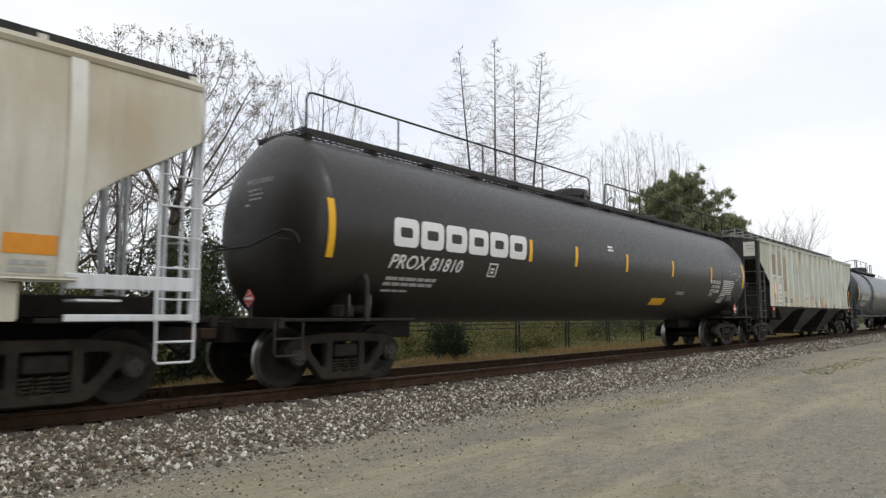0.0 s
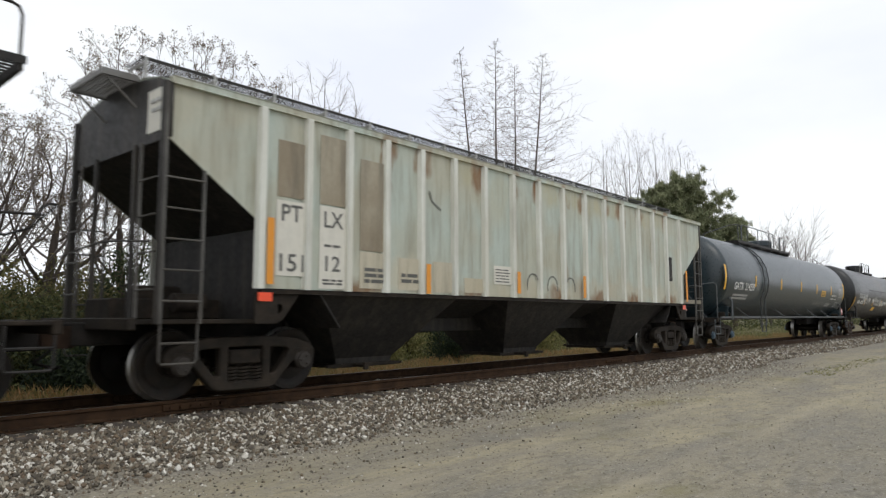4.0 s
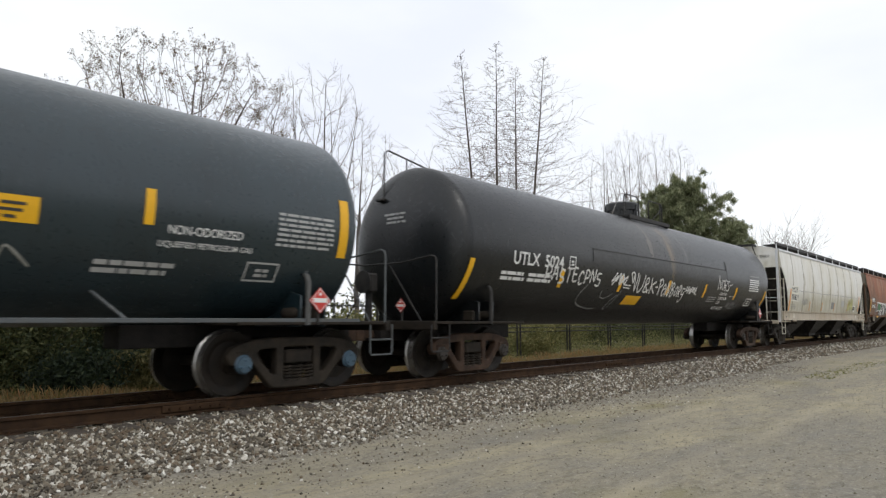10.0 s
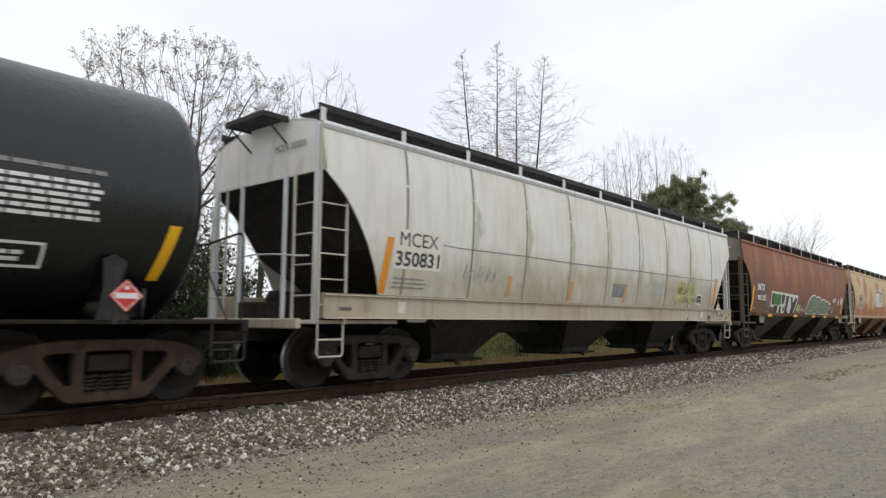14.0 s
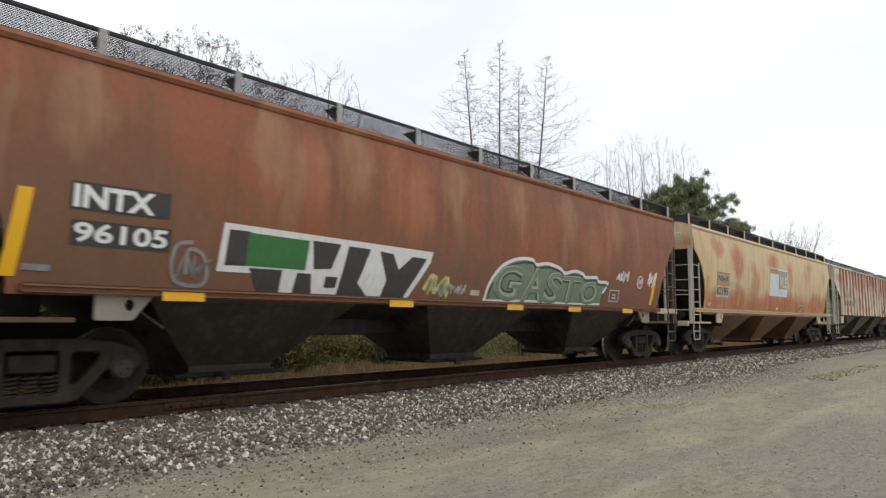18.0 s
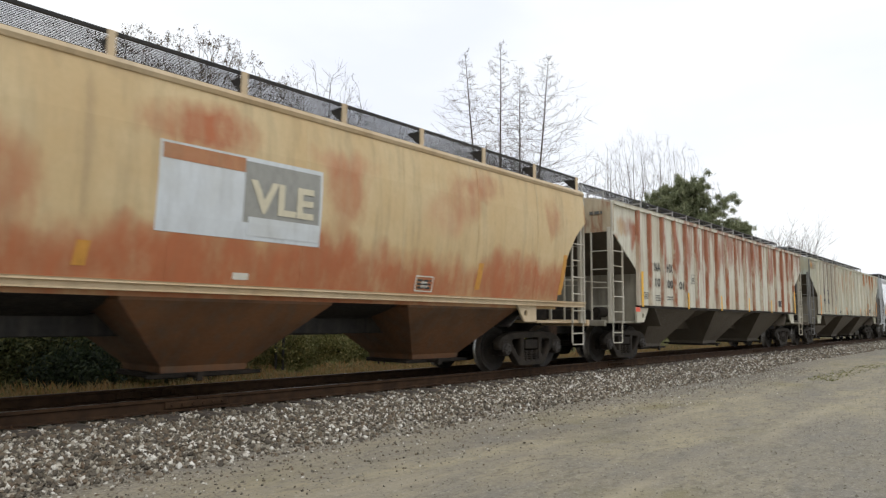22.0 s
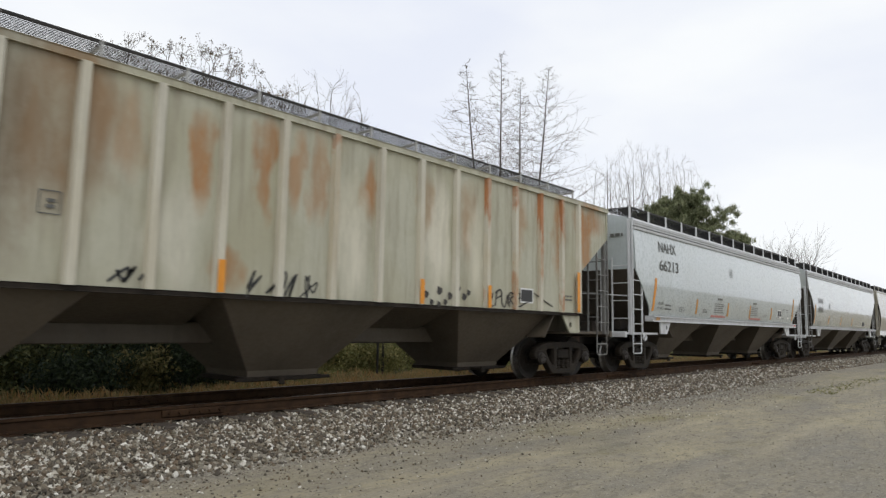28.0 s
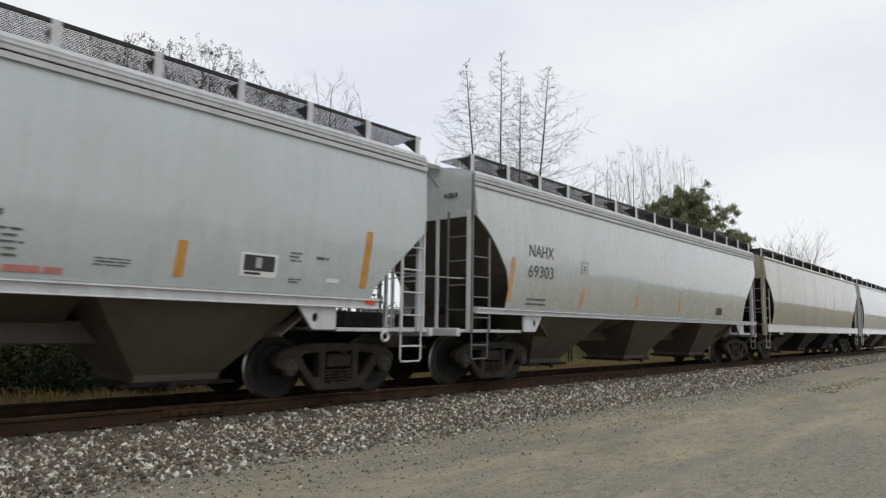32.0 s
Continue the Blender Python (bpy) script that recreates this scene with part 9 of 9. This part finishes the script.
s.panel(199.07, 199.55, 1.80, 2.01, M["ink"], "label_face", "", 0, 0.004)
s.panel(199.25, 199.34, 1.84, 1.98, M["dim_white"], "label_mark", "", 0, 0.008)
s.panel(199.09, 199.34, 1.75, 1.78, M["ink"], "label_mark", "", 0, 0.004)
s.panel(201.19, 201.37, 1.42, 1.50, M["red_lamp"], "sill_mark", "small red sill mark", 0, 0.15)
s.panel(187.38, 187.62, 1.40, 1.50, M["ghost_orange"], "sill_mark", "", 0, 0.15)
s.boxed(193.29, 193.57, 2.97, 3.25, "grey_ink", 0.012)
end_writing(N662, -0.9, 3.6, 0.4, 1, "grey_ink", 186.12, 0.08)
for xx in (188.0, 201.22):
    part("tow_loop", MB().turn([(-0.03, 0.075), (0.0, 0.10), (0.03, 0.075), (0.0, 0.05), (-0.03, 0.075)], "y", (xx - 1.1 - s.mid if xx < 190 else xx + 0.5 - s.mid, -1.47, 0.93), 18, False), P["light_trim"], N662[0], smooth=True)
s = Side(N693)
s.text("NAHX", 205.32, 2.58, 0.25, "grey_ink", 0.92, 0.004)
s.text("69303", 205.32, 2.15, 0.26, "grey_ink", 0.95, 0.004)
s.stripe(204.67, 1.61, 2.50, 0.13, "ghost_orange", 0.06)
for x in (207.51, 210.33, 213.15):
    s.stripe(x, 1.62, 2.02, 0.12, "ghost_orange", 0.14)
s.lines(205.35, 1.58, 1.78, 0.8, 2, "grey_ink", 0.4)
s.panel(216.21, 216.75, 1.64, 1.87, M["ink"], "label_plate")
s.boxed(207.43, 207.73, 2.37, 2.64, "grey_ink", 0.012)
end_writing(N693, -0.8, 3.6, 0.45, 1, "grey_ink", 203.535, 0.08)


# ---- movement ----
def motions():
    """The train rolls by at about six metres a second; its wheels turn with it."""
    for (car, mid, surf), run in zip(CARS, NUDGE):
        walk(car, [(t, pose(mid + run - s, TRACK_Y, 0)) for t, s in enumerate(ROLLED)])
    rows = []
    for i in range(321):
        t = i / 10
        k = min(31, int(t))
        s = ROLLED[k] + (ROLLED[k + 1] - ROLLED[k]) * (t - k)
        rows.append((t, Matrix.Rotation(-s / WR, 4, "Y")))
    lead = WHEELSETS[0]
    walk(lead, rows)
    for w in WHEELSETS[1:]:
        w.rotation_mode = "QUATERNION"
        w.animation_data_create()
        w.animation_data.action = lead.animation_data.action
        w.animation_data.action_slot = lead.animation_data.action_slot


motions()
